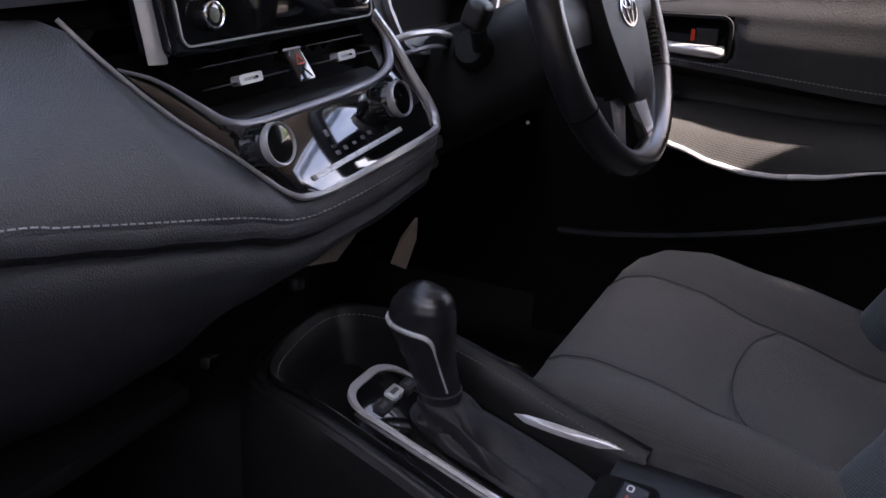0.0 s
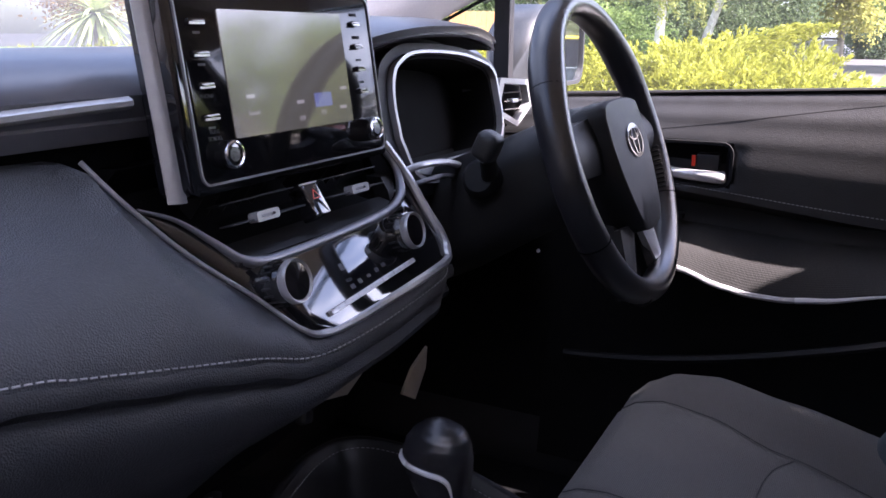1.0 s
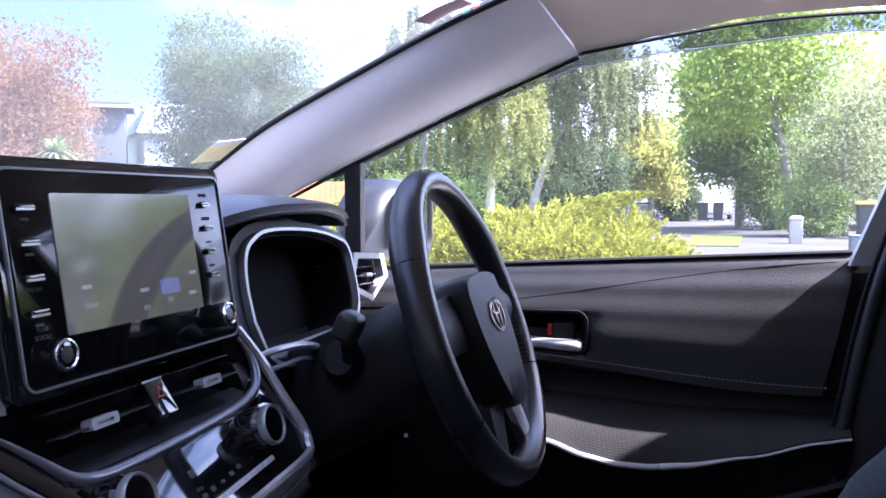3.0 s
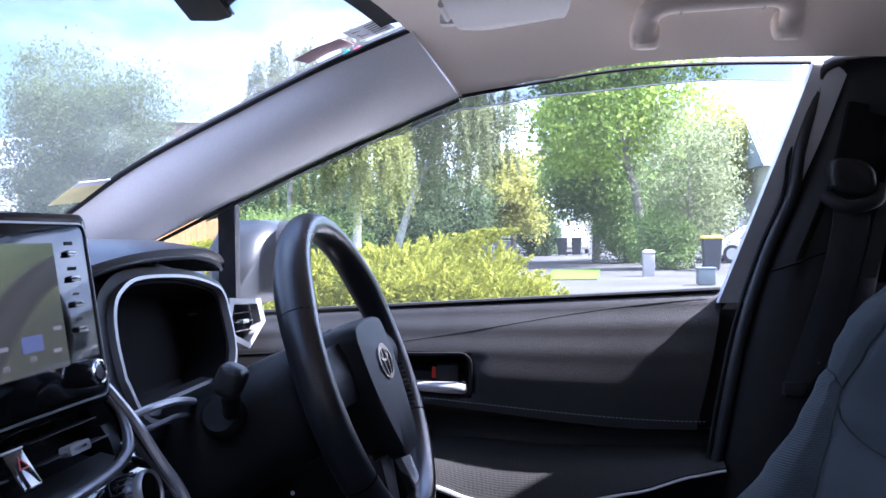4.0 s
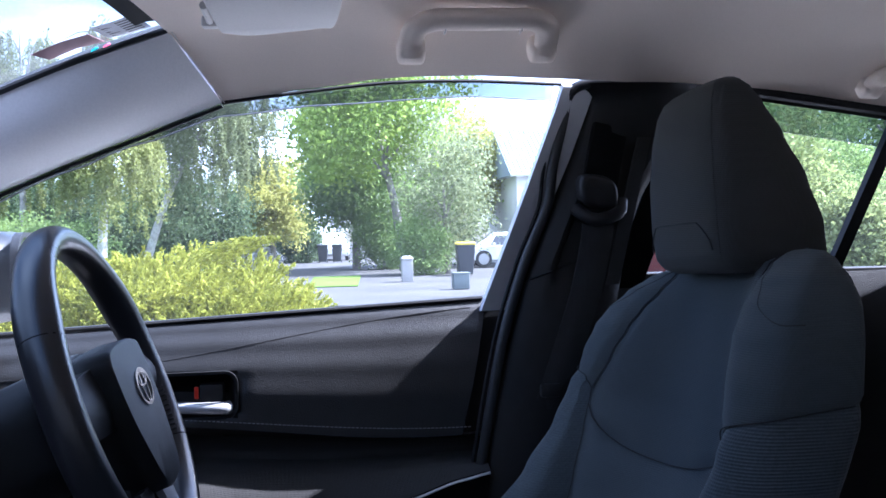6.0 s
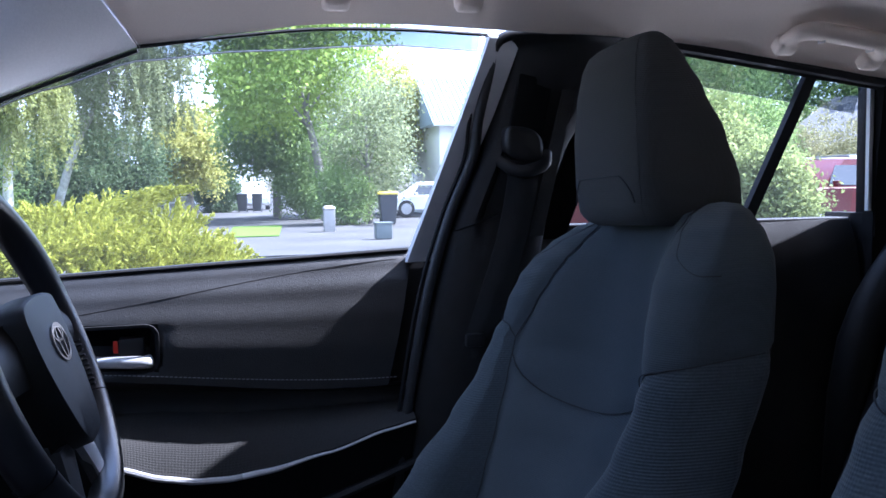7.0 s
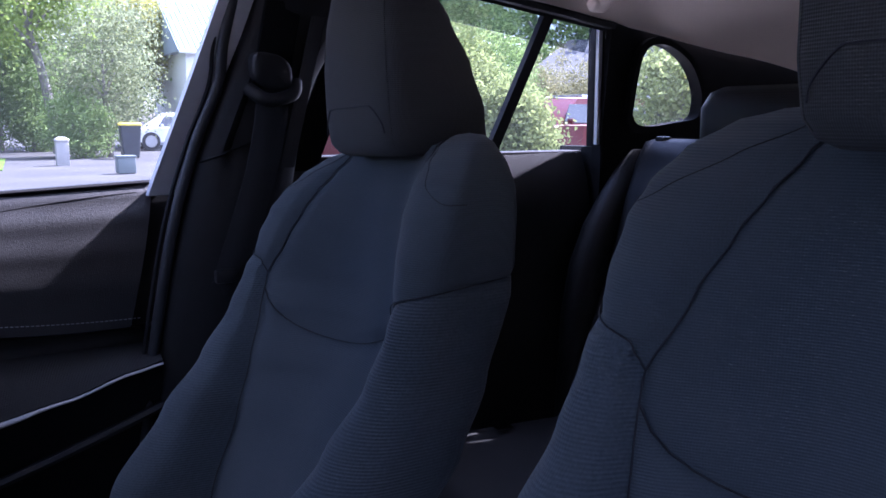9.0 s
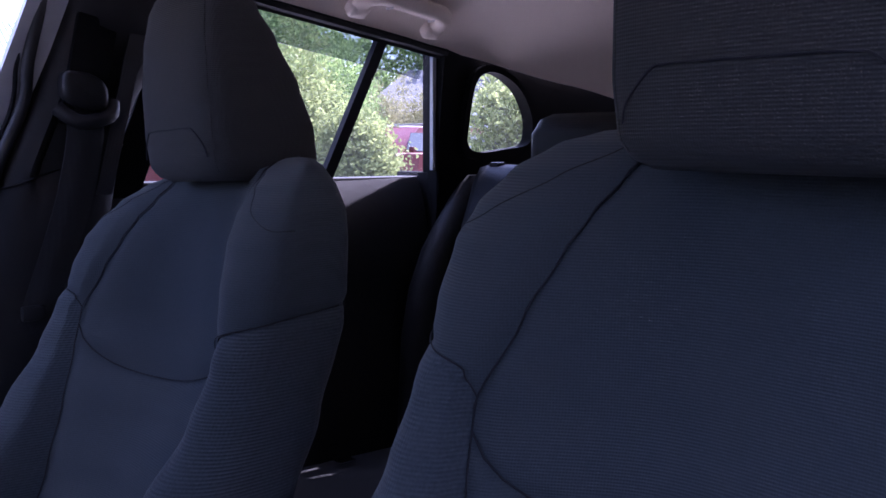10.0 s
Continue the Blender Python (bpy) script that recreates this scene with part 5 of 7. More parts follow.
def build_seat(label, at, tilt, nod=(0, 0, 0)):
    ob = thing("front_seat", label, "car seat", "front seats")
    E = 2.02 / 8
    back_point.tilt = tilt
    puffed.out = Vector((0, 1, 0))
    # backrest: upper insert, lower insert, shoulders and bolsters
    TOP, J = 1.063, 0.885
    arc = lambda s: 0.816 + (J - 0.022 - 0.816) * abs(2 * s - 1) ** 1.8 - 0.05 * (2 * s - 1) * (1 - (2 * s - 1) ** 4)
    edge = lambda s: lerp(J, 0.932, s ** 0.5)
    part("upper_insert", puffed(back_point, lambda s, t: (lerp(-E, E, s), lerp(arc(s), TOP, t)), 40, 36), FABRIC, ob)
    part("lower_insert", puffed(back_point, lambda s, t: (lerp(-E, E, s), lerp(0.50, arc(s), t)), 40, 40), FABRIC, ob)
    lift = Vector((0, 0.0002, 0))
    for k in (-1, 1):
        cut = lambda s: lerp(TOP, 0.992, ease(s, 0.0, 0.50))
        part("shoulder", puffed(back_point, lambda s, t, k=k: (k * lerp(E, 1.0, s), lerp(edge(s), cut(s), t)), 44, 22, 0.0, 0.0022, seams=(1, 0, 1, 0)), FABRIC, ob)
        part("shoulder_cap", puffed(back_point, lambda s, t, k=k: (k * lerp(E, 1.0, s), lerp(cut(s), 1.064, t)), 44, 18, 0.0, 0.0, 0.002, seams=(0, 0, 0, 0)), FABRIC, ob)
        part("bolster", puffed(back_point, lambda s, t, k=k: (k * lerp(E, 1.0, s), lerp(0.50, edge(s), t)), 44, 44, 0.009, seams=(1, 0, 0, 1)), FABRIC2, ob, "ribbed grey-blue cloth bolster")
        line = [back_point(k * E, lerp(J - 0.022, TOP - 0.004, j / 24)) + lift for j in range(25)]
        low = [back_point(k * E, lerp(0.52, J, j / 24)) + lift for j in range(25)]
        cap = [back_point(k * lerp(E, 1.0, s), edge(s)) + lift for s in (0.82 * j / 30 for j in range(31))]
        pad = [back_point(k * lerp(E, 1.0, s), cut(s)) + lift for s in (0.10 + 0.50 * j / 30 for j in range(31))]
        for pts, r in ((line, 0.0008), (low, 0.0008), (cap, 0.0007), (pad, 0.0005)):
            part("seam", tube(pts, r, 5), SEAMS, ob)
    part("seam", tube([back_point(lerp(-E, E, s), arc(s)) + lift for s in (j / 30 for j in range(31))], 0.0009, 5), SEAMS, ob)
    rows = []
    for j in range(24):
        z = lerp(0.50, 1.056, j / 23)
        wi, wo, y0, b, g = table(z, BACK_ROWS)
        deep = lerp(0.004, 0.022, ease(z, 0.84, 0.93)) * (1 - 0.5 * ease(z, 1.0, 1.06))
        rows.append([(s * (wo - 0.015 - 0.02 * ease(z, 1.0, 1.06)), y0 - 0.004 - deep - 0.060 * (1 - s * s), z - back_point.tilt * s * (wo - 0.013) * ease(z, 0.84, 1.05)) for s in (-1 + 2 * k / 16 for k in range(17))])
    rows.append([(x * 0.90, y + 0.02, z - 0.002) for x, y, z in rows[-1]])
    part("back_shell", sheet(rows), PLASTIC, ob)
    # headrest: a front face, slanting gussets and a narrow raked top
    prof = [(1.046, 0.080, -0.072, -0.165), (1.053, 0.090, -0.056, -0.192), (1.066, 0.095, -0.049, -0.200), (1.10, 0.097, -0.045, -0.196), (1.15, 0.095, -0.043, -0.177), (1.20, 0.089, -0.045, -0.150), (1.235, 0.082, -0.050, -0.128), (1.252, 0.076, -0.056, -0.116), (1.261, 0.068, -0.065, -0.106), (1.265, 0.055, -0.076, -0.096)]
    rings = []
    for j in range(40):
        z = lerp(1.046, 1.265, j / 39)
        w, f, b = table(z, prof)
        ring = []
        for a in (2 * math.pi * k / 64 for k in range(64)):
            ca, sa = math.cos(a), math.sin(a)
            x = w * math.copysign(abs(ca) ** 0.26, ca)
            y = (f + b) / 2 + (f - b) / 2 * math.copysign(abs(sa) ** 0.26, sa)
            if sa > 0:
                y -= 0.008 * (x / w) ** 2
            else:
                x *= 1 - 0.22 * (-sa) ** 0.5
            ring.append((x, y, z - back_point.tilt * 0.4 * x))
        rings.append(ring)
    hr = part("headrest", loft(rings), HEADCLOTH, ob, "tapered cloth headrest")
    def face(x, z):
        w, f, b = table(z, prof)
        return Vector((x, f - 0.008 * (x / w) ** 2 + 0.0003, z - back_point.tilt * 0.4 * x))
    arcp = spline([face(-0.078, 1.072), face(-0.074, 1.084), face(-0.058, 1.100), face(-0.045, 1.103), face(0.0, 1.103), face(0.045, 1.103), face(0.058, 1.100), face(0.074, 1.084), face(0.078, 1.072)], 48)
    part("seam", tube(arcp, 0.0008, 5), SEAMS, hr)
    for k in (-1, 1):
        e = []
        for j in range(30):
            z = lerp(1.056, 1.260, j / 29)
            w, f, b = table(z, prof)
            a = radians(52)
            e.append((k * w * math.cos(a) ** 0.26, (f + b) / 2 + (f - b) / 2 * math.sin(a) ** 0.26 - 0.008 * math.cos(a) ** 0.52 + 0.0002, z - back_point.tilt * 0.4 * k * w))
        part("seam", tube(e, 0.0005, 5), HEADCLOTH, hr)
    for x in (-0.05, 0.05):
        part("headrest_post", tube([(x, -0.12, 1.03), (x, -0.12, 1.07)], 0.006, 8), CHROME, ob)
    # cushion
    puffed.out = Vector((0, 0, 1))
    part("cushion_insert", puffed(cushion_point, lambda s, t: (lerp(-2 / 8, 2 / 8, s), lerp(0.0, 0.375 - 0.035 * abs(2 * s - 1) ** 2, t)), 40, 36, 0.006), CUSHION_LIT, ob)
    part("cushion_front", puffed(cushion_point, lambda s, t: (lerp(-2 / 8, 2 / 8, s), lerp(0.375 - 0.035 * abs(2 * s - 1) ** 2, 0.60, t)), 40, 40, 0.004), CUSHION_LIT, ob)
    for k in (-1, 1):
        part("cushion_bolster", puffed(cushion_point, lambda s, t, k=k: (k * lerp(2 / 8, 1.0, s), lerp(0.0, 0.60, t)), 44, 56, 0.002), CUSHION_LIT, ob)
    for k in (-1, 1):
        part("seam", tube([cushion_point(k * 2 / 8, y) + Vector((0, 0, 0.0005)) for y in (0.02 + 0.56 * j / 30 for j in range(31))], 0.0008, 5), SEAMS, ob)
    part("seam", tube([cushion_point(lerp(-2 / 8, 2 / 8, s), 0.375 - 0.035 * abs(2 * s - 1) ** 2) + Vector((0, 0, 0.0005)) for s in (j / 20 for j in range(21))], 0.0008, 5), SEAMS, ob)
    part("cushion_base", box(0.40, 0.54, 0.12, pose(0, 0.29, 0.36), 0.02), DARK, ob)
    part("side_valance", box(0.46, 0.40, 0.10, pose(0, 0.24, 0.33), 0.02), PLASTIC, ob)
    hr.matrix_basis = Matrix.Translation(nod)
    ob.matrix_basis = at
    return ob


build_seat("dark blue-grey cloth driver's seat with ribbed bolsters, behind the wheel", pose(0.365, 0.0, 0.0), 0.085)
build_seat("dark blue-grey cloth front passenger seat with ribbed bolsters", pose(-0.325, -0.035, 0.032, 0, 0, 2), -0.03, (0, 0.042, -0.007))


def build_rear_seat():
    ob = thing("rear_bench", "black cloth rear bench with folding backrest and low headrests", "car seat")
    for x0, x1 in ((-0.62, -0.235), (-0.225, 0.225), (0.235, 0.62)):
        w, c = x1 - x0, (x0 + x1) / 2
        rings = []
        for z, f, b in ((0.50, -0.56, -0.74), (0.60, -0.585, -0.78), (0.80, -0.655, -0.84), (0.95, -0.705, -0.86), (1.02, -0.735, -0.86), (1.05, -0.765, -0.85), (1.055, -0.79, -0.83)):
            rings.append([(c + x, (f + b) / 2 + y, z) for x, y in rounded(w, f - b, 0.035 if f - b > 0.09 else 0.015, 4)])
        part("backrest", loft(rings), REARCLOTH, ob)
        part("seat_cushion", box(w, 0.46, 0.15, pose(c, -0.42, 0.49, 3), 0.035, 3), REAR_LIT, ob)
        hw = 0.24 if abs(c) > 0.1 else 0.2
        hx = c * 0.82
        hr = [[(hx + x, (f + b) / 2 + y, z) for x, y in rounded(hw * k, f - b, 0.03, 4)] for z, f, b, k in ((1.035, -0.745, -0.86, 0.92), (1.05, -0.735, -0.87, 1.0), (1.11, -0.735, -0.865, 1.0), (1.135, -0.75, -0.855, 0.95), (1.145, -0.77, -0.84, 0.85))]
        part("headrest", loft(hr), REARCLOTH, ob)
    for k in (-1, 1):
        rings = []
        for z, y, r in ((0.50, -0.585, 0.030), (0.62, -0.592, 0.034), (0.74, -0.600, 0.036), (0.83, -0.618, 0.036), (0.90, -0.648, 0.034), (0.95, -0.682, 0.031), (0.99, -0.712, 0.028), (1.02, -0.738, 0.022), (1.035, -0.755, 0.010)):
            rings.append([(k * (0.628 + r * 1.0 * math.cos(a)), y - 0.035 + 0.04 * math.sin(a), z) for a in (2 * math.pi * i / 20 for i in range(20))])
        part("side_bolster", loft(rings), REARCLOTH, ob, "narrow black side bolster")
    part("buckle", box(0.03, 0.012, 0.05, pose(0.15, -0.50, 0.585, 20), 0.004), PLASTIC, ob)
    part("release_lever", box(0.022, 0.024, 0.012, pose(0.585, -0.785, 1.054), 0.004), PLASTIC, ob, "small black release lever")
    return ob


build_rear_seat()
clip = thing("belt_tongue", "small bright seat belt tongue lying on the rear bench", "belt tongue", at=pose(0.57, -0.42, 0.572))
part("tongue", box(0.020, 0.03, 0.004, None, 0.0015), CHROME, clip)


def build_belt():
    ob = thing("seat_belt", "black seat belt running down from its guide on the pillar", "seat belt")
    pts = spline([(0.628, -0.046, 1.135), (0.622, -0.046, 1.10), (0.625, -0.030, 1.02), (0.628, -0.008, 0.95), (0.630, 0.015, 0.885), (0.632, 0.03, 0.84)], 24)
    part("webbing", sheet([[p + Vector((0.004 * abs(u), 0.024 * u, 0.0)) for u in (-1, -0.5, 0, 0.5, 1)] for p in pts], 0.002, (1, 0, 0)), WEB, ob, "black woven webbing")
    up = spline([(0.632, -0.050, 1.15), (0.640, -0.105, 1.20), (0.64, -0.135, 1.235), (0.64, -0.15, 1.25)], 8)
    guide = tube(spline([(0.630, -0.012, 1.135), (0.618, -0.030, 1.120), (0.616, -0.05, 1.118), (0.622, -0.078, 1.128), (0.632, -0.085, 1.145)], 16), 0.010, 10)
    part("guide_loop", guide, PLASTIC, ob, "black plastic guide loop")
    oval = [(0.030 * math.copysign(abs(math.cos(a)) ** 0.7, math.cos(a)) - 0.008 * math.sin(a), 0.025 * math.copysign(abs(math.sin(a)) ** 0.7, math.sin(a))) for a in (2 * math.pi * k / 28 for k in range(28))]
    inward = Matrix(((0, 0, -1, 0), (-1, 0, 0, 0), (0, 1, 0, 0), (0, 0, 0, 1)))
    part("guide_cap", plate(oval, 0.024, Matrix.Translation((0.642, -0.048, 1.158)) @ Matrix.Rotation(radians(8), 4, "X") @ inward, 0.010, 4), PLASTIC, ob, "domed oval cap of the belt guide")
    part("height_rail", box(0.012, 0.054, 0.150, pose(0.640, -0.058, 1.185, 12), 0.004), DARK, ob)
    part("anchor", box(0.014, 0.030, 0.020, pose(0.630, 0.030, 0.868), 0.005), PLASTIC, ob)
    part("rear_webbing", sheet([[Vector((0.635 - 0.003 * u, lerp(-0.125, -0.070, v) + 0.012 * u, lerp(1.24, 1.02, v))) for u in (-1, 0, 1)] for v in (k / 6 for k in range(7))], 0.002, (1, 0, 0)), WEB, ob)
    return ob


build_belt()


# ---- overhead ----
def build_grab_handle(label, y0, y1, x, z0, z1, rise):
    """An arched pull handle: broad feet on the edge of the roof and a bar towards the middle."""
    ob = thing("grab_handle", label, "grab handle", "grab handles")
    pts = []
    for u, inn, up in ((0.0, 0.0, -0.006), (-0.01, 0.012, 0.012), (0.02, 0.030, 0.026), (0.12, 0.041, 0.033), (0.25, 0.043, 0.034), (0.5, 0.043, 0.034), (0.75, 0.043, 0.034), (0.88, 0.041, 0.033), (0.98, 0.030, 0.026), (1.01, 0.012, 0.012), (1.0, 0.0, -0.006)):
        pts.append((x - inn, lerp(y0, y1, u), lerp(z0, z1, u) + up / 0.034 * rise))
    part("bar", tube(spline(pts, 60), 0.0165, 16, 0.72, (0.6, 0, 1)), LINING, ob, "pale warm grey moulded bar")
    for u in (0, 1):
        y, z = lerp(y0, y1, u), lerp(z0, z1, u)
        part("foot", box(0.030, 0.038, 0.034, pose(x + 0.006, y, z + 0.002, 0, 30, 0), 0.011, 3), LINING, ob)
    for u in (0.22, 0.78):
        part("cover_joint", box(0.018, 0.0012, 0.012, pose(x - 0.036, lerp(y0, y1, u), lerp(z0, z1, u) + rise - 0.010), 0.0004, 1), VISORM, ob)
    return ob


build_grab_handle("pale warm grey moulded grab handle above the front door", 0.236, 0.056, 0.546, 1.343, 1.348, 0.030)
build_grab_handle("pale warm grey moulded grab handle above the rear door", -0.478, -0.636, 0.600, 1.312, 1.292, 0.016)


def build_visor():
    ob = thing("sun_visor", "pale grey sun visor folded up against the headliner", "sun visor")
    out = [(0.06, 0.40), (0.07, 0.45), (0.12, 0.485), (0.43, 0.478), (0.478, 0.462), (0.490, 0.42), (0.470, 0.360), (0.43, 0.336), (0.12, 0.336), (0.07, 0.36)]
    out = [tuple(p)[:2] for p in spline([(*p, 0) for p in out + out[:1]], 60)][:-1]
    bm = plate(out, 0.018, None, 0.005)
    for v in bm.verts:
        v.co.z = 1.376 - 0.10 * max(0, v.co.y - 0.40) - 0.12 * max(0, v.co.x - 0.2) ** 2 - v.co.z
    part("flap", bm, VISORM, ob)
    part("hinge_clip", box(0.016, 0.020, 0.014, pose(0.488, 0.488, 1.360), 0.004), VISORM, ob, "small white hinge clip")
    part("hinge_rod", tube([(0.42, 0.488, 1.362), (0.49, 0.488, 1.360)], 0.005, 8), VISORM, ob)
    return ob


build_visor()


def build_cabin_mirror():
    ob = thing("rear_view_mirror", "dark grey rear-view mirror hanging from the windscreen", "mirror")
    M = Matrix.Translation((-0.088, 0.568, 1.272)) @ Matrix.Rotation(radians(12), 4, "Z") @ Matrix.Rotation(radians(90), 4, "X")
    out = rounded(0.23, 0.065, 0.028, 6)
    part("shell", plate(out, 0.030, M @ Matrix.Translation((0, 0, -0.03)), 0.012), PLASTIC, ob)
    part("mirror_glass", plate([(x * 0.95, y * 0.9) for x, y in out], 0.002, M @ Matrix.Translation((0, 0, 0.0))), MIRROR, ob)
    part("stem", tube(spline([(-0.088, 0.585, 1.29), (-0.08, 0.64, 1.34), (-0.07, 0.69, 1.385)], 8), 0.012, 10), PLASTIC, ob)
    return ob


build_cabin_mirror()


def on_glass(x, u):
    """A place on the inside of the windscreen, u from its top (0) to its foot."""
    half = lerp(0.575, 0.63, u)
    s = abs(x) / half
    return Vector((x, lerp(0.66, 1.36, u) - (0.11 + 0.08 * u) * s ** 2.2, lerp(1.405, 1.0, u) + glass_lift(u) * s ** 2.5 - 0.004))


def build_stickers():
    RB = mat("maroon_print", (0.22, 0.10, 0.11), 0.6)
    WT = mat("pale_label", (0.66, 0.68, 0.72), 0.6)
    CY = mat("teal_dot", (0.05, 0.5, 0.55), 0.6)
    PK = mat("pink_dot", (0.75, 0.12, 0.22), 0.6)
    YL = mat("yellow_label", (0.74, 0.68, 0.36), 0.6)
    def patch(x0, x1, u0, u1):
        return sheet([[on_glass(lerp(x0, x1, a), lerp(u0, u1, b)) for b in (0, 0.5, 1)] for a in (0, 0.33, 0.66, 1)], 0.0006, (0, -0.4, -1))
    a = thing("permit_sticker", "small maroon printed sticker on the windscreen", "sticker")
    part("paper", patch(0.522, 0.552, 0.100, 0.200), RB, a)
    for k in range(3):
        part("print_bar", patch(0.525, 0.549, 0.108 + 0.032 * k, 0.128 + 0.032 * k), AMBER if k == 1 else DARK, a)
    b = thing("service_label", "small pale printed label with coloured dots on the windscreen", "sticker")
    part("paper", patch(0.508, 0.546, 0.006, 0.084), WT, b)
    for k in range(6):
        part("print_bar", patch(0.512 + 0.0055 * k, 0.5145 + 0.0055 * k, 0.014, 0.074), DIMPRINT, b)
    for x, u, m in ((0.571, 0.137, CY), (0.568, 0.111, PK)):
        c = on_glass(x, u)
        part("dot", lathe([(0.0055, 0), (0.0055, 0.0006), (0.0, 0.0006)], Matrix.Translation(c) @ Matrix.Rotation(radians(-32), 4, "X"), 16), m, b)
    c = thing("registration_label", "small yellow and white label low on the windscreen", "sticker")
    part("paper", patch(0.512, 0.556, 0.665, 0.72), YL, c)
    part("header_band", patch(0.512, 0.556, 0.650, 0.665), WT, c)


build_stickers()


def build_door_mirror():
    ob = thing("door_mirror", "grey painted door mirror outside the driver's window", "mirror")
    rings = []
    for x, w, h, cy, cz in ((0.78, 0.05, 0.05, 0.905, 0.985), (0.83, 0.10, 0.12, 0.905, 1.03), (0.88, 0.125, 0.150, 0.90, 1.045), (0.98, 0.125, 0.152, 0.895, 1.045), (1.03, 0.10, 0.125, 0.895, 1.05), (1.05, 0.06, 0.08, 0.90, 1.055)):
        rings.append([(x, cy + a, cz + b) for a, b in rounded(w, h, min(w, h) * 0.35, 5)])
    part("housing", loft(rings), CARGREY, ob)
    M = plane_at(0.925, 0.832, 1.045, 0, 3)
    part("glass_rim", frame_of(rounded(0.20, 0.145, 0.04), rounded(0.185, 0.13, 0.036), 0.012, M @ Matrix.Translation((0, 0, -0.004))), PLASTIC, ob)
    part("mirror_glass", plate(rounded(0.186, 0.131, 0.036), 0.003, M @ Matrix.Translation((0, 0, 0.0))), TINTMIRROR, ob)
    part("foot", box(0.10, 0.06, 0.035, pose(0.755, 0.905, 0.965), 0.01), PLASTIC, ob)
    return ob


build_door_mirror()

# ---- centre console ----
def build_console():
    """A tall tunnel between the seats; its tray falls away to the front, with a padded rim round the selector."""
    ob = thing("centre_console", "black centre console with stitched rim and gloss selector plate", "console")
    # rim: padded horseshoe that rises to the rear
    def rimz(y):
        return table(y, [(0.20, 0.505), (0.35, 0.512), (0.44, 0.530), (0.55, 0.566), (0.63, 0.600), (0.72, 0.620), (0.81, 0.615)])[0]
    left = [(-0.112, 0.30), (-0.110, 0.45), (-0.106, 0.60), (-0.098, 0.70), (-0.084, 0.757), (-0.052, 0.785), (0.00, 0.800), (0.05, 0.806), (0.088, 0.796), (0.104, 0.755), (0.110, 0.68), (0.112, 0.60), (0.112, 0.52), (0.110, 0.42)]
    path = spline([(x, y, rimz(y)) for x, y in left], 60)
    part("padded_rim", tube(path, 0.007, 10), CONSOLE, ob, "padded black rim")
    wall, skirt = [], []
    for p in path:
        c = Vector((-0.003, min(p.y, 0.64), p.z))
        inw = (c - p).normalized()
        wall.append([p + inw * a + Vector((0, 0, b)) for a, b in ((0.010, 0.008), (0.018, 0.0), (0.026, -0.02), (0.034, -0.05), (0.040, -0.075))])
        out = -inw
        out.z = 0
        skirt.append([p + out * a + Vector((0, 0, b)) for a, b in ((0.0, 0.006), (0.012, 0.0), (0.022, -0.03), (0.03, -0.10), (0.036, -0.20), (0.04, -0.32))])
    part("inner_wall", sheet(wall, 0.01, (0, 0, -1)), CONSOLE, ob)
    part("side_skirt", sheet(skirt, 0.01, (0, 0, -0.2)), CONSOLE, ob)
    st = [w[1] + (w[0] - w[1]) * 0.1 for w in wall]
    part("stitching", stitches(st, 0.006, 0.0040, (0, 0.2, 1)), SATINTHREAD, ob, "fine grey stitching")
    # tray floor and gloss plate
    part("tray_floor", plate([(-0.085, 0.30), (0.085, 0.30), (0.085, 0.74), (0.04, 0.775), (-0.04, 0.775), (-0.085, 0.70)], 0.01, Matrix.Translation((0, 0.0, 0.19)) @ Matrix.Rotation(radians(19), 4, "X") @ Matrix.Translation((0, 0.0, 0.135))), GLOSS, ob, "gloss black tray")
    P = Matrix.Translation((0.012, 0.574, 0.5415)) @ Matrix.Rotation(radians(19), 4, "X")
    out = rounded(0.090, 0.287, 0.030, 7)
    inn = rounded(0.084, 0.275, 0.027, 7, 0.0, -0.003)
    part("plate_frame", frame_of(out, inn, 0.005, P), SILVER, ob, "satin silver selector frame")
    part("selector_plate", plate(inn, 0.0035, P, 0.0010), GLOSS, ob, "gloss black selector plate")
    for x, y in ((-0.024, 0.112), (0.004, 0.116), (0.027, 0.112)):
        part("mode_key", plate(rounded(0.021, 0.014, 0.003), 0.004, P @ Matrix.Translation((x, y - 0.012, 0.0035)), 0.001), SILVER if x == 0.004 else PLASTIC, ob)
        part("key_mark", box(0.012, 0.005, 0.0006, P @ Matrix.Translation((x, y - 0.012, 0.0078))), DIMPRINT, ob)
    # rear deck with the parking brake switch
    rows = [[(x, y, 0.532 - 0.05 * (0.445 - y) - 0.02 * (abs(x) / 0.115) ** 6) for x in (-0.115 + 0.23 * k / 12 for k in range(13))] for y in (0.445 - 0.65 * k / 10 for k in range(11))]
    part("rear_deck", sheet(rows, 0.25, (0, 0, -1)), CONSOLE, ob)
    blade = sheet([[Vector((lerp(0.088, 0.094, u) + 0.0065 * v * math.sin(math.pi * (0.15 + 0.75 * u)), lerp(0.572, 0.450, u), lerp(0.544, 0.530, u) + 0.005 + 0.004 * (1 - v * v))) for v in (-1, -0.5, 0, 0.5, 1)] if 0 < u < 1 else [Vector((lerp(0.088, 0.094, u) + 0.001 * v, lerp(0.578, 0.443, u), lerp(0.544, 0.530, u) + 0.005)) for v in (-1, -0.5, 0, 0.5, 1)] for u in (k / 12 for k in range(13))], 0.006, (0, 0, -1))
    part("silver_blade", blade, SILVER, ob, "satin silver side blade")
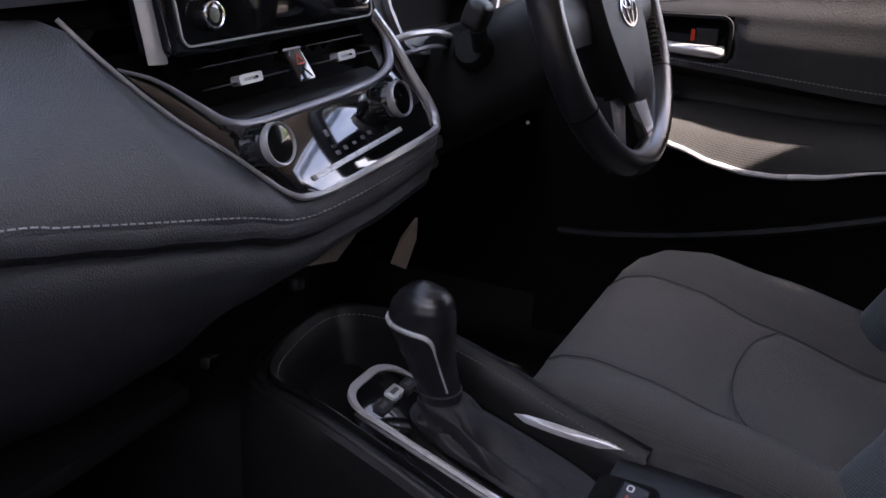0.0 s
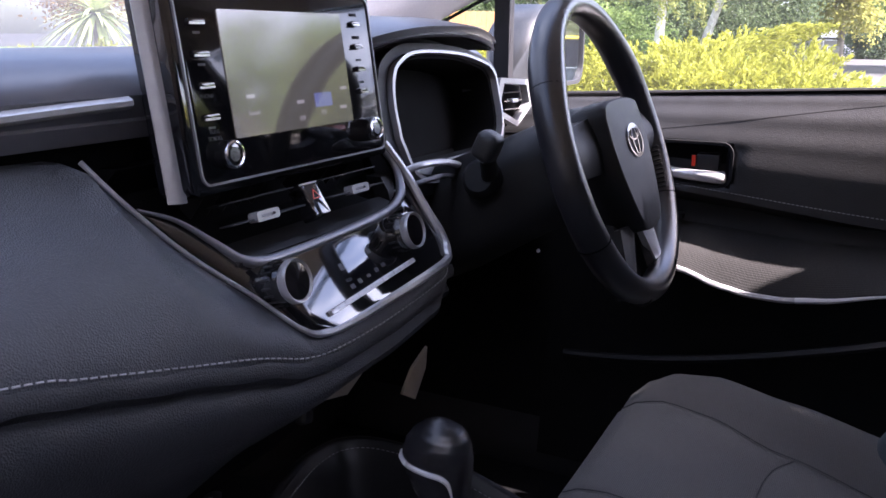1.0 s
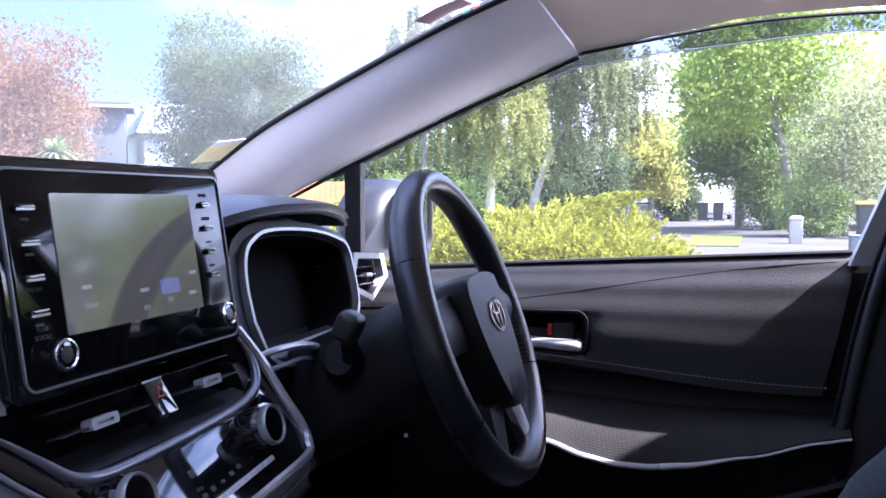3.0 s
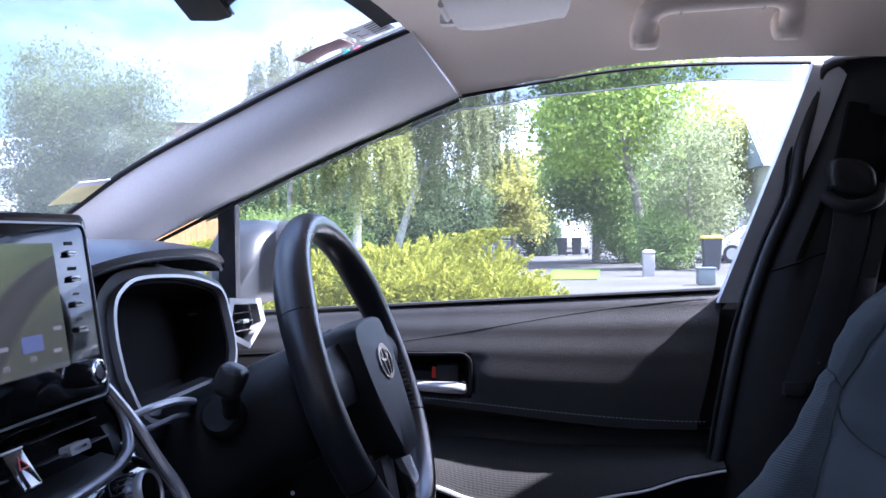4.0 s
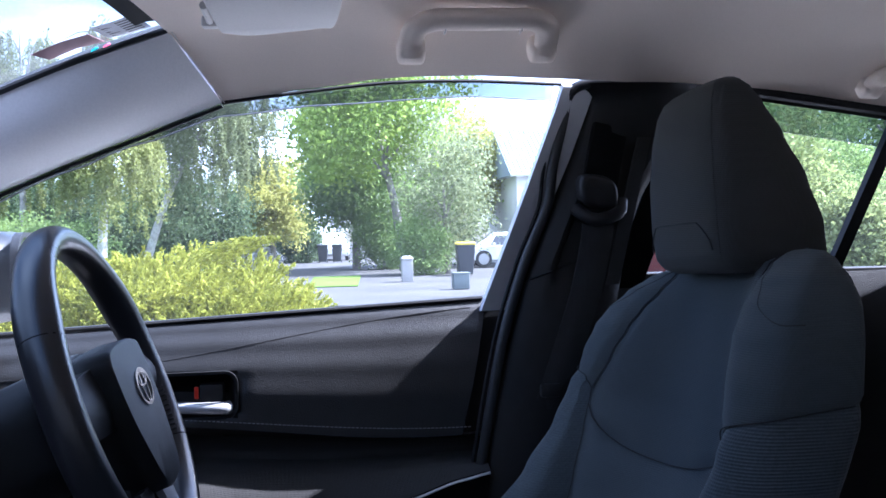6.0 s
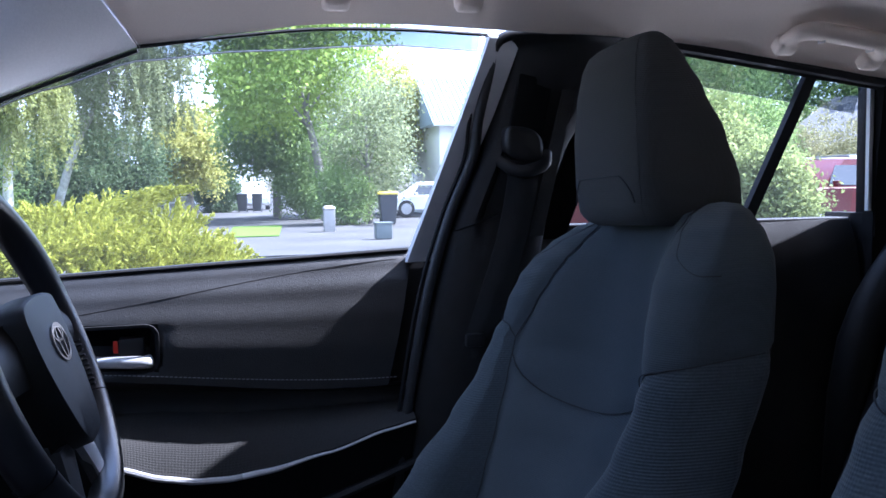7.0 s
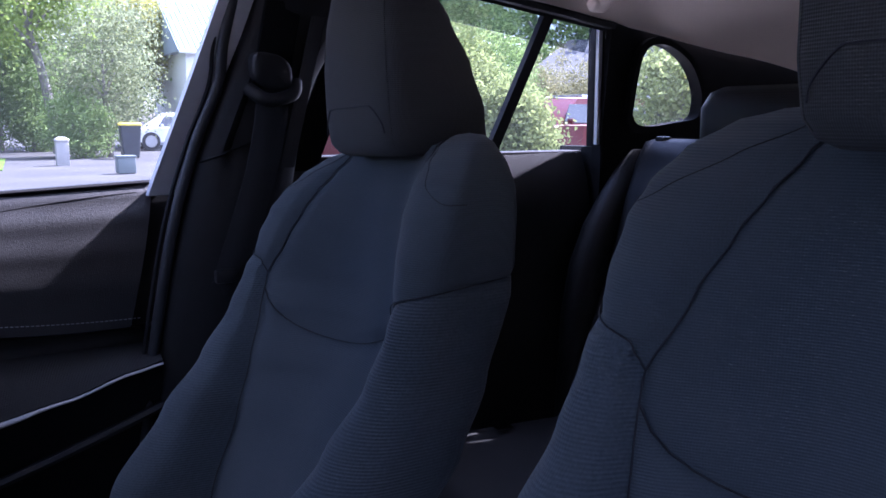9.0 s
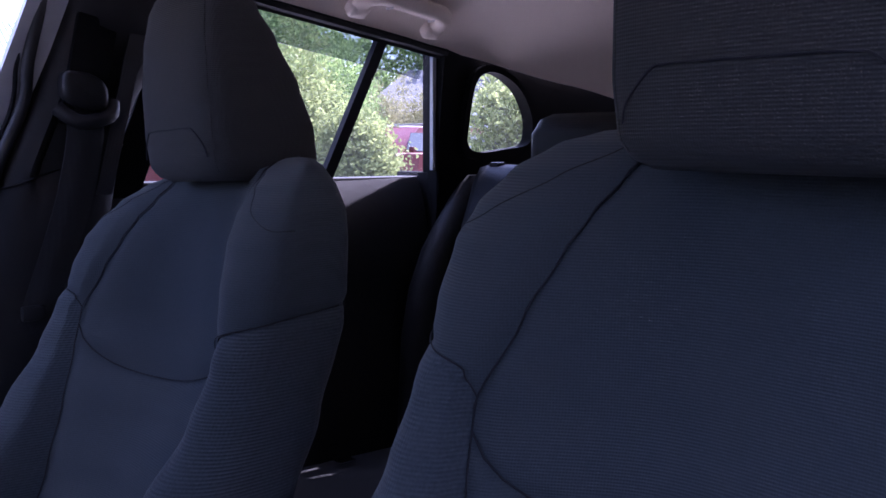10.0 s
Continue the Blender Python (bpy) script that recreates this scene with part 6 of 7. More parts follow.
    part("brake_recess", plate(rounded(0.075, 0.06, 0.012), 0.004, pose(0.006, 0.421, 0.5338)), DARK, ob)
    sw = thing("parking_brake_switch", "black electric parking brake switch with a red mark", "switch", at=pose(0.008, 0.412, 0.542, 8))
    part("key", box(0.034, 0.030, 0.016, None, 0.005, 3), PLASTIC, sw)
    part("red_mark", box(0.006, 0.002, 0.0008, pose(-0.008, 0.004, 0.0083)), REDP, sw)
    part("white_mark", frame_of(rounded(0.010, 0.007, 0.003), rounded(0.007, 0.004, 0.0015), 0.0006, pose(0.006, 0.004, 0.0080)), PRINT, sw)
    # low switches on the passenger side below the dash
    for x, y, z in ((-0.03, 0.88, 0.585), (0.03, 0.80, 0.672)):
        part("hook", box(0.03, 0.012, 0.014, pose(x, y, z, 0, 20, 20), 0.004), PLASTIC, ob)
    # two tan plates drawn for the pale patches under the dash
    tan = mat("tan_patch_colour", (0.17, 0.14, 0.105), 0.6)
    up = Matrix.Translation((0, 0.745, 0)) @ Matrix.Rotation(radians(90), 4, "X")
    for outline in ([(-0.025, 0.724), (0.011, 0.741), (0.079, 0.742), (0.060, 0.728), (0.024, 0.712)], [(0.136, 0.668), (0.160, 0.692), (0.196, 0.706), (0.192, 0.680), (0.166, 0.650)]):
        part("tan_patch", plate(outline, 0.004, up, 0.0015), tan, ob, "small tan plate for a pale patch under the dash")
    part("tunnel", box(0.20, 0.60, 0.22, pose(0.0, 1.02, 0.43, -6), 0.05, 3), CARPET, ob)
    part("stack_cover", sheet([[(x, y, z) for y, z in ((0.76, 0.76), (0.80, 0.70), (0.84, 0.64), (0.90, 0.58))] for x in (-0.10, -0.05, 0.0, 0.05, 0.10)], 0.03, (0, 1, 0)), DARK, ob)
    return ob


build_console()


def build_selector():
    """A tall domed knob with a nose to the front, on a neck that narrows into a creased gaiter."""
    ob = thing("gear_selector", "black leather gear selector with silver inlay and folded gaiter", "gear lever")
    # height, centre x and y, half width, half length, push of the nose
    prof = [(0.585, 0.001, 0.604, 0.0195, 0.0205), (0.610, 0.000, 0.608, 0.0200, 0.0215), (0.640, -0.002, 0.616, 0.0220, 0.0245), (0.660, -0.003, 0.622, 0.0250, 0.0290),
            (0.675, -0.003, 0.625, 0.0278, 0.0335), (0.688, -0.003, 0.625, 0.0282, 0.0340), (0.700, -0.003, 0.624, 0.0265, 0.0318), (0.709, -0.003, 0.622, 0.0228, 0.0275), (0.716, -0.003, 0.620, 0.0172, 0.0210), (0.7205, -0.003, 0.619, 0.0105, 0.0130), (0.7225, -0.003, 0.618, 0.004, 0.005)]
    rings = []
    for j in range(46):
        z = lerp(0.585, 0.7225, 1 - (1 - j / 45) ** 1.7)
        x, y, a, b = table(z, prof)
        rings.append([(x + a * math.copysign(abs(math.cos(t)) ** 0.95, math.cos(t)), y + b * math.copysign(abs(math.sin(t)) ** 0.95, math.sin(t)), z + 0.16 * (z - 0.60) * math.sin(t) * 0.12) for t in (2 * math.pi * k / 40 for k in range(40))])
    knob = part("knob", loft(rings), KNOB, ob, "smooth black leather knob")
    def skin(t, z, off=0.0006):
        x, y, a, b = table(z, prof)
        ct, st = math.cos(t), math.sin(t)
        return (x + (a + off) * math.copysign(abs(ct) ** 0.95, ct), y + (b + off) * math.copysign(abs(st) ** 0.95, st), z + 0.16 * (z - 0.60) * st * 0.12)
    inlay = spline([skin(radians(a), z) for a, z in ((100, 0.684), (125, 0.684), (155, 0.683), (185, 0.682), (206, 0.680), (219, 0.673), (224, 0.660), (227, 0.640), (230, 0.618))], 44)
    part("silver_inlay", tube(inlay, [0.0026 - 0.0016 * ease(k, 22, 34) for k in range(44)], 8), SILVER, knob, "fine silver inlay line")
    part("collar", tube([skin(2 * math.pi * k / 32, 0.612, 0.0) for k in range(33)], 0.0012, 6), GAITER, knob)
    rings = []
    for j in range(40):
        u = j / 39
        cx, cy = lerp(0.022, 0.001, u ** 0.8), lerp(0.540, 0.606, u ** 0.70)
        cz = lerp(0.538, 0.602, u ** 1.1)
        w, l = lerp(0.045, 0.0205, u ** 0.55), lerp(0.106, 0.022, u ** 0.5)
        mid = math.sin(math.pi * u) ** 0.8
        ring = []
        for k in range(72):
            t = 2 * math.pi * k / 72
            ct, st = math.cos(t), math.sin(t)
            crease = abs(math.sin(2.5 * t + 2.2 * u + 0.6)) ** 0.55
            fold = (0.0085 * (crease - 0.62) + 0.004 * math.sin(5 * t - 8 * u)) * mid
            ex, ey = math.copysign(abs(ct) ** 0.62, ct), math.copysign(abs(st) ** 0.62, st)
            sag = -0.012 * mid * max(0, -st) * (1 - 0.5 * crease)
            ring.append((cx + (w + fold) * ex, cy + (l + fold) * ey, cz + 0.34 * (1 - u) * l * ey + sag + 0.004 * math.sin(4 * t + 9 * u) * mid))
        rings.append(ring)
    ga = part("gaiter", loft(rings), GAITER, ob, "creased black leather gaiter")
    seam = [Vector(r[55]) + Vector((-0.0005, -0.0005, 0.0008)) for r in rings[2:-2]]
    part("gaiter_stitching", stitches(seam, 0.0048, 0.0032, (-0.5, -0.6, 0.6)), SEAMS, ga)
    return ob


build_selector()

# ---- outdoors ----
GRASS = mat("lawn_grass", (0.075, 0.13, 0.022), 0.9, second=(0.12, 0.19, 0.04), spec=0.03, scale=12, stain=0.6, bump=1.0, bump_scale=60)
ASPH = mat("old_asphalt", (0.045, 0.045, 0.047), 0.9, second=(0.075, 0.075, 0.075), spec=0.04, scale=60, stain=0.4, bump=0.6, bump_scale=120)
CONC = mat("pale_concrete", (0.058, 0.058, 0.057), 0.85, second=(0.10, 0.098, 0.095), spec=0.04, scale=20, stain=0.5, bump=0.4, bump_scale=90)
BARK = mat("grey_bark", (0.16, 0.14, 0.12), 0.9, second=(0.28, 0.26, 0.23), scale=14, stain=3, bump=1.0, bump_scale=30)
BIRCH = mat("birch_bark", (0.22, 0.20, 0.18), 0.85, second=(0.50, 0.48, 0.45), scale=9, stain=2.5, bump=0.8, bump_scale=25)
# brightened well above CONC so the unseen drive bounces light onto the headliner
DRIVE = mat("bounce_concrete", (0.34, 0.33, 0.31), 0.85, second=(0.46, 0.45, 0.42), spec=0.1, scale=20, stain=0.5, bump=0.4, bump_scale=90)
STONE = mat("rough_stone", (0.26, 0.25, 0.23), 0.9, second=(0.36, 0.35, 0.32), scale=15, stain=3, bump=1.0, bump_scale=40, per=0.2)


def leaf_mat(name, dark, light, trans=0.55):
    m = mat(name, dark, 0.6, second=light, scale=3.0, stain=0.5, per=0.24, spec=0.08)
    n, l = m.node_tree.nodes, m.node_tree.links
    b = n["Principled BSDF"]
    tr, mx = n.new("ShaderNodeBsdfTranslucent"), n.new("ShaderNodeMixShader")
    col = [k for k in n if k.type == "MIX_RGB"][0]
    l.new(col.outputs["Color"], tr.inputs["Color"])
    mx.inputs["Fac"].default_value = trans
    l.new(b.outputs[0], mx.inputs[1])
    l.new(tr.outputs[0], mx.inputs[2])
    l.new(mx.outputs[0], n["Material Output"].inputs["Surface"])
    return m


L_GREEN = leaf_mat("fresh_green_leaves", (0.20, 0.29, 0.055), (0.45, 0.56, 0.13))
L_DARK = leaf_mat("dark_green_leaves", (0.05, 0.08, 0.045), (0.14, 0.19, 0.09), 0.45)
L_BIRCH = leaf_mat("birch_leaves", (0.14, 0.16, 0.05), (0.32, 0.34, 0.12))
L_OLIVE = leaf_mat("silvery_leaves", (0.15, 0.18, 0.085), (0.33, 0.37, 0.20))
L_YEL = leaf_mat("yellow_green_leaves", (0.27, 0.28, 0.07), (0.56, 0.54, 0.17))
L_MID = leaf_mat("mid_green_leaves", (0.125, 0.195, 0.065), (0.31, 0.41, 0.14))
L_RED = leaf_mat("rusty_red_leaves", (0.30, 0.155, 0.075), (0.53, 0.33, 0.165))
L_JUN = leaf_mat("golden_juniper", (0.13, 0.15, 0.02), (0.46, 0.46, 0.065), 0.3)
L_BIRCHG = leaf_mat("grey_birch_leaves", (0.14, 0.165, 0.08), (0.31, 0.34, 0.17))
L_BUSH = leaf_mat("glossy_bush_leaves", (0.15, 0.19, 0.06), (0.38, 0.43, 0.17), 0.45)
L_DRY = leaf_mat("dry_olive_leaves", (0.17, 0.17, 0.08), (0.38, 0.36, 0.19), 0.4)
L_SPIKE = leaf_mat("cabbage_tree_blades", (0.27, 0.324, 0.121), (0.562, 0.6, 0.3), 0.3)

rng = np.random.default_rng(5)


def leaves(centres, sizes, slim=0.5, droop=0.0, along=None):
    """Many small leaf quads, one at each centre."""
    n = len(centres)
    a = rng.normal(size=(n, 3))
    a[:, 2] -= droop
    if along is not None:
        a = a * 0.45 + along
    a /= np.linalg.norm(a, axis=1, keepdims=True) + 1e-9
    b = np.cross(a, rng.normal(size=(n, 3)))
    b /= np.linalg.norm(b, axis=1, keepdims=True) + 1e-9
    s = np.asarray(sizes)[:, None]
    v = np.stack([centres - a * s, centres + b * s * slim - a * s * 0.1, centres + a * s, centres - b * s * slim - a * s * 0.1], 1).reshape(-1, 3)
    f = np.arange(n * 4).reshape(-1, 4)
    me = bpy.data.meshes.new("leaves")
    me.from_pydata(v.tolist(), [], f.tolist())
    return me


def clumps(centre, radii, n_clumps, per, clump_r, low=-0.6):
    """Leaf centres: clumps scattered through a lumpy crown, thicker near its skin."""
    out = []
    k = 0
    while k < n_clumps:
        d = rng.normal(size=3)
        d /= np.linalg.norm(d)
        if d[2] < low:
            continue
        bump = 1 + 0.5 * noise.noise(Vector(d * 2.1) + Vector(centre) * 0.37)
        r = (0.35 + 0.65 * rng.random() ** 0.45) * bump
        c = np.array(centre) + d * r * np.array(radii)
        m = int(per * (0.6 + 0.8 * rng.random()))
        out.append(c + rng.normal(size=(m, 3)) * clump_r * np.array([1, 1, 0.75]))
        k += 1
    return np.concatenate(out)


def leafy(name, me, material, parent):
    me.name = name
    me.materials.append(material)
    ob = new(name, me)
    ob.parent = parent
    return ob


def build_tree(name, label, x, y, height, radii, trunk_r, leaf, bark, n_clumps=160, per=70, size=0.09, crown_z=None, lean=(0, 0), low=-0.6, clump_r=0.35, slim=0.5, base=0.0, category="tree", group=""):
    ob = thing(name, label, category, group, at=pose(x, y, base))
    cz = crown_z if crown_z is not None else height - radii[2]
    pts = spline([(0, 0, -0.1), (lean[0] * 0.3, lean[1] * 0.3, cz * 0.4), (lean[0] * 0.8, lean[1] * 0.8, cz * 0.8), (lean[0], lean[1], cz + radii[2] * 0.5)], 14)
    trunk = tube(pts, [trunk_r * (1.25 - 0.95 * k / 13) for k in range(14)], 9)
    limbs = []
    for k in range(9):
        a = 2.4 * k + rng.random()
        i = 6 + k % 6
        p = pts[i]
        e = Vector((math.cos(a) * radii[0] * 0.65, math.sin(a) * radii[1] * 0.65, radii[2] * (0.15 + 0.4 * rng.random())))
        limbs.append(tube(spline([p, p + e * 0.5 + Vector((0, 0, 0.1 * height * 0.3)), p + e], 7), [trunk_r * 0.42 * (1 - 0.8 * j / 6) for j in range(7)], 6))
    part("trunk", join(trunk, *limbs), bark, ob)
    c = clumps((lean[0], lean[1], cz), radii, n_clumps, int(per * 1.6), clump_r, low)
    leafy("crown", leaves(c, 0.76 * size * (0.6 + 0.8 * rng.random(len(c))), slim), leaf, ob)
    return ob


def weeping(name, label, x, y, height, spread, leaf, strands=420, base=0.0, foot=0.0):
    """A birch with hanging twigs."""
    ob = thing(name, label, "tree", "birches", at=pose(x, y, base))
    pts = spline([(0, foot, -0.1), (0.05, foot * 0.55 + 0.1, height * 0.3), (0.1, 0.05, height * 0.6), (0.1, 0.1, height)], 14)
    bodies = [tube(pts, [0.14 * (1.15 - 1.02 * k / 13) for k in range(14)], 9)]
    cen = []
    sprays = strands // 11
    for k in range(sprays):
        # each spray hangs from the end of a branch, within a dome that narrows to the tip
        a, h = 2.4 * k + rng.random(), 0.46 + 0.52 * rng.random()
        reach = spread * (1.06 - 0.75 * max(0, (h - 0.58) / 0.42) ** 1.6) * (0.25 + 0.75 * rng.random() ** 0.6)
        bx, by, bz = math.cos(a) * reach, math.sin(a) * reach, h * height
        L0 = height * (0.10 + 0.24 * rng.random())
        for q in range(11):
            dx, dy = rng.normal(size=2) * 0.13 * spread
            L = L0 * (0.45 + 0.7 * rng.random())
            m = int(40 + 90 * L / height / 0.25)
            t = rng.random(m)
            z = bz + 0.12 * rng.normal() * spread - 0.4 * (dx * dx + dy * dy)
            cen.append(np.stack([bx + dx * (0.6 + 0.5 * t) + rng.normal(size=m) * 0.05, by + dy * (0.6 + 0.5 * t) + rng.normal(size=m) * 0.05, z - L * t], 1))
        if k % 3 == 0:
            p = Vector(pts[5 + (k // 3) % 8])
            e = Vector((bx, by, max(bz, p.z + 0.2)))
            bodies.append(tube(spline([p, p.lerp(e, 0.5) + Vector((0, 0, 0.35)), e], 7), [0.05 * (1 - 0.8 * j / 6) for j in range(7)], 6))
    part("trunk", join(*bodies), BIRCH, ob)
    c = np.concatenate(cen)
    leafy("crown", leaves(c, 0.050 * (0.6 + 0.8 * rng.random(len(c))), 0.45, 1.0), leaf, ob)
    return ob


def build_ground():
    def flat(name, pts, z, m, label, cat):
        bm = bmesh.new()
        f = bm.faces.new([bm.verts.new((x, y, z)) for x, y in pts])
        ext = bmesh.ops.extrude_face_region(bm, geom=[f])
        bmesh.ops.translate(bm, vec=(0, 0, -0.3), verts=[v for v in ext["geom"] if isinstance(v, bmesh.types.BMVert)])
        return tagged(link(name, bm, m, smooth=False), label, cat, kind="structure")
    flat("ground", [(-900, -900), (900, -900), (900, 900), (-900, 900)], -0.06, ASPH, "worn grey ground running to the horizon", "ground")
    flat("driveway", [(-8, -40), (6.8, -40), (6.8, 40), (-8, 40)], 0.0, DRIVE, "pale concrete driveway, out of view, brightened to bounce light into the cabin", "driveway")
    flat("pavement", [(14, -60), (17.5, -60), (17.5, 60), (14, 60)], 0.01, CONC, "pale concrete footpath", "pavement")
    flat("road", [(6.9, -60), (13.9, -60), (13.9, 60), (6.9, 60)], -0.02, ASPH, "grey asphalt road", "road")
    flat("lawn", [(20.5, -0.88), (27.0, -1.38), (26.7, 0.15), (20.5, 0.35)], 0.02, GRASS, "bright green mown verge", "lawn")
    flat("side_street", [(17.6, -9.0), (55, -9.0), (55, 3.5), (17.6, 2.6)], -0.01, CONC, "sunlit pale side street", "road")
    flat("garden_bed", [(2.6, 0.2), (6.6, 0.2), (6.6, 9.5), (2.6, 9.5)], 0.03, mat("bark_mulch", (0.07, 0.05, 0.035), 0.95, var=0.5, bump=1.0, bump_scale=40), "dark mulched garden bed", "ground")
    flat("far_lawn", [(18, 3.6), (70, 4.2), (70, 60), (18, 60)], 0.01, GRASS, "shaded garden lawn", "lawn")


build_ground()


def build_juniper(x, y, r, h, tip, label):
    """A spreading golden juniper: rounded lumps, each a thick coat of feathery sprays."""
    ob = thing("juniper_bush", label, "bush", "junipers", at=pose(x, y, 0))
    stems, cen, way = [], [], []
    for k in range(int(34 * r)):
        a, q = 2.4 * k, math.sqrt((k + 0.5) / (34 * r))
        R = 0.19 + 0.13 * rng.random()
        top = h * (1.0 - 0.30 * q ** 4) * (0.80 + 0.24 * rng.random()) - R
        lump = np.array([math.cos(a) * r * q, math.sin(a) * r * q, top])
        stems.append(tube(spline([(0.1 * math.cos(a), 0.1 * math.sin(a), 0.02), tuple(lump * 0.6), tuple(lump)], 5), [0.022 * (1 - 0.7 * j / 4) for j in range(5)], 5))
        for level in (0, 1):
            if level and q < 0.6:
                continue
            c0 = lump - np.array([0, 0, 0.34 * level])
            for i in range(62):
                d = rng.normal(size=3)
                d[2] = abs(d[2]) * 0.9 - 0.15
                d /= np.linalg.norm(d)
                lean = d + np.array([math.cos(a) * 0.35, math.sin(a) * 0.35, 0.45])
                lean /= np.linalg.norm(lean)
                m = int(46 * (0.7 + 0.6 * rng.random()))
                t = rng.random(m)
                L = 0.07 + 0.06 * rng.random()
                way.append(np.tile(lean, (m, 1)))
                cen.append(c0 + d * R * 0.85 + lean * (L * t)[:, None] + rng.normal(size=(m, 3)) * (0.018 * (1.15 - t))[:, None])
    if tip:
        for i in range(5):
            m = 420
            t = rng.random(m)
            c0 = np.array([0.1 * i - 0.2, -0.05 * i - 0.15 * r, h * 0.94])
            way.append(np.tile(np.array([0.1, -0.9, 0.4]), (m, 1)))
            cen.append(c0 + np.array([0.05, -0.42, 0.17]) * t[:, None] + rng.normal(size=(m, 3)) * (0.036 * (1.1 - t))[:, None])
    c = np.concatenate(cen)
    c[:, 2] = np.maximum(c[:, 2], 0.03)
    part("stems", join(*stems), BARK, ob)
    leafy("foliage", leaves(c, 0.0165 * (0.6 + 0.9 * rng.random(len(c))), 0.30, along=np.concatenate(way)), L_JUN, ob)
    return ob


build_juniper(5.0, 1.32, 0.98, 1.03, True, "golden juniper bush spreading beside the driveway")
build_juniper(4.8, 2.9, 1.1, 1.04, True, "golden juniper bush with dense feathery plumes")
build_juniper(5.0, 4.7, 1.2, 0.96, False, "golden juniper bush half hidden by the door mirror")
build_juniper(4.7, 6.7, 1.2, 0.92, False, "golden juniper bush at the far end of the bed")

weeping("birch", "weeping birch with a pale trunk and hanging yellow-green twigs", 24.2, 5.6, 7.4, 1.55, L_BIRCH, 520, foot=0.45)
weeping("birch", "tall airy weeping birch with a white forked trunk", 28.5, 3.6, 9.0, 2.1, L_BIRCHG, 760, foot=2.2)
weeping("birch", "slender weeping birch behind the hedge", 27.5, 9.0, 8.0, 1.8, L_BIRCH, 380)
build_tree("maple_tree", "broad bright green maple with a bare pale trunk", 31.0, -3.3, 9.6, (2.8, 2.75, 3.3), 0.16, L_GREEN, BARK, 175, 105, 0.105, 6.2, (0, 1.1), -0.80, 0.44, 0.7)
build_tree("shade_tree", "leafy mid-green street tree under the maple", 35.5, -1.75, 5.2, (1.8, 2.0, 1.75), 0.16, L_MID, BARK, 190, 80, 0.10, 3.4, (0, 0), -0.95, 0.38, 0.6)
build_tree("shade_tree", "mid-green tree behind the silvery shrub", 37.5, -5.4, 4.6, (1.9, 1.9, 2.1), 0.16, L_MID, BARK, 150, 75, 0.10, 2.5, (0, 0), -0.95, 0.38, 0.6)
build_tree("olive_shrub", "tall loose silvery-leaved shrub by the footpath", 27.5, -4.35, 4.9, (1.25, 1.35, 2.3), 0.09, L_OLIVE, BARK, 105, 75, 0.07, 2.5, (0, 0.1), -0.98, 0.36, 0.5)
build_tree("olive_shrub", "low dark-leaved shrub by the stone post", 26.9, -3.4, 1.9, (0.8, 0.9, 0.95), 0.06, L_MID, BARK, 90, 70, 0.06, 0.95, (0, 0), -0.98, 0.2, 0.5)
build_tree("verge_shrub", "dense green shrub between the street trees", 33.5, -2.75, 2.7, (0.9, 0.95, 1.35), 0.06, L_MID, BARK, 130, 75, 0.08, 1.35, (0, 0), -0.98, 0.28, 0.5, category="bush")
build_tree("yellow_tree", "sunlit yellow-green tree at the end of the street", 42.0, 2.0, 5.0, (1.6, 1.9, 2.0), 0.15, L_YEL, BARK, 190, 75, 0.11, 3.2, (0, 0), -0.9, 0.34)
build_tree("yellow_tree", "pale yellow-green tree beside the white house", 38.5, -7.25, 6.9, (1.7, 1.75, 2.4), 0.15, L_YEL, BARK, 170, 75, 0.11, 4.5, (0, 0), -0.95, 0.38)
build_tree("yew_bush", "dark clipped conical bush at the street's end", 48.0, 0.9, 2.6, (1.35, 1.35, 1.4), 0.12, L_DARK, BARK, 170, 90, 0.08, 1.15, (0, 0), -0.95, 0.18)
for x, y, h, r, lab in ((33.5, 9.6, 4.4, 2.6, "dark green screening tree behind the birches"), (36.0, 4.9, 4.0, 2.0, "deep green shrub under the birches"), (34.5, 13.5, 5.0, 3.2, "dark green screening tree by the fence"), (35.0, 6.9, 3.4, 2.2, "low dark garden tree behind the birches"), (30.5, 17.5, 4.5, 2.8, "dark garden tree near the house")):
    build_tree("screen_tree", lab, x, y, h, (r, r, h * 0.46), 0.15, L_DARK, BARK, 190, 85, 0.095, h * 0.5, (0, 0), -0.98, 0.36, group="screening trees")
build_tree("hedge_shrub", "bright clipped green hedge shrub by the fence", 26.2, 8.6, 2.1, (0.9, 2.2, 1.0), 0.08, L_MID, BARK, 140, 80, 0.07, 1.05, (0, 0), -0.98, 0.2, category="hedge")
build_tree("plum_tree", "rusty red-leaved plum tree beyond the dashboard", 20.5, 22.5, 6.8, (3.6, 3.6, 2.8), 0.16, L_RED, BARK, 300, 100, 0.08, 4.0, (0, 0), -0.9, 0.42)
build_tree("plum_tree", "rusty red-leaved plum tree near the white house", 22.4, 21.4, 5.4, (2.1, 2.1, 2.2), 0.14, L_RED, BARK, 220, 100, 0.08, 3.2, (0, 0), -0.9, 0.40)
build_tree("garden_tree", "loose grey-green tree in front of the houses", 27.4, 16.2, 7.6, (2.6, 2.6, 3.0), 0.15, L_OLIVE, BARK, 300, 90, 0.08, 4.4, (0, 0), -0.95, 0.42)
build_tree("garden_tree", "tall thin grey-green tree behind the roofs", 37.0, 24.0, 10.5, (1.6, 1.6, 2.6), 0.15, L_OLIVE, BARK, 60, 45, 0.12, 8.0, (0, 0), -0.9, 0.35)
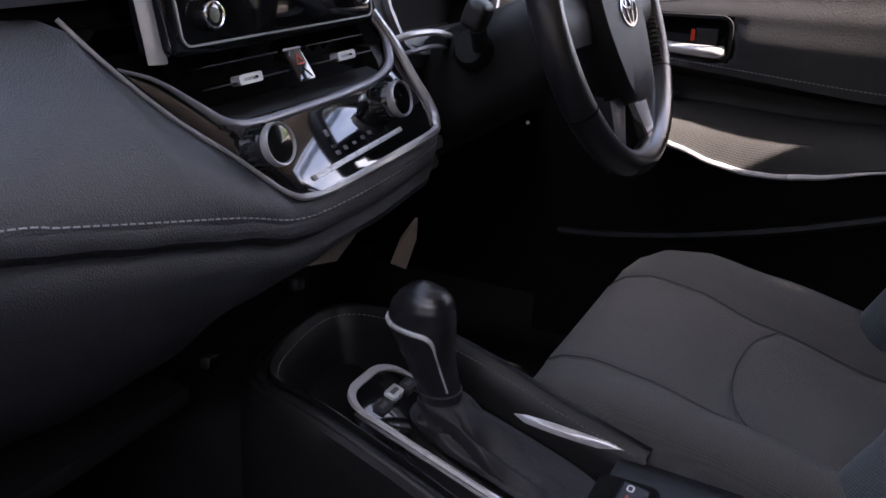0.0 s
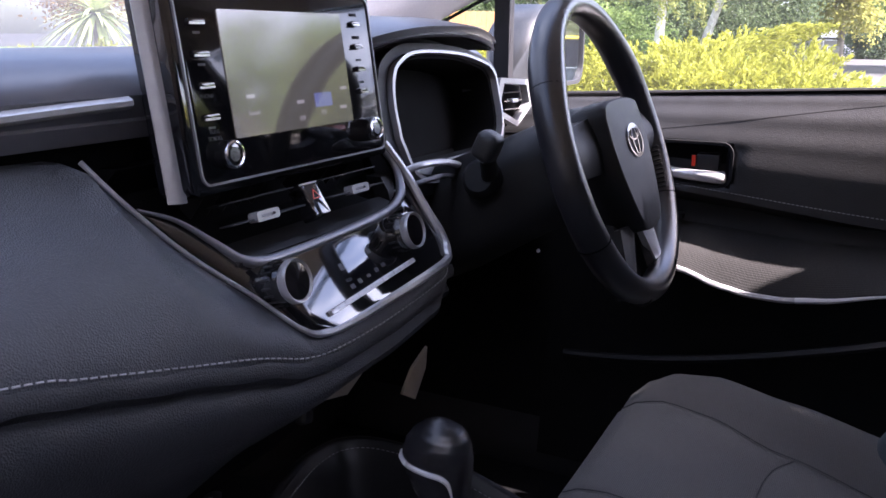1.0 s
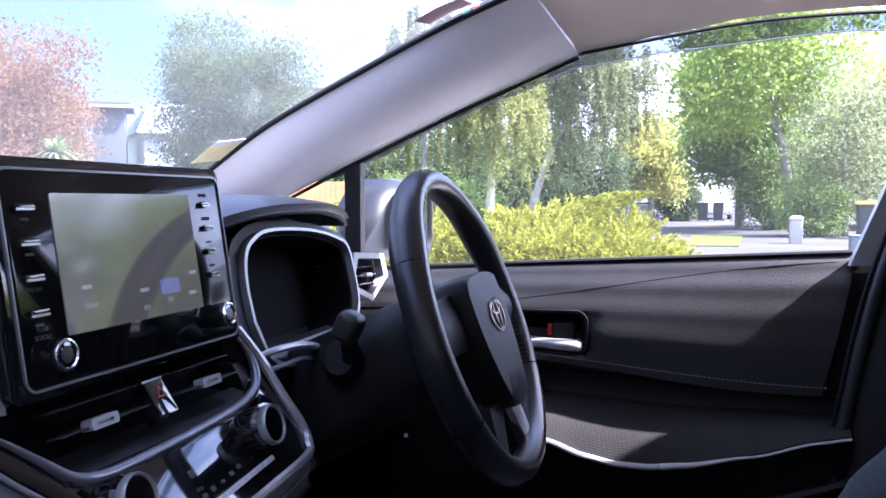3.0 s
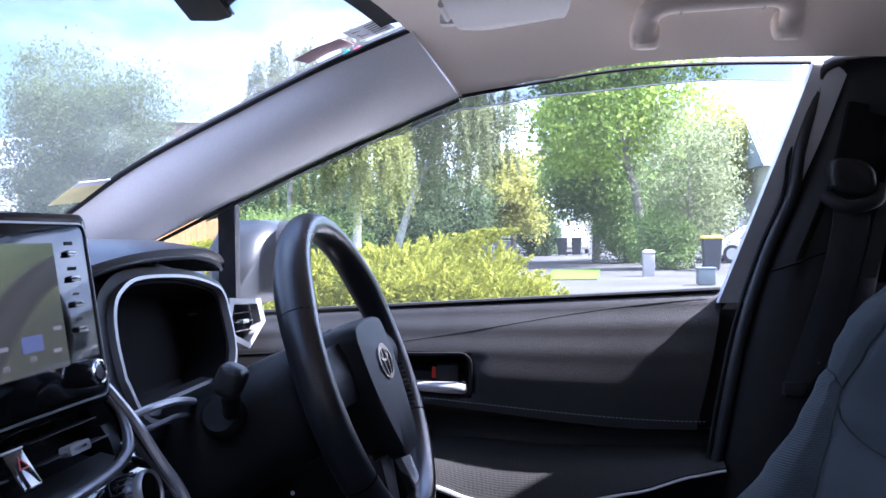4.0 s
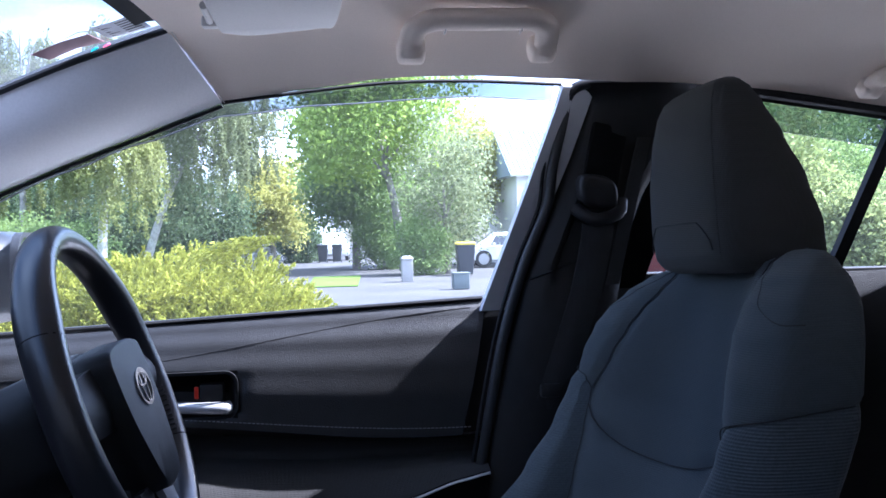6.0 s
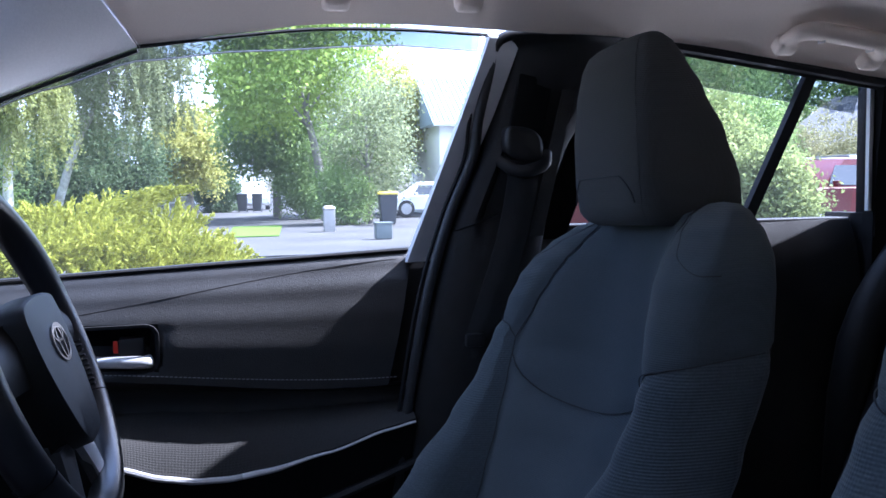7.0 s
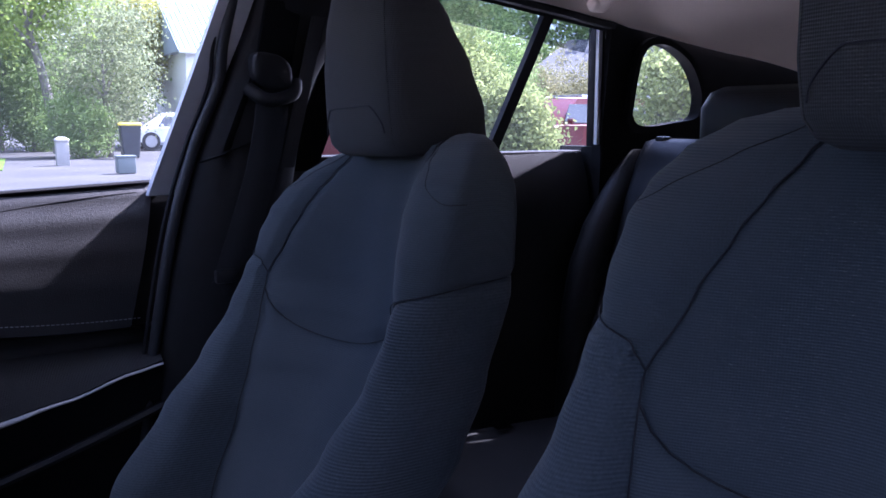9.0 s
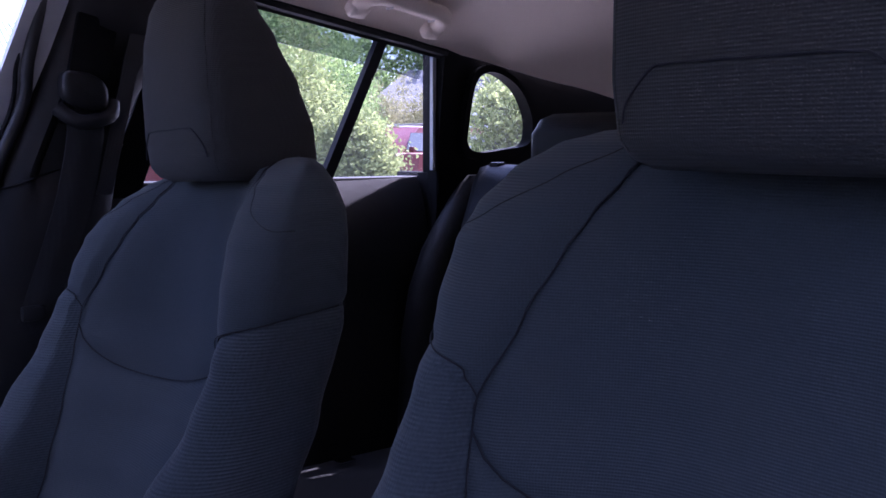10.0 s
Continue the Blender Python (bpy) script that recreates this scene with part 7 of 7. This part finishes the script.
build_tree("garden_tree", "small distant grey-green tree behind the brick house", 42.0, 17.5, 7.0, (1.5, 1.5, 2.0), 0.12, L_OLIVE, BARK, 60, 45, 0.12, 5.4, (0, 0), -0.9, 0.35)
# stands out of view so the screen keys don't reflect white sky
build_tree("garden_tree", "unseen green tree added to darken the screen's reflection", 20.5, -11.5, 5.2, (2.2, 2.2, 2.3), 0.15, L_MID, BARK, 200, 80, 0.09, 2.9, (0, 0), -0.95, 0.36)
# shrubs along the rear boundary
for x, y, h, r, m, lab in ((10.6, -6.3, 2.75, 0.80, L_BUSH, "sunlit green shrub by the parked red cars"), (9.3, -6.7, 1.6, 0.45, L_BUSH, "silvery green shrub beside the red car"), (7.9, -8.6, 2.25, 0.7, L_BUSH, "bright leafy shrub outside the small rear window"), (7.0, -9.2, 2.3, 0.8, L_YEL, "yellow-green shrub outside the small rear window"), (19.0, -15.2, 2.9, 1.5, L_DRY, "straggling yellow-brown shrub below the dark roof"), (18.5, -12.5, 3.2, 1.6, L_MID, "green shrub in the yard")):
    build_tree("boundary_shrub", lab, x, y, h, (r, r, h * 0.5), 0.05, m, BARK, 150, 80, 0.050, h * 0.52, (0, 0), -0.98, 0.16, group="boundary shrubs", category="bush")
for x, y, h, r in ((27.0, -20.5, 7.5, 4.0), (33.0, -17.5, 7.0, 4.0), (22.0, -22.0, 6.4, 3.4)):
    build_tree("far_tree", "hazy dark tree behind the yard", x, y, h, (r, r, h * 0.45), 0.2, L_MID, BARK, 170, 75, 0.13, h * 0.55, (0, 0), -0.98, 0.5, group="far trees")


def build_cabbage_tree(x, y, z, r, label, trunk=True):
    ob = thing("cabbage_tree", label, "tree", "cabbage trees", at=pose(x, y, 0))
    part("trunk", tube([(0, 0, -0.1), (0.02, 0, z * 0.6), (0, 0, z)], [0.12, 0.09, 0.08], 10), BARK, ob)
    bm = bmesh.new()
    for k in range(170):
        d = rng.normal(size=3)
        d[2] = d[2] * 0.8 + 0.25
        d = Vector(d / np.linalg.norm(d))
        L = r * (0.75 + 0.35 * rng.random())
        s = d.cross(Vector((0, 0, 1)))
        s = (s.normalized() if s.length > 0.01 else Vector((1, 0, 0))) * 0.028
        prev = None
        for j in range(5):
            u = j / 4
            p = Vector((0, 0, z)) + d * L * u + Vector((0, 0, -0.35 * L * u * u))
            w = s * (1 - 0.92 * u ** 1.5) * (0.6 + 0.8 * min(1, 3 * u))
            a, b = bm.verts.new(p - w), bm.verts.new(p + w)
            if prev:
                bm.faces.new((prev[0], prev[1], b, a))
            prev = (a, b)
    me = bpy.data.meshes.new("crown")
    bm.to_mesh(me)
    bm.free()
    leafy("crown", me, L_SPIKE, ob)
    return ob


build_cabbage_tree(8.6, 10.8, 1.35, 0.95, "spiky pale green cabbage tree in front of the windscreen")
build_cabbage_tree(15.3, 14.0, 2.25, 0.75, "small spiky cabbage tree among red leaves")

WALLW = mat("white_weatherboard", (0.74, 0.73, 0.70), 0.7, var=0.04, bump=0.3, bump_scale=12)
BRICKW = mat("brown_brick_wall", (0.25, 0.10, 0.075), 0.85, second=(0.36, 0.16, 0.12), scale=25, stain=1, bump=0.6, bump_scale=60)
ROOFB = mat("blue_grey_roof_steel", (0.36, 0.42, 0.50), 0.45, 0.2, var=0.05)
ROOFD = mat("dark_roof_tiles", (0.05, 0.052, 0.058), 0.7, var=0.2, bump=0.6, bump_scale=30)
PALEROOF = mat("pale_roof_steel", (0.55, 0.60, 0.68), 0.4, 0.2, var=0.05)
WINDOWM = mat("dark_window_glass", (0.03, 0.035, 0.04), 0.08, var=0.2, rvar=0.03, spec=0.6)
FRAMEW = mat("white_joinery", (0.75, 0.75, 0.74), 0.5, var=0.04)
ORANGEW = mat("orange_cedar_boards", (0.45, 0.22, 0.09), 0.7, var=0.2, scale=20)


def build_house(name, label, at, w, d, h, ridge, wall, roof, windows=(), ribs=0, hip=0.3):
    """Walls, an overhanging pitched roof along local x, and windows on the face towards -y."""
    ob = thing(name, label, "house", at=at)
    part("wall", box(w, d, h, pose(0, 0, h / 2), 0.01), wall, ob)
    o = 0.35
    A = [(-w / 2 - o, -d / 2 - o, h - 0.05), (w / 2 + o, -d / 2 - o, h - 0.05), (w / 2 + o, d / 2 + o, h - 0.05), (-w / 2 - o, d / 2 + o, h - 0.05), (-w / 2 + hip * w * 0.5 - o, 0, ridge), (w / 2 - hip * w * 0.5 + o, 0, ridge)]
    bm = bmesh.new()
    v = [bm.verts.new(p) for p in A]
    for f in ((0, 1, 5, 4), (1, 2, 5), (2, 3, 4, 5), (3, 0, 4), (3, 2, 1, 0)):
        bm.faces.new([v[i] for i in f])
    r = part("roof", bm, roof, ob)
    for k in range(ribs):
        u = (k + 0.5) / ribs
        p, q = Vector(A[0]).lerp(Vector(A[1]), u), Vector(A[4]).lerp(Vector(A[5]), u)
        part("roof_rib", tube([p + Vector((0, 0, 0.02)), q + Vector((0, 0, 0.02))], 0.05, 5), roof, r)
    part("gutter", box(w + 2 * o, 0.12, 0.12, pose(0, -d / 2 - o, h - 0.06), 0.02), FRAMEW, ob)
    for x, z, ww, hh in windows:
        f = part("window", frame_of(rounded(ww + 0.16, hh + 0.16, 0.01, 1), rounded(ww, hh, 0.01, 1), 0.08, plane_at(x, -d / 2 - 0.002, z)), FRAMEW, ob)
        part("pane", plate(rounded(ww, hh, 0.01, 1), 0.02, plane_at(x, -d / 2 - 0.002, z)), WINDOWM, f)
        part("sill", box(ww + 0.24, 0.12, 0.06, pose(x, -d / 2 - 0.05, z - hh / 2 - 0.10)), FRAMEW, f)
    return ob


build_house("house", "white house with a ribbed blue-grey steel roof", pose(37.5, -12.1, 0, 0, 0, -90), 7.0, 6.0, 3.9, 6.2, WALLW, ROOFB, ((-2.0, 2.2, 1.4, 1.3), (0.8, 2.2, 1.4, 1.3)), 34, 0.0)
build_house("house", "white gabled house behind the plum trees", pose(34.5, 23.5, 0, 0, 0, -45), 4.0, 5.0, 4.3, 5.8, WALLW, PALEROOF, ((0.9, 2.6, 1.0, 1.2),), 0, 0.5)
build_house("house", "dark grey flat-roofed house extension", pose(31.1, 24.7, 0, 0, 0, -55), 1.3, 2.6, 5.3, 5.6, mat("grey_cladding", (0.16, 0.17, 0.19), 0.7), ROOFD, (), 0, 0.3)
build_house("house", "two-storey brown brick house", pose(43.5, 20.8, 0, 0, 0, -65), 4.2, 5.0, 7.4, 7.6, BRICKW, ROOFD, ((0.9, 5.8, 0.9, 1.0), (-1.0, 5.8, 0.9, 1.0)), 0, 0.2)
build_house("house", "low house with a dark grey gable and pale roof", pose(36.5, 16.6, 0, 0, 0, -65), 4.0, 4.0, 4.6, 5.9, WALLW, mat("slate_grey_roof", (0.14, 0.15, 0.18), 0.6), ((0, 3.2, 1.2, 1.2),), 0, 0.1)
build_house("house", "dark house under a broad black tiled roof", pose(20.6, -19.0, 0, 0, 0, -140), 5.0, 5.0, 2.2, 3.75, mat("dark_stained_boards", (0.06, 0.055, 0.05), 0.8), ROOFD, ((-1.3, 1.3, 1.0, 0.9), (1.2, 1.3, 1.0, 0.9)), 0, 0.5)
build_house("house", "pale street-end house behind the trees", pose(60, 2.5, 0, 0, 0, -90), 9.0, 6.0, 2.7, 4.2, WALLW, PALEROOF, ((-2.0, 1.5, 1.6, 1.2), (1.8, 1.5, 1.6, 1.2)), 0, 0.4)
# added out of view to close this side against the bright sky
build_house("house", "unseen pale house added to close off the passenger's side", pose(-10.5, -8.0, 0, 0, 0, 90), 12.0, 6.0, 2.7, 4.0, WALLW, ROOFD, ((-2.0, 1.5, 1.6, 1.2), (2.0, 1.5, 1.6, 1.2)), 0, 0.3)
pole = thing("utility_pole", "tall grey timber utility pole with a cross-arm", "pole", at=pose(30.7, 16.0, 0))
part("shaft", tube([(0, 0, -0.2), (0, 0, 7.4)], [0.13, 0.09], 10), BARK, pole)
part("cross_arm", box(0.08, 0.9, 0.08, pose(0, 0, 7.1), 0.01), BARK, pole)


def build_fence():
    ob = thing("board_fence", "orange cedar board fence beside the hedge", "fence", at=pose(22.5, 10.6, 0, 0, 0, -70))
    for k in range(14):
        part("board", box(0.145, 0.022, 1.72, pose(-1.05 + 0.155 * k, 0, 0.87), 0.004, 1), ORANGEW, ob)
    for z in (0.35, 1.4):
        part("rail", box(2.3, 0.05, 0.09, pose(0, 0.04, z)), ORANGEW, ob)


build_fence()


# added out of view to cut the skylight through the passenger's window
light_block = thing("light_block_wall", "unseen dark wall added to block light from the passenger's side", "wall", kind="structure")
part("wall_body", box(0.2, 18.0, 2.7, pose(-3.4, -1.0, 1.35)), mat("dark_block_boards", (0.12, 0.115, 0.105), 0.85, var=0.2, scale=6, stain=1.0, bump=0.5, bump_scale=30), light_block)


def build_stone_wall():
    ob = thing("stone_wall", "low wall of rough grey stones below the birches", "wall", at=pose(36.3, 2.9, 0, 0, 0, -88))
    sizes = random.Random(3)
    for row in range(4):
        x = -1.0
        while x < 0.9:
            w = 0.28 + 0.22 * sizes.random()
            part("stone", box(w - 0.03, 0.42, 0.22, pose(x + w / 2, 0.03 * sizes.random(), 0.12 + 0.235 * row), 0.03, 2), STONE, ob)
            x += w
    part("coping", box(2.1, 0.5, 0.09, pose(0, 0, 1.0), 0.02), CONC, ob)
    post = thing("stone_post", "short pale stone gatepost with a domed cap", "post", at=pose(22.3, -2.34, 0))
    part("shaft", box(0.30, 0.30, 0.60, pose(0, 0, 0.28), 0.02), STONE, post)
    part("cap", loft([[(x, y, z) for x, y in rounded(s, s, s * 0.2, 3)] for z, s in ((0.575, 0.31), (0.62, 0.34), (0.66, 0.30), (0.70, 0.16))]), STONE, post)


build_stone_wall()

BINB = mat("dark_bin_plastic", (0.045, 0.05, 0.055), 0.55, var=0.15)
BINY = mat("yellow_bin_lid", (0.62, 0.48, 0.05), 0.5, var=0.1)
CRATE = mat("grey_green_box", (0.13, 0.155, 0.15), 0.6, var=0.1)


def build_bin(label, x, y, lid, s=1.0):
    ob = thing("wheelie_bin", label, "bin", "bins", at=pose(x, y, 0, 0, 0, -95))
    part("body", loft([[(a * s, b * s, z * s) for a, b in rounded(w, d, 0.05, 3)] for z, w, d in ((0.05, 0.44, 0.50), (0.5, 0.52, 0.62), (0.95, 0.58, 0.72))]), BINB, ob)
    part("lid", loft([[(a * s, b * s, z * s) for a, b in rounded(w, d, 0.06, 3)] for z, w, d in ((0.955, 0.62, 0.77), (1.0, 0.62, 0.77), (1.05, 0.5, 0.6))]), lid, ob)
    part("handle", tube([(-0.25 * s, 0.40 * s, 0.95 * s), (0.25 * s, 0.40 * s, 0.95 * s)], 0.016, 8), BINB, ob)
    for a in (-0.22, 0.22):
        part("wheel", lathe([(0.10, -0.025), (0.10, 0.025), (0.0, 0.025)], Matrix.Translation((a * s, 0.27 * s, 0.10)) @ Matrix.Rotation(radians(90), 4, "Y"), 14), RUBBER, ob)


build_bin("dark wheelie bin with a yellow lid on the kerb", 25.6, -4.6, BINY)
build_bin("dark wheelie bin by the driveway across the street", 47.0, -0.55, BINB)
build_bin("dark wheelie bin standing beside its twin", 47.0, -1.35, BINB)
cr = thing("utility_box", "small grey-green box on the verge", "box", at=pose(18.1, -3.05, 0.0))
part("body", box(0.36, 0.36, 0.34, pose(0, 0, 0.17), 0.03), CRATE, cr)
part("lid", box(0.39, 0.39, 0.04, pose(0, 0, 0.355), 0.01), CRATE, cr)

TYRE = mat("tyre_rubber", (0.02, 0.02, 0.02), 0.8, var=0.2)
ALLOY = mat("alloy_wheel", (0.5, 0.5, 0.52), 0.35, 0.8, var=0.05)
RED_P = mat("red_car_paint", (0.085, 0.004, 0.005), 0.45, 0.0, var=0.06, coat=0.1, spec=0.25)
WHITE_P = mat("white_car_paint", (0.78, 0.78, 0.77), 0.25, var=0.03, coat=0.6)
LAMP_R = mat("red_tail_lamp", (0.42, 0.02, 0.02), 0.2, coat=0.5)


def build_vehicle(name, label, at, paint, L, W, H, bonnet, belt, tail=0.95, bed=None, rails=False):
    """A parked vehicle: local x along it (front at +x), z up."""
    ob = thing(name, label, "car", "parked vehicles", at=at)
    hw = W / 2
    prof = [(-L / 2, 0.45), (-L / 2, belt * 0.97), (-L / 2 + 0.15, belt), (L / 2 - bonnet, belt), (L / 2 - 0.25, belt - 0.12), (L / 2, belt - 0.28), (L / 2, 0.42), (L / 2 - 0.2, 0.28), (-L / 2 + 0.2, 0.28)]
    rings = []
    for y, s in ((-hw, 0.90), (-hw + 0.05, 0.985), (-hw * 0.5, 1.0), (hw * 0.5, 1.0), (hw - 0.05, 0.985), (hw, 0.90)):
        rings.append([(x * (0.96 + 0.04 * s), y, 0.65 + (z - 0.65) * s) for x, z in prof])
    part("body", loft(rings), paint, ob)
    r0 = -L / 2 + 0.08 if bed is None else bed
    cab = [(r0, belt - 0.02), (r0 + 0.22, H - 0.10), (r0 + 0.45, H), (L / 2 - bonnet - 0.75, H - 0.02), (L / 2 - bonnet + 0.05, belt - 0.02)]
    rings = [[(x, y * (1 - 0.22 * max(0, (z - belt)) / (H - belt)), z) for x, z in cab] for y in (-hw + 0.06, -hw * 0.5, hw * 0.5, hw - 0.06)]
    part("cabin", loft(rings), paint, ob)
    n = 3 if bed is None else 2
    x0, x1 = r0 + 0.28, L / 2 - bonnet - 0.35
    for s in (-1, 1):
        for k in range(n):
            a, b = lerp(x0, x1, k / n) + 0.05, lerp(x0, x1, (k + 1) / n) - 0.05
            q = [(a, belt + 0.03), (b + (0.25 if k == n - 1 else 0), belt + 0.03), (b - 0.03, H - 0.15), (a + (0.08 if k == 0 else 0), H - 0.15)]
            bm = bmesh.new()
            f = bm.faces.new([bm.verts.new((x, s * (hw - 0.05) * (1 - 0.22 * (z - belt) / (H - belt)), z)) for x, z in q])
            e = bmesh.ops.extrude_face_region(bm, geom=[f])
            bmesh.ops.translate(bm, vec=(0, s * 0.012, 0), verts=[v for v in e["geom"] if isinstance(v, bmesh.types.BMVert)])
            part("side_window", bm, WINDOWM, ob)
        for x in (-L / 2 + 0.85, L / 2 - 0.85):
            w = part("wheel", lathe([(0.20, -0.11), (0.34, -0.10), (0.345, 0.0), (0.34, 0.10), (0.22, 0.11)], Matrix.Translation((x, s * (hw - 0.09), 0.345)) @ Matrix.Rotation(radians(90), 4, "X"), 24), TYRE, ob)
            part("rim", lathe([(0.22, -0.115), (0.22, 0.115), (0.05, 0.10), (0.0, 0.10)], Matrix.Translation((x, s * (hw - 0.09), 0.345)) @ Matrix.Rotation(radians(90), 4, "X"), 18), ALLOY, w)
        part("tail_lamp", box(0.06, 0.22, 0.22, pose(-L / 2 + 0.02, s * (hw - 0.16), belt - 0.14), 0.02), LAMP_R, ob)
        part("door_mirror", box(0.10, 0.16, 0.13, pose(L / 2 - bonnet - 0.25, s * (hw + 0.06), belt + 0.06), 0.03), paint, ob)
        if rails:
            part("roof_rail", tube([(r0 + 0.5, s * hw * 0.70, H + 0.03), (L / 2 - bonnet - 0.9, s * hw * 0.70, H + 0.03)], 0.02, 8), ALLOY, ob)
    if rails:
        for x in (r0 + 0.8, L / 2 - bonnet - 1.2):
            part("roof_bar", box(0.06, W * 0.74, 0.05, pose(x, 0, H + 0.06), 0.01), ALLOY, ob)
    part("rear_window", box(0.02, W * 0.70, H - belt - 0.20, Matrix.Translation((r0 + 0.10, 0, (belt + H) / 2)) @ Matrix.Rotation(radians(24), 4, "Y"), 0.004), WINDOWM, ob)
    part("bumper", box(0.14, W * 0.94, 0.24, pose(-L / 2 + 0.01, 0, 0.48), 0.04), PLASTIC if bed is None else ALLOY, ob)
    return ob


build_vehicle("parked_car", "red four-wheel drive with roof bars parked beside shrubs", pose(15.3, -12.7, 0, 0, 0, 95), RED_P, 4.5, 1.78, 1.62, 1.1, 1.02, rails=True)
build_vehicle("parked_car", "red hatchback parked on the street", pose(12.7, -5.2, 0, 0, 0, 95), RED_P, 3.9, 1.7, 1.42, 1.0, 0.98)
build_vehicle("parked_car", "white hatchback parked behind the bins", pose(32.8, -7.6, 0, 0, 0, 95), WHITE_P, 4.0, 1.7, 1.42, 1.0, 0.86)
build_vehicle("parked_ute", "silver-white pick-up truck at the end of the street", pose(54.0, -1.45, 0, 0, 0, 176), WHITE_P, 5.0, 1.8, 1.75, 1.2, 1.02, bed=-0.7)
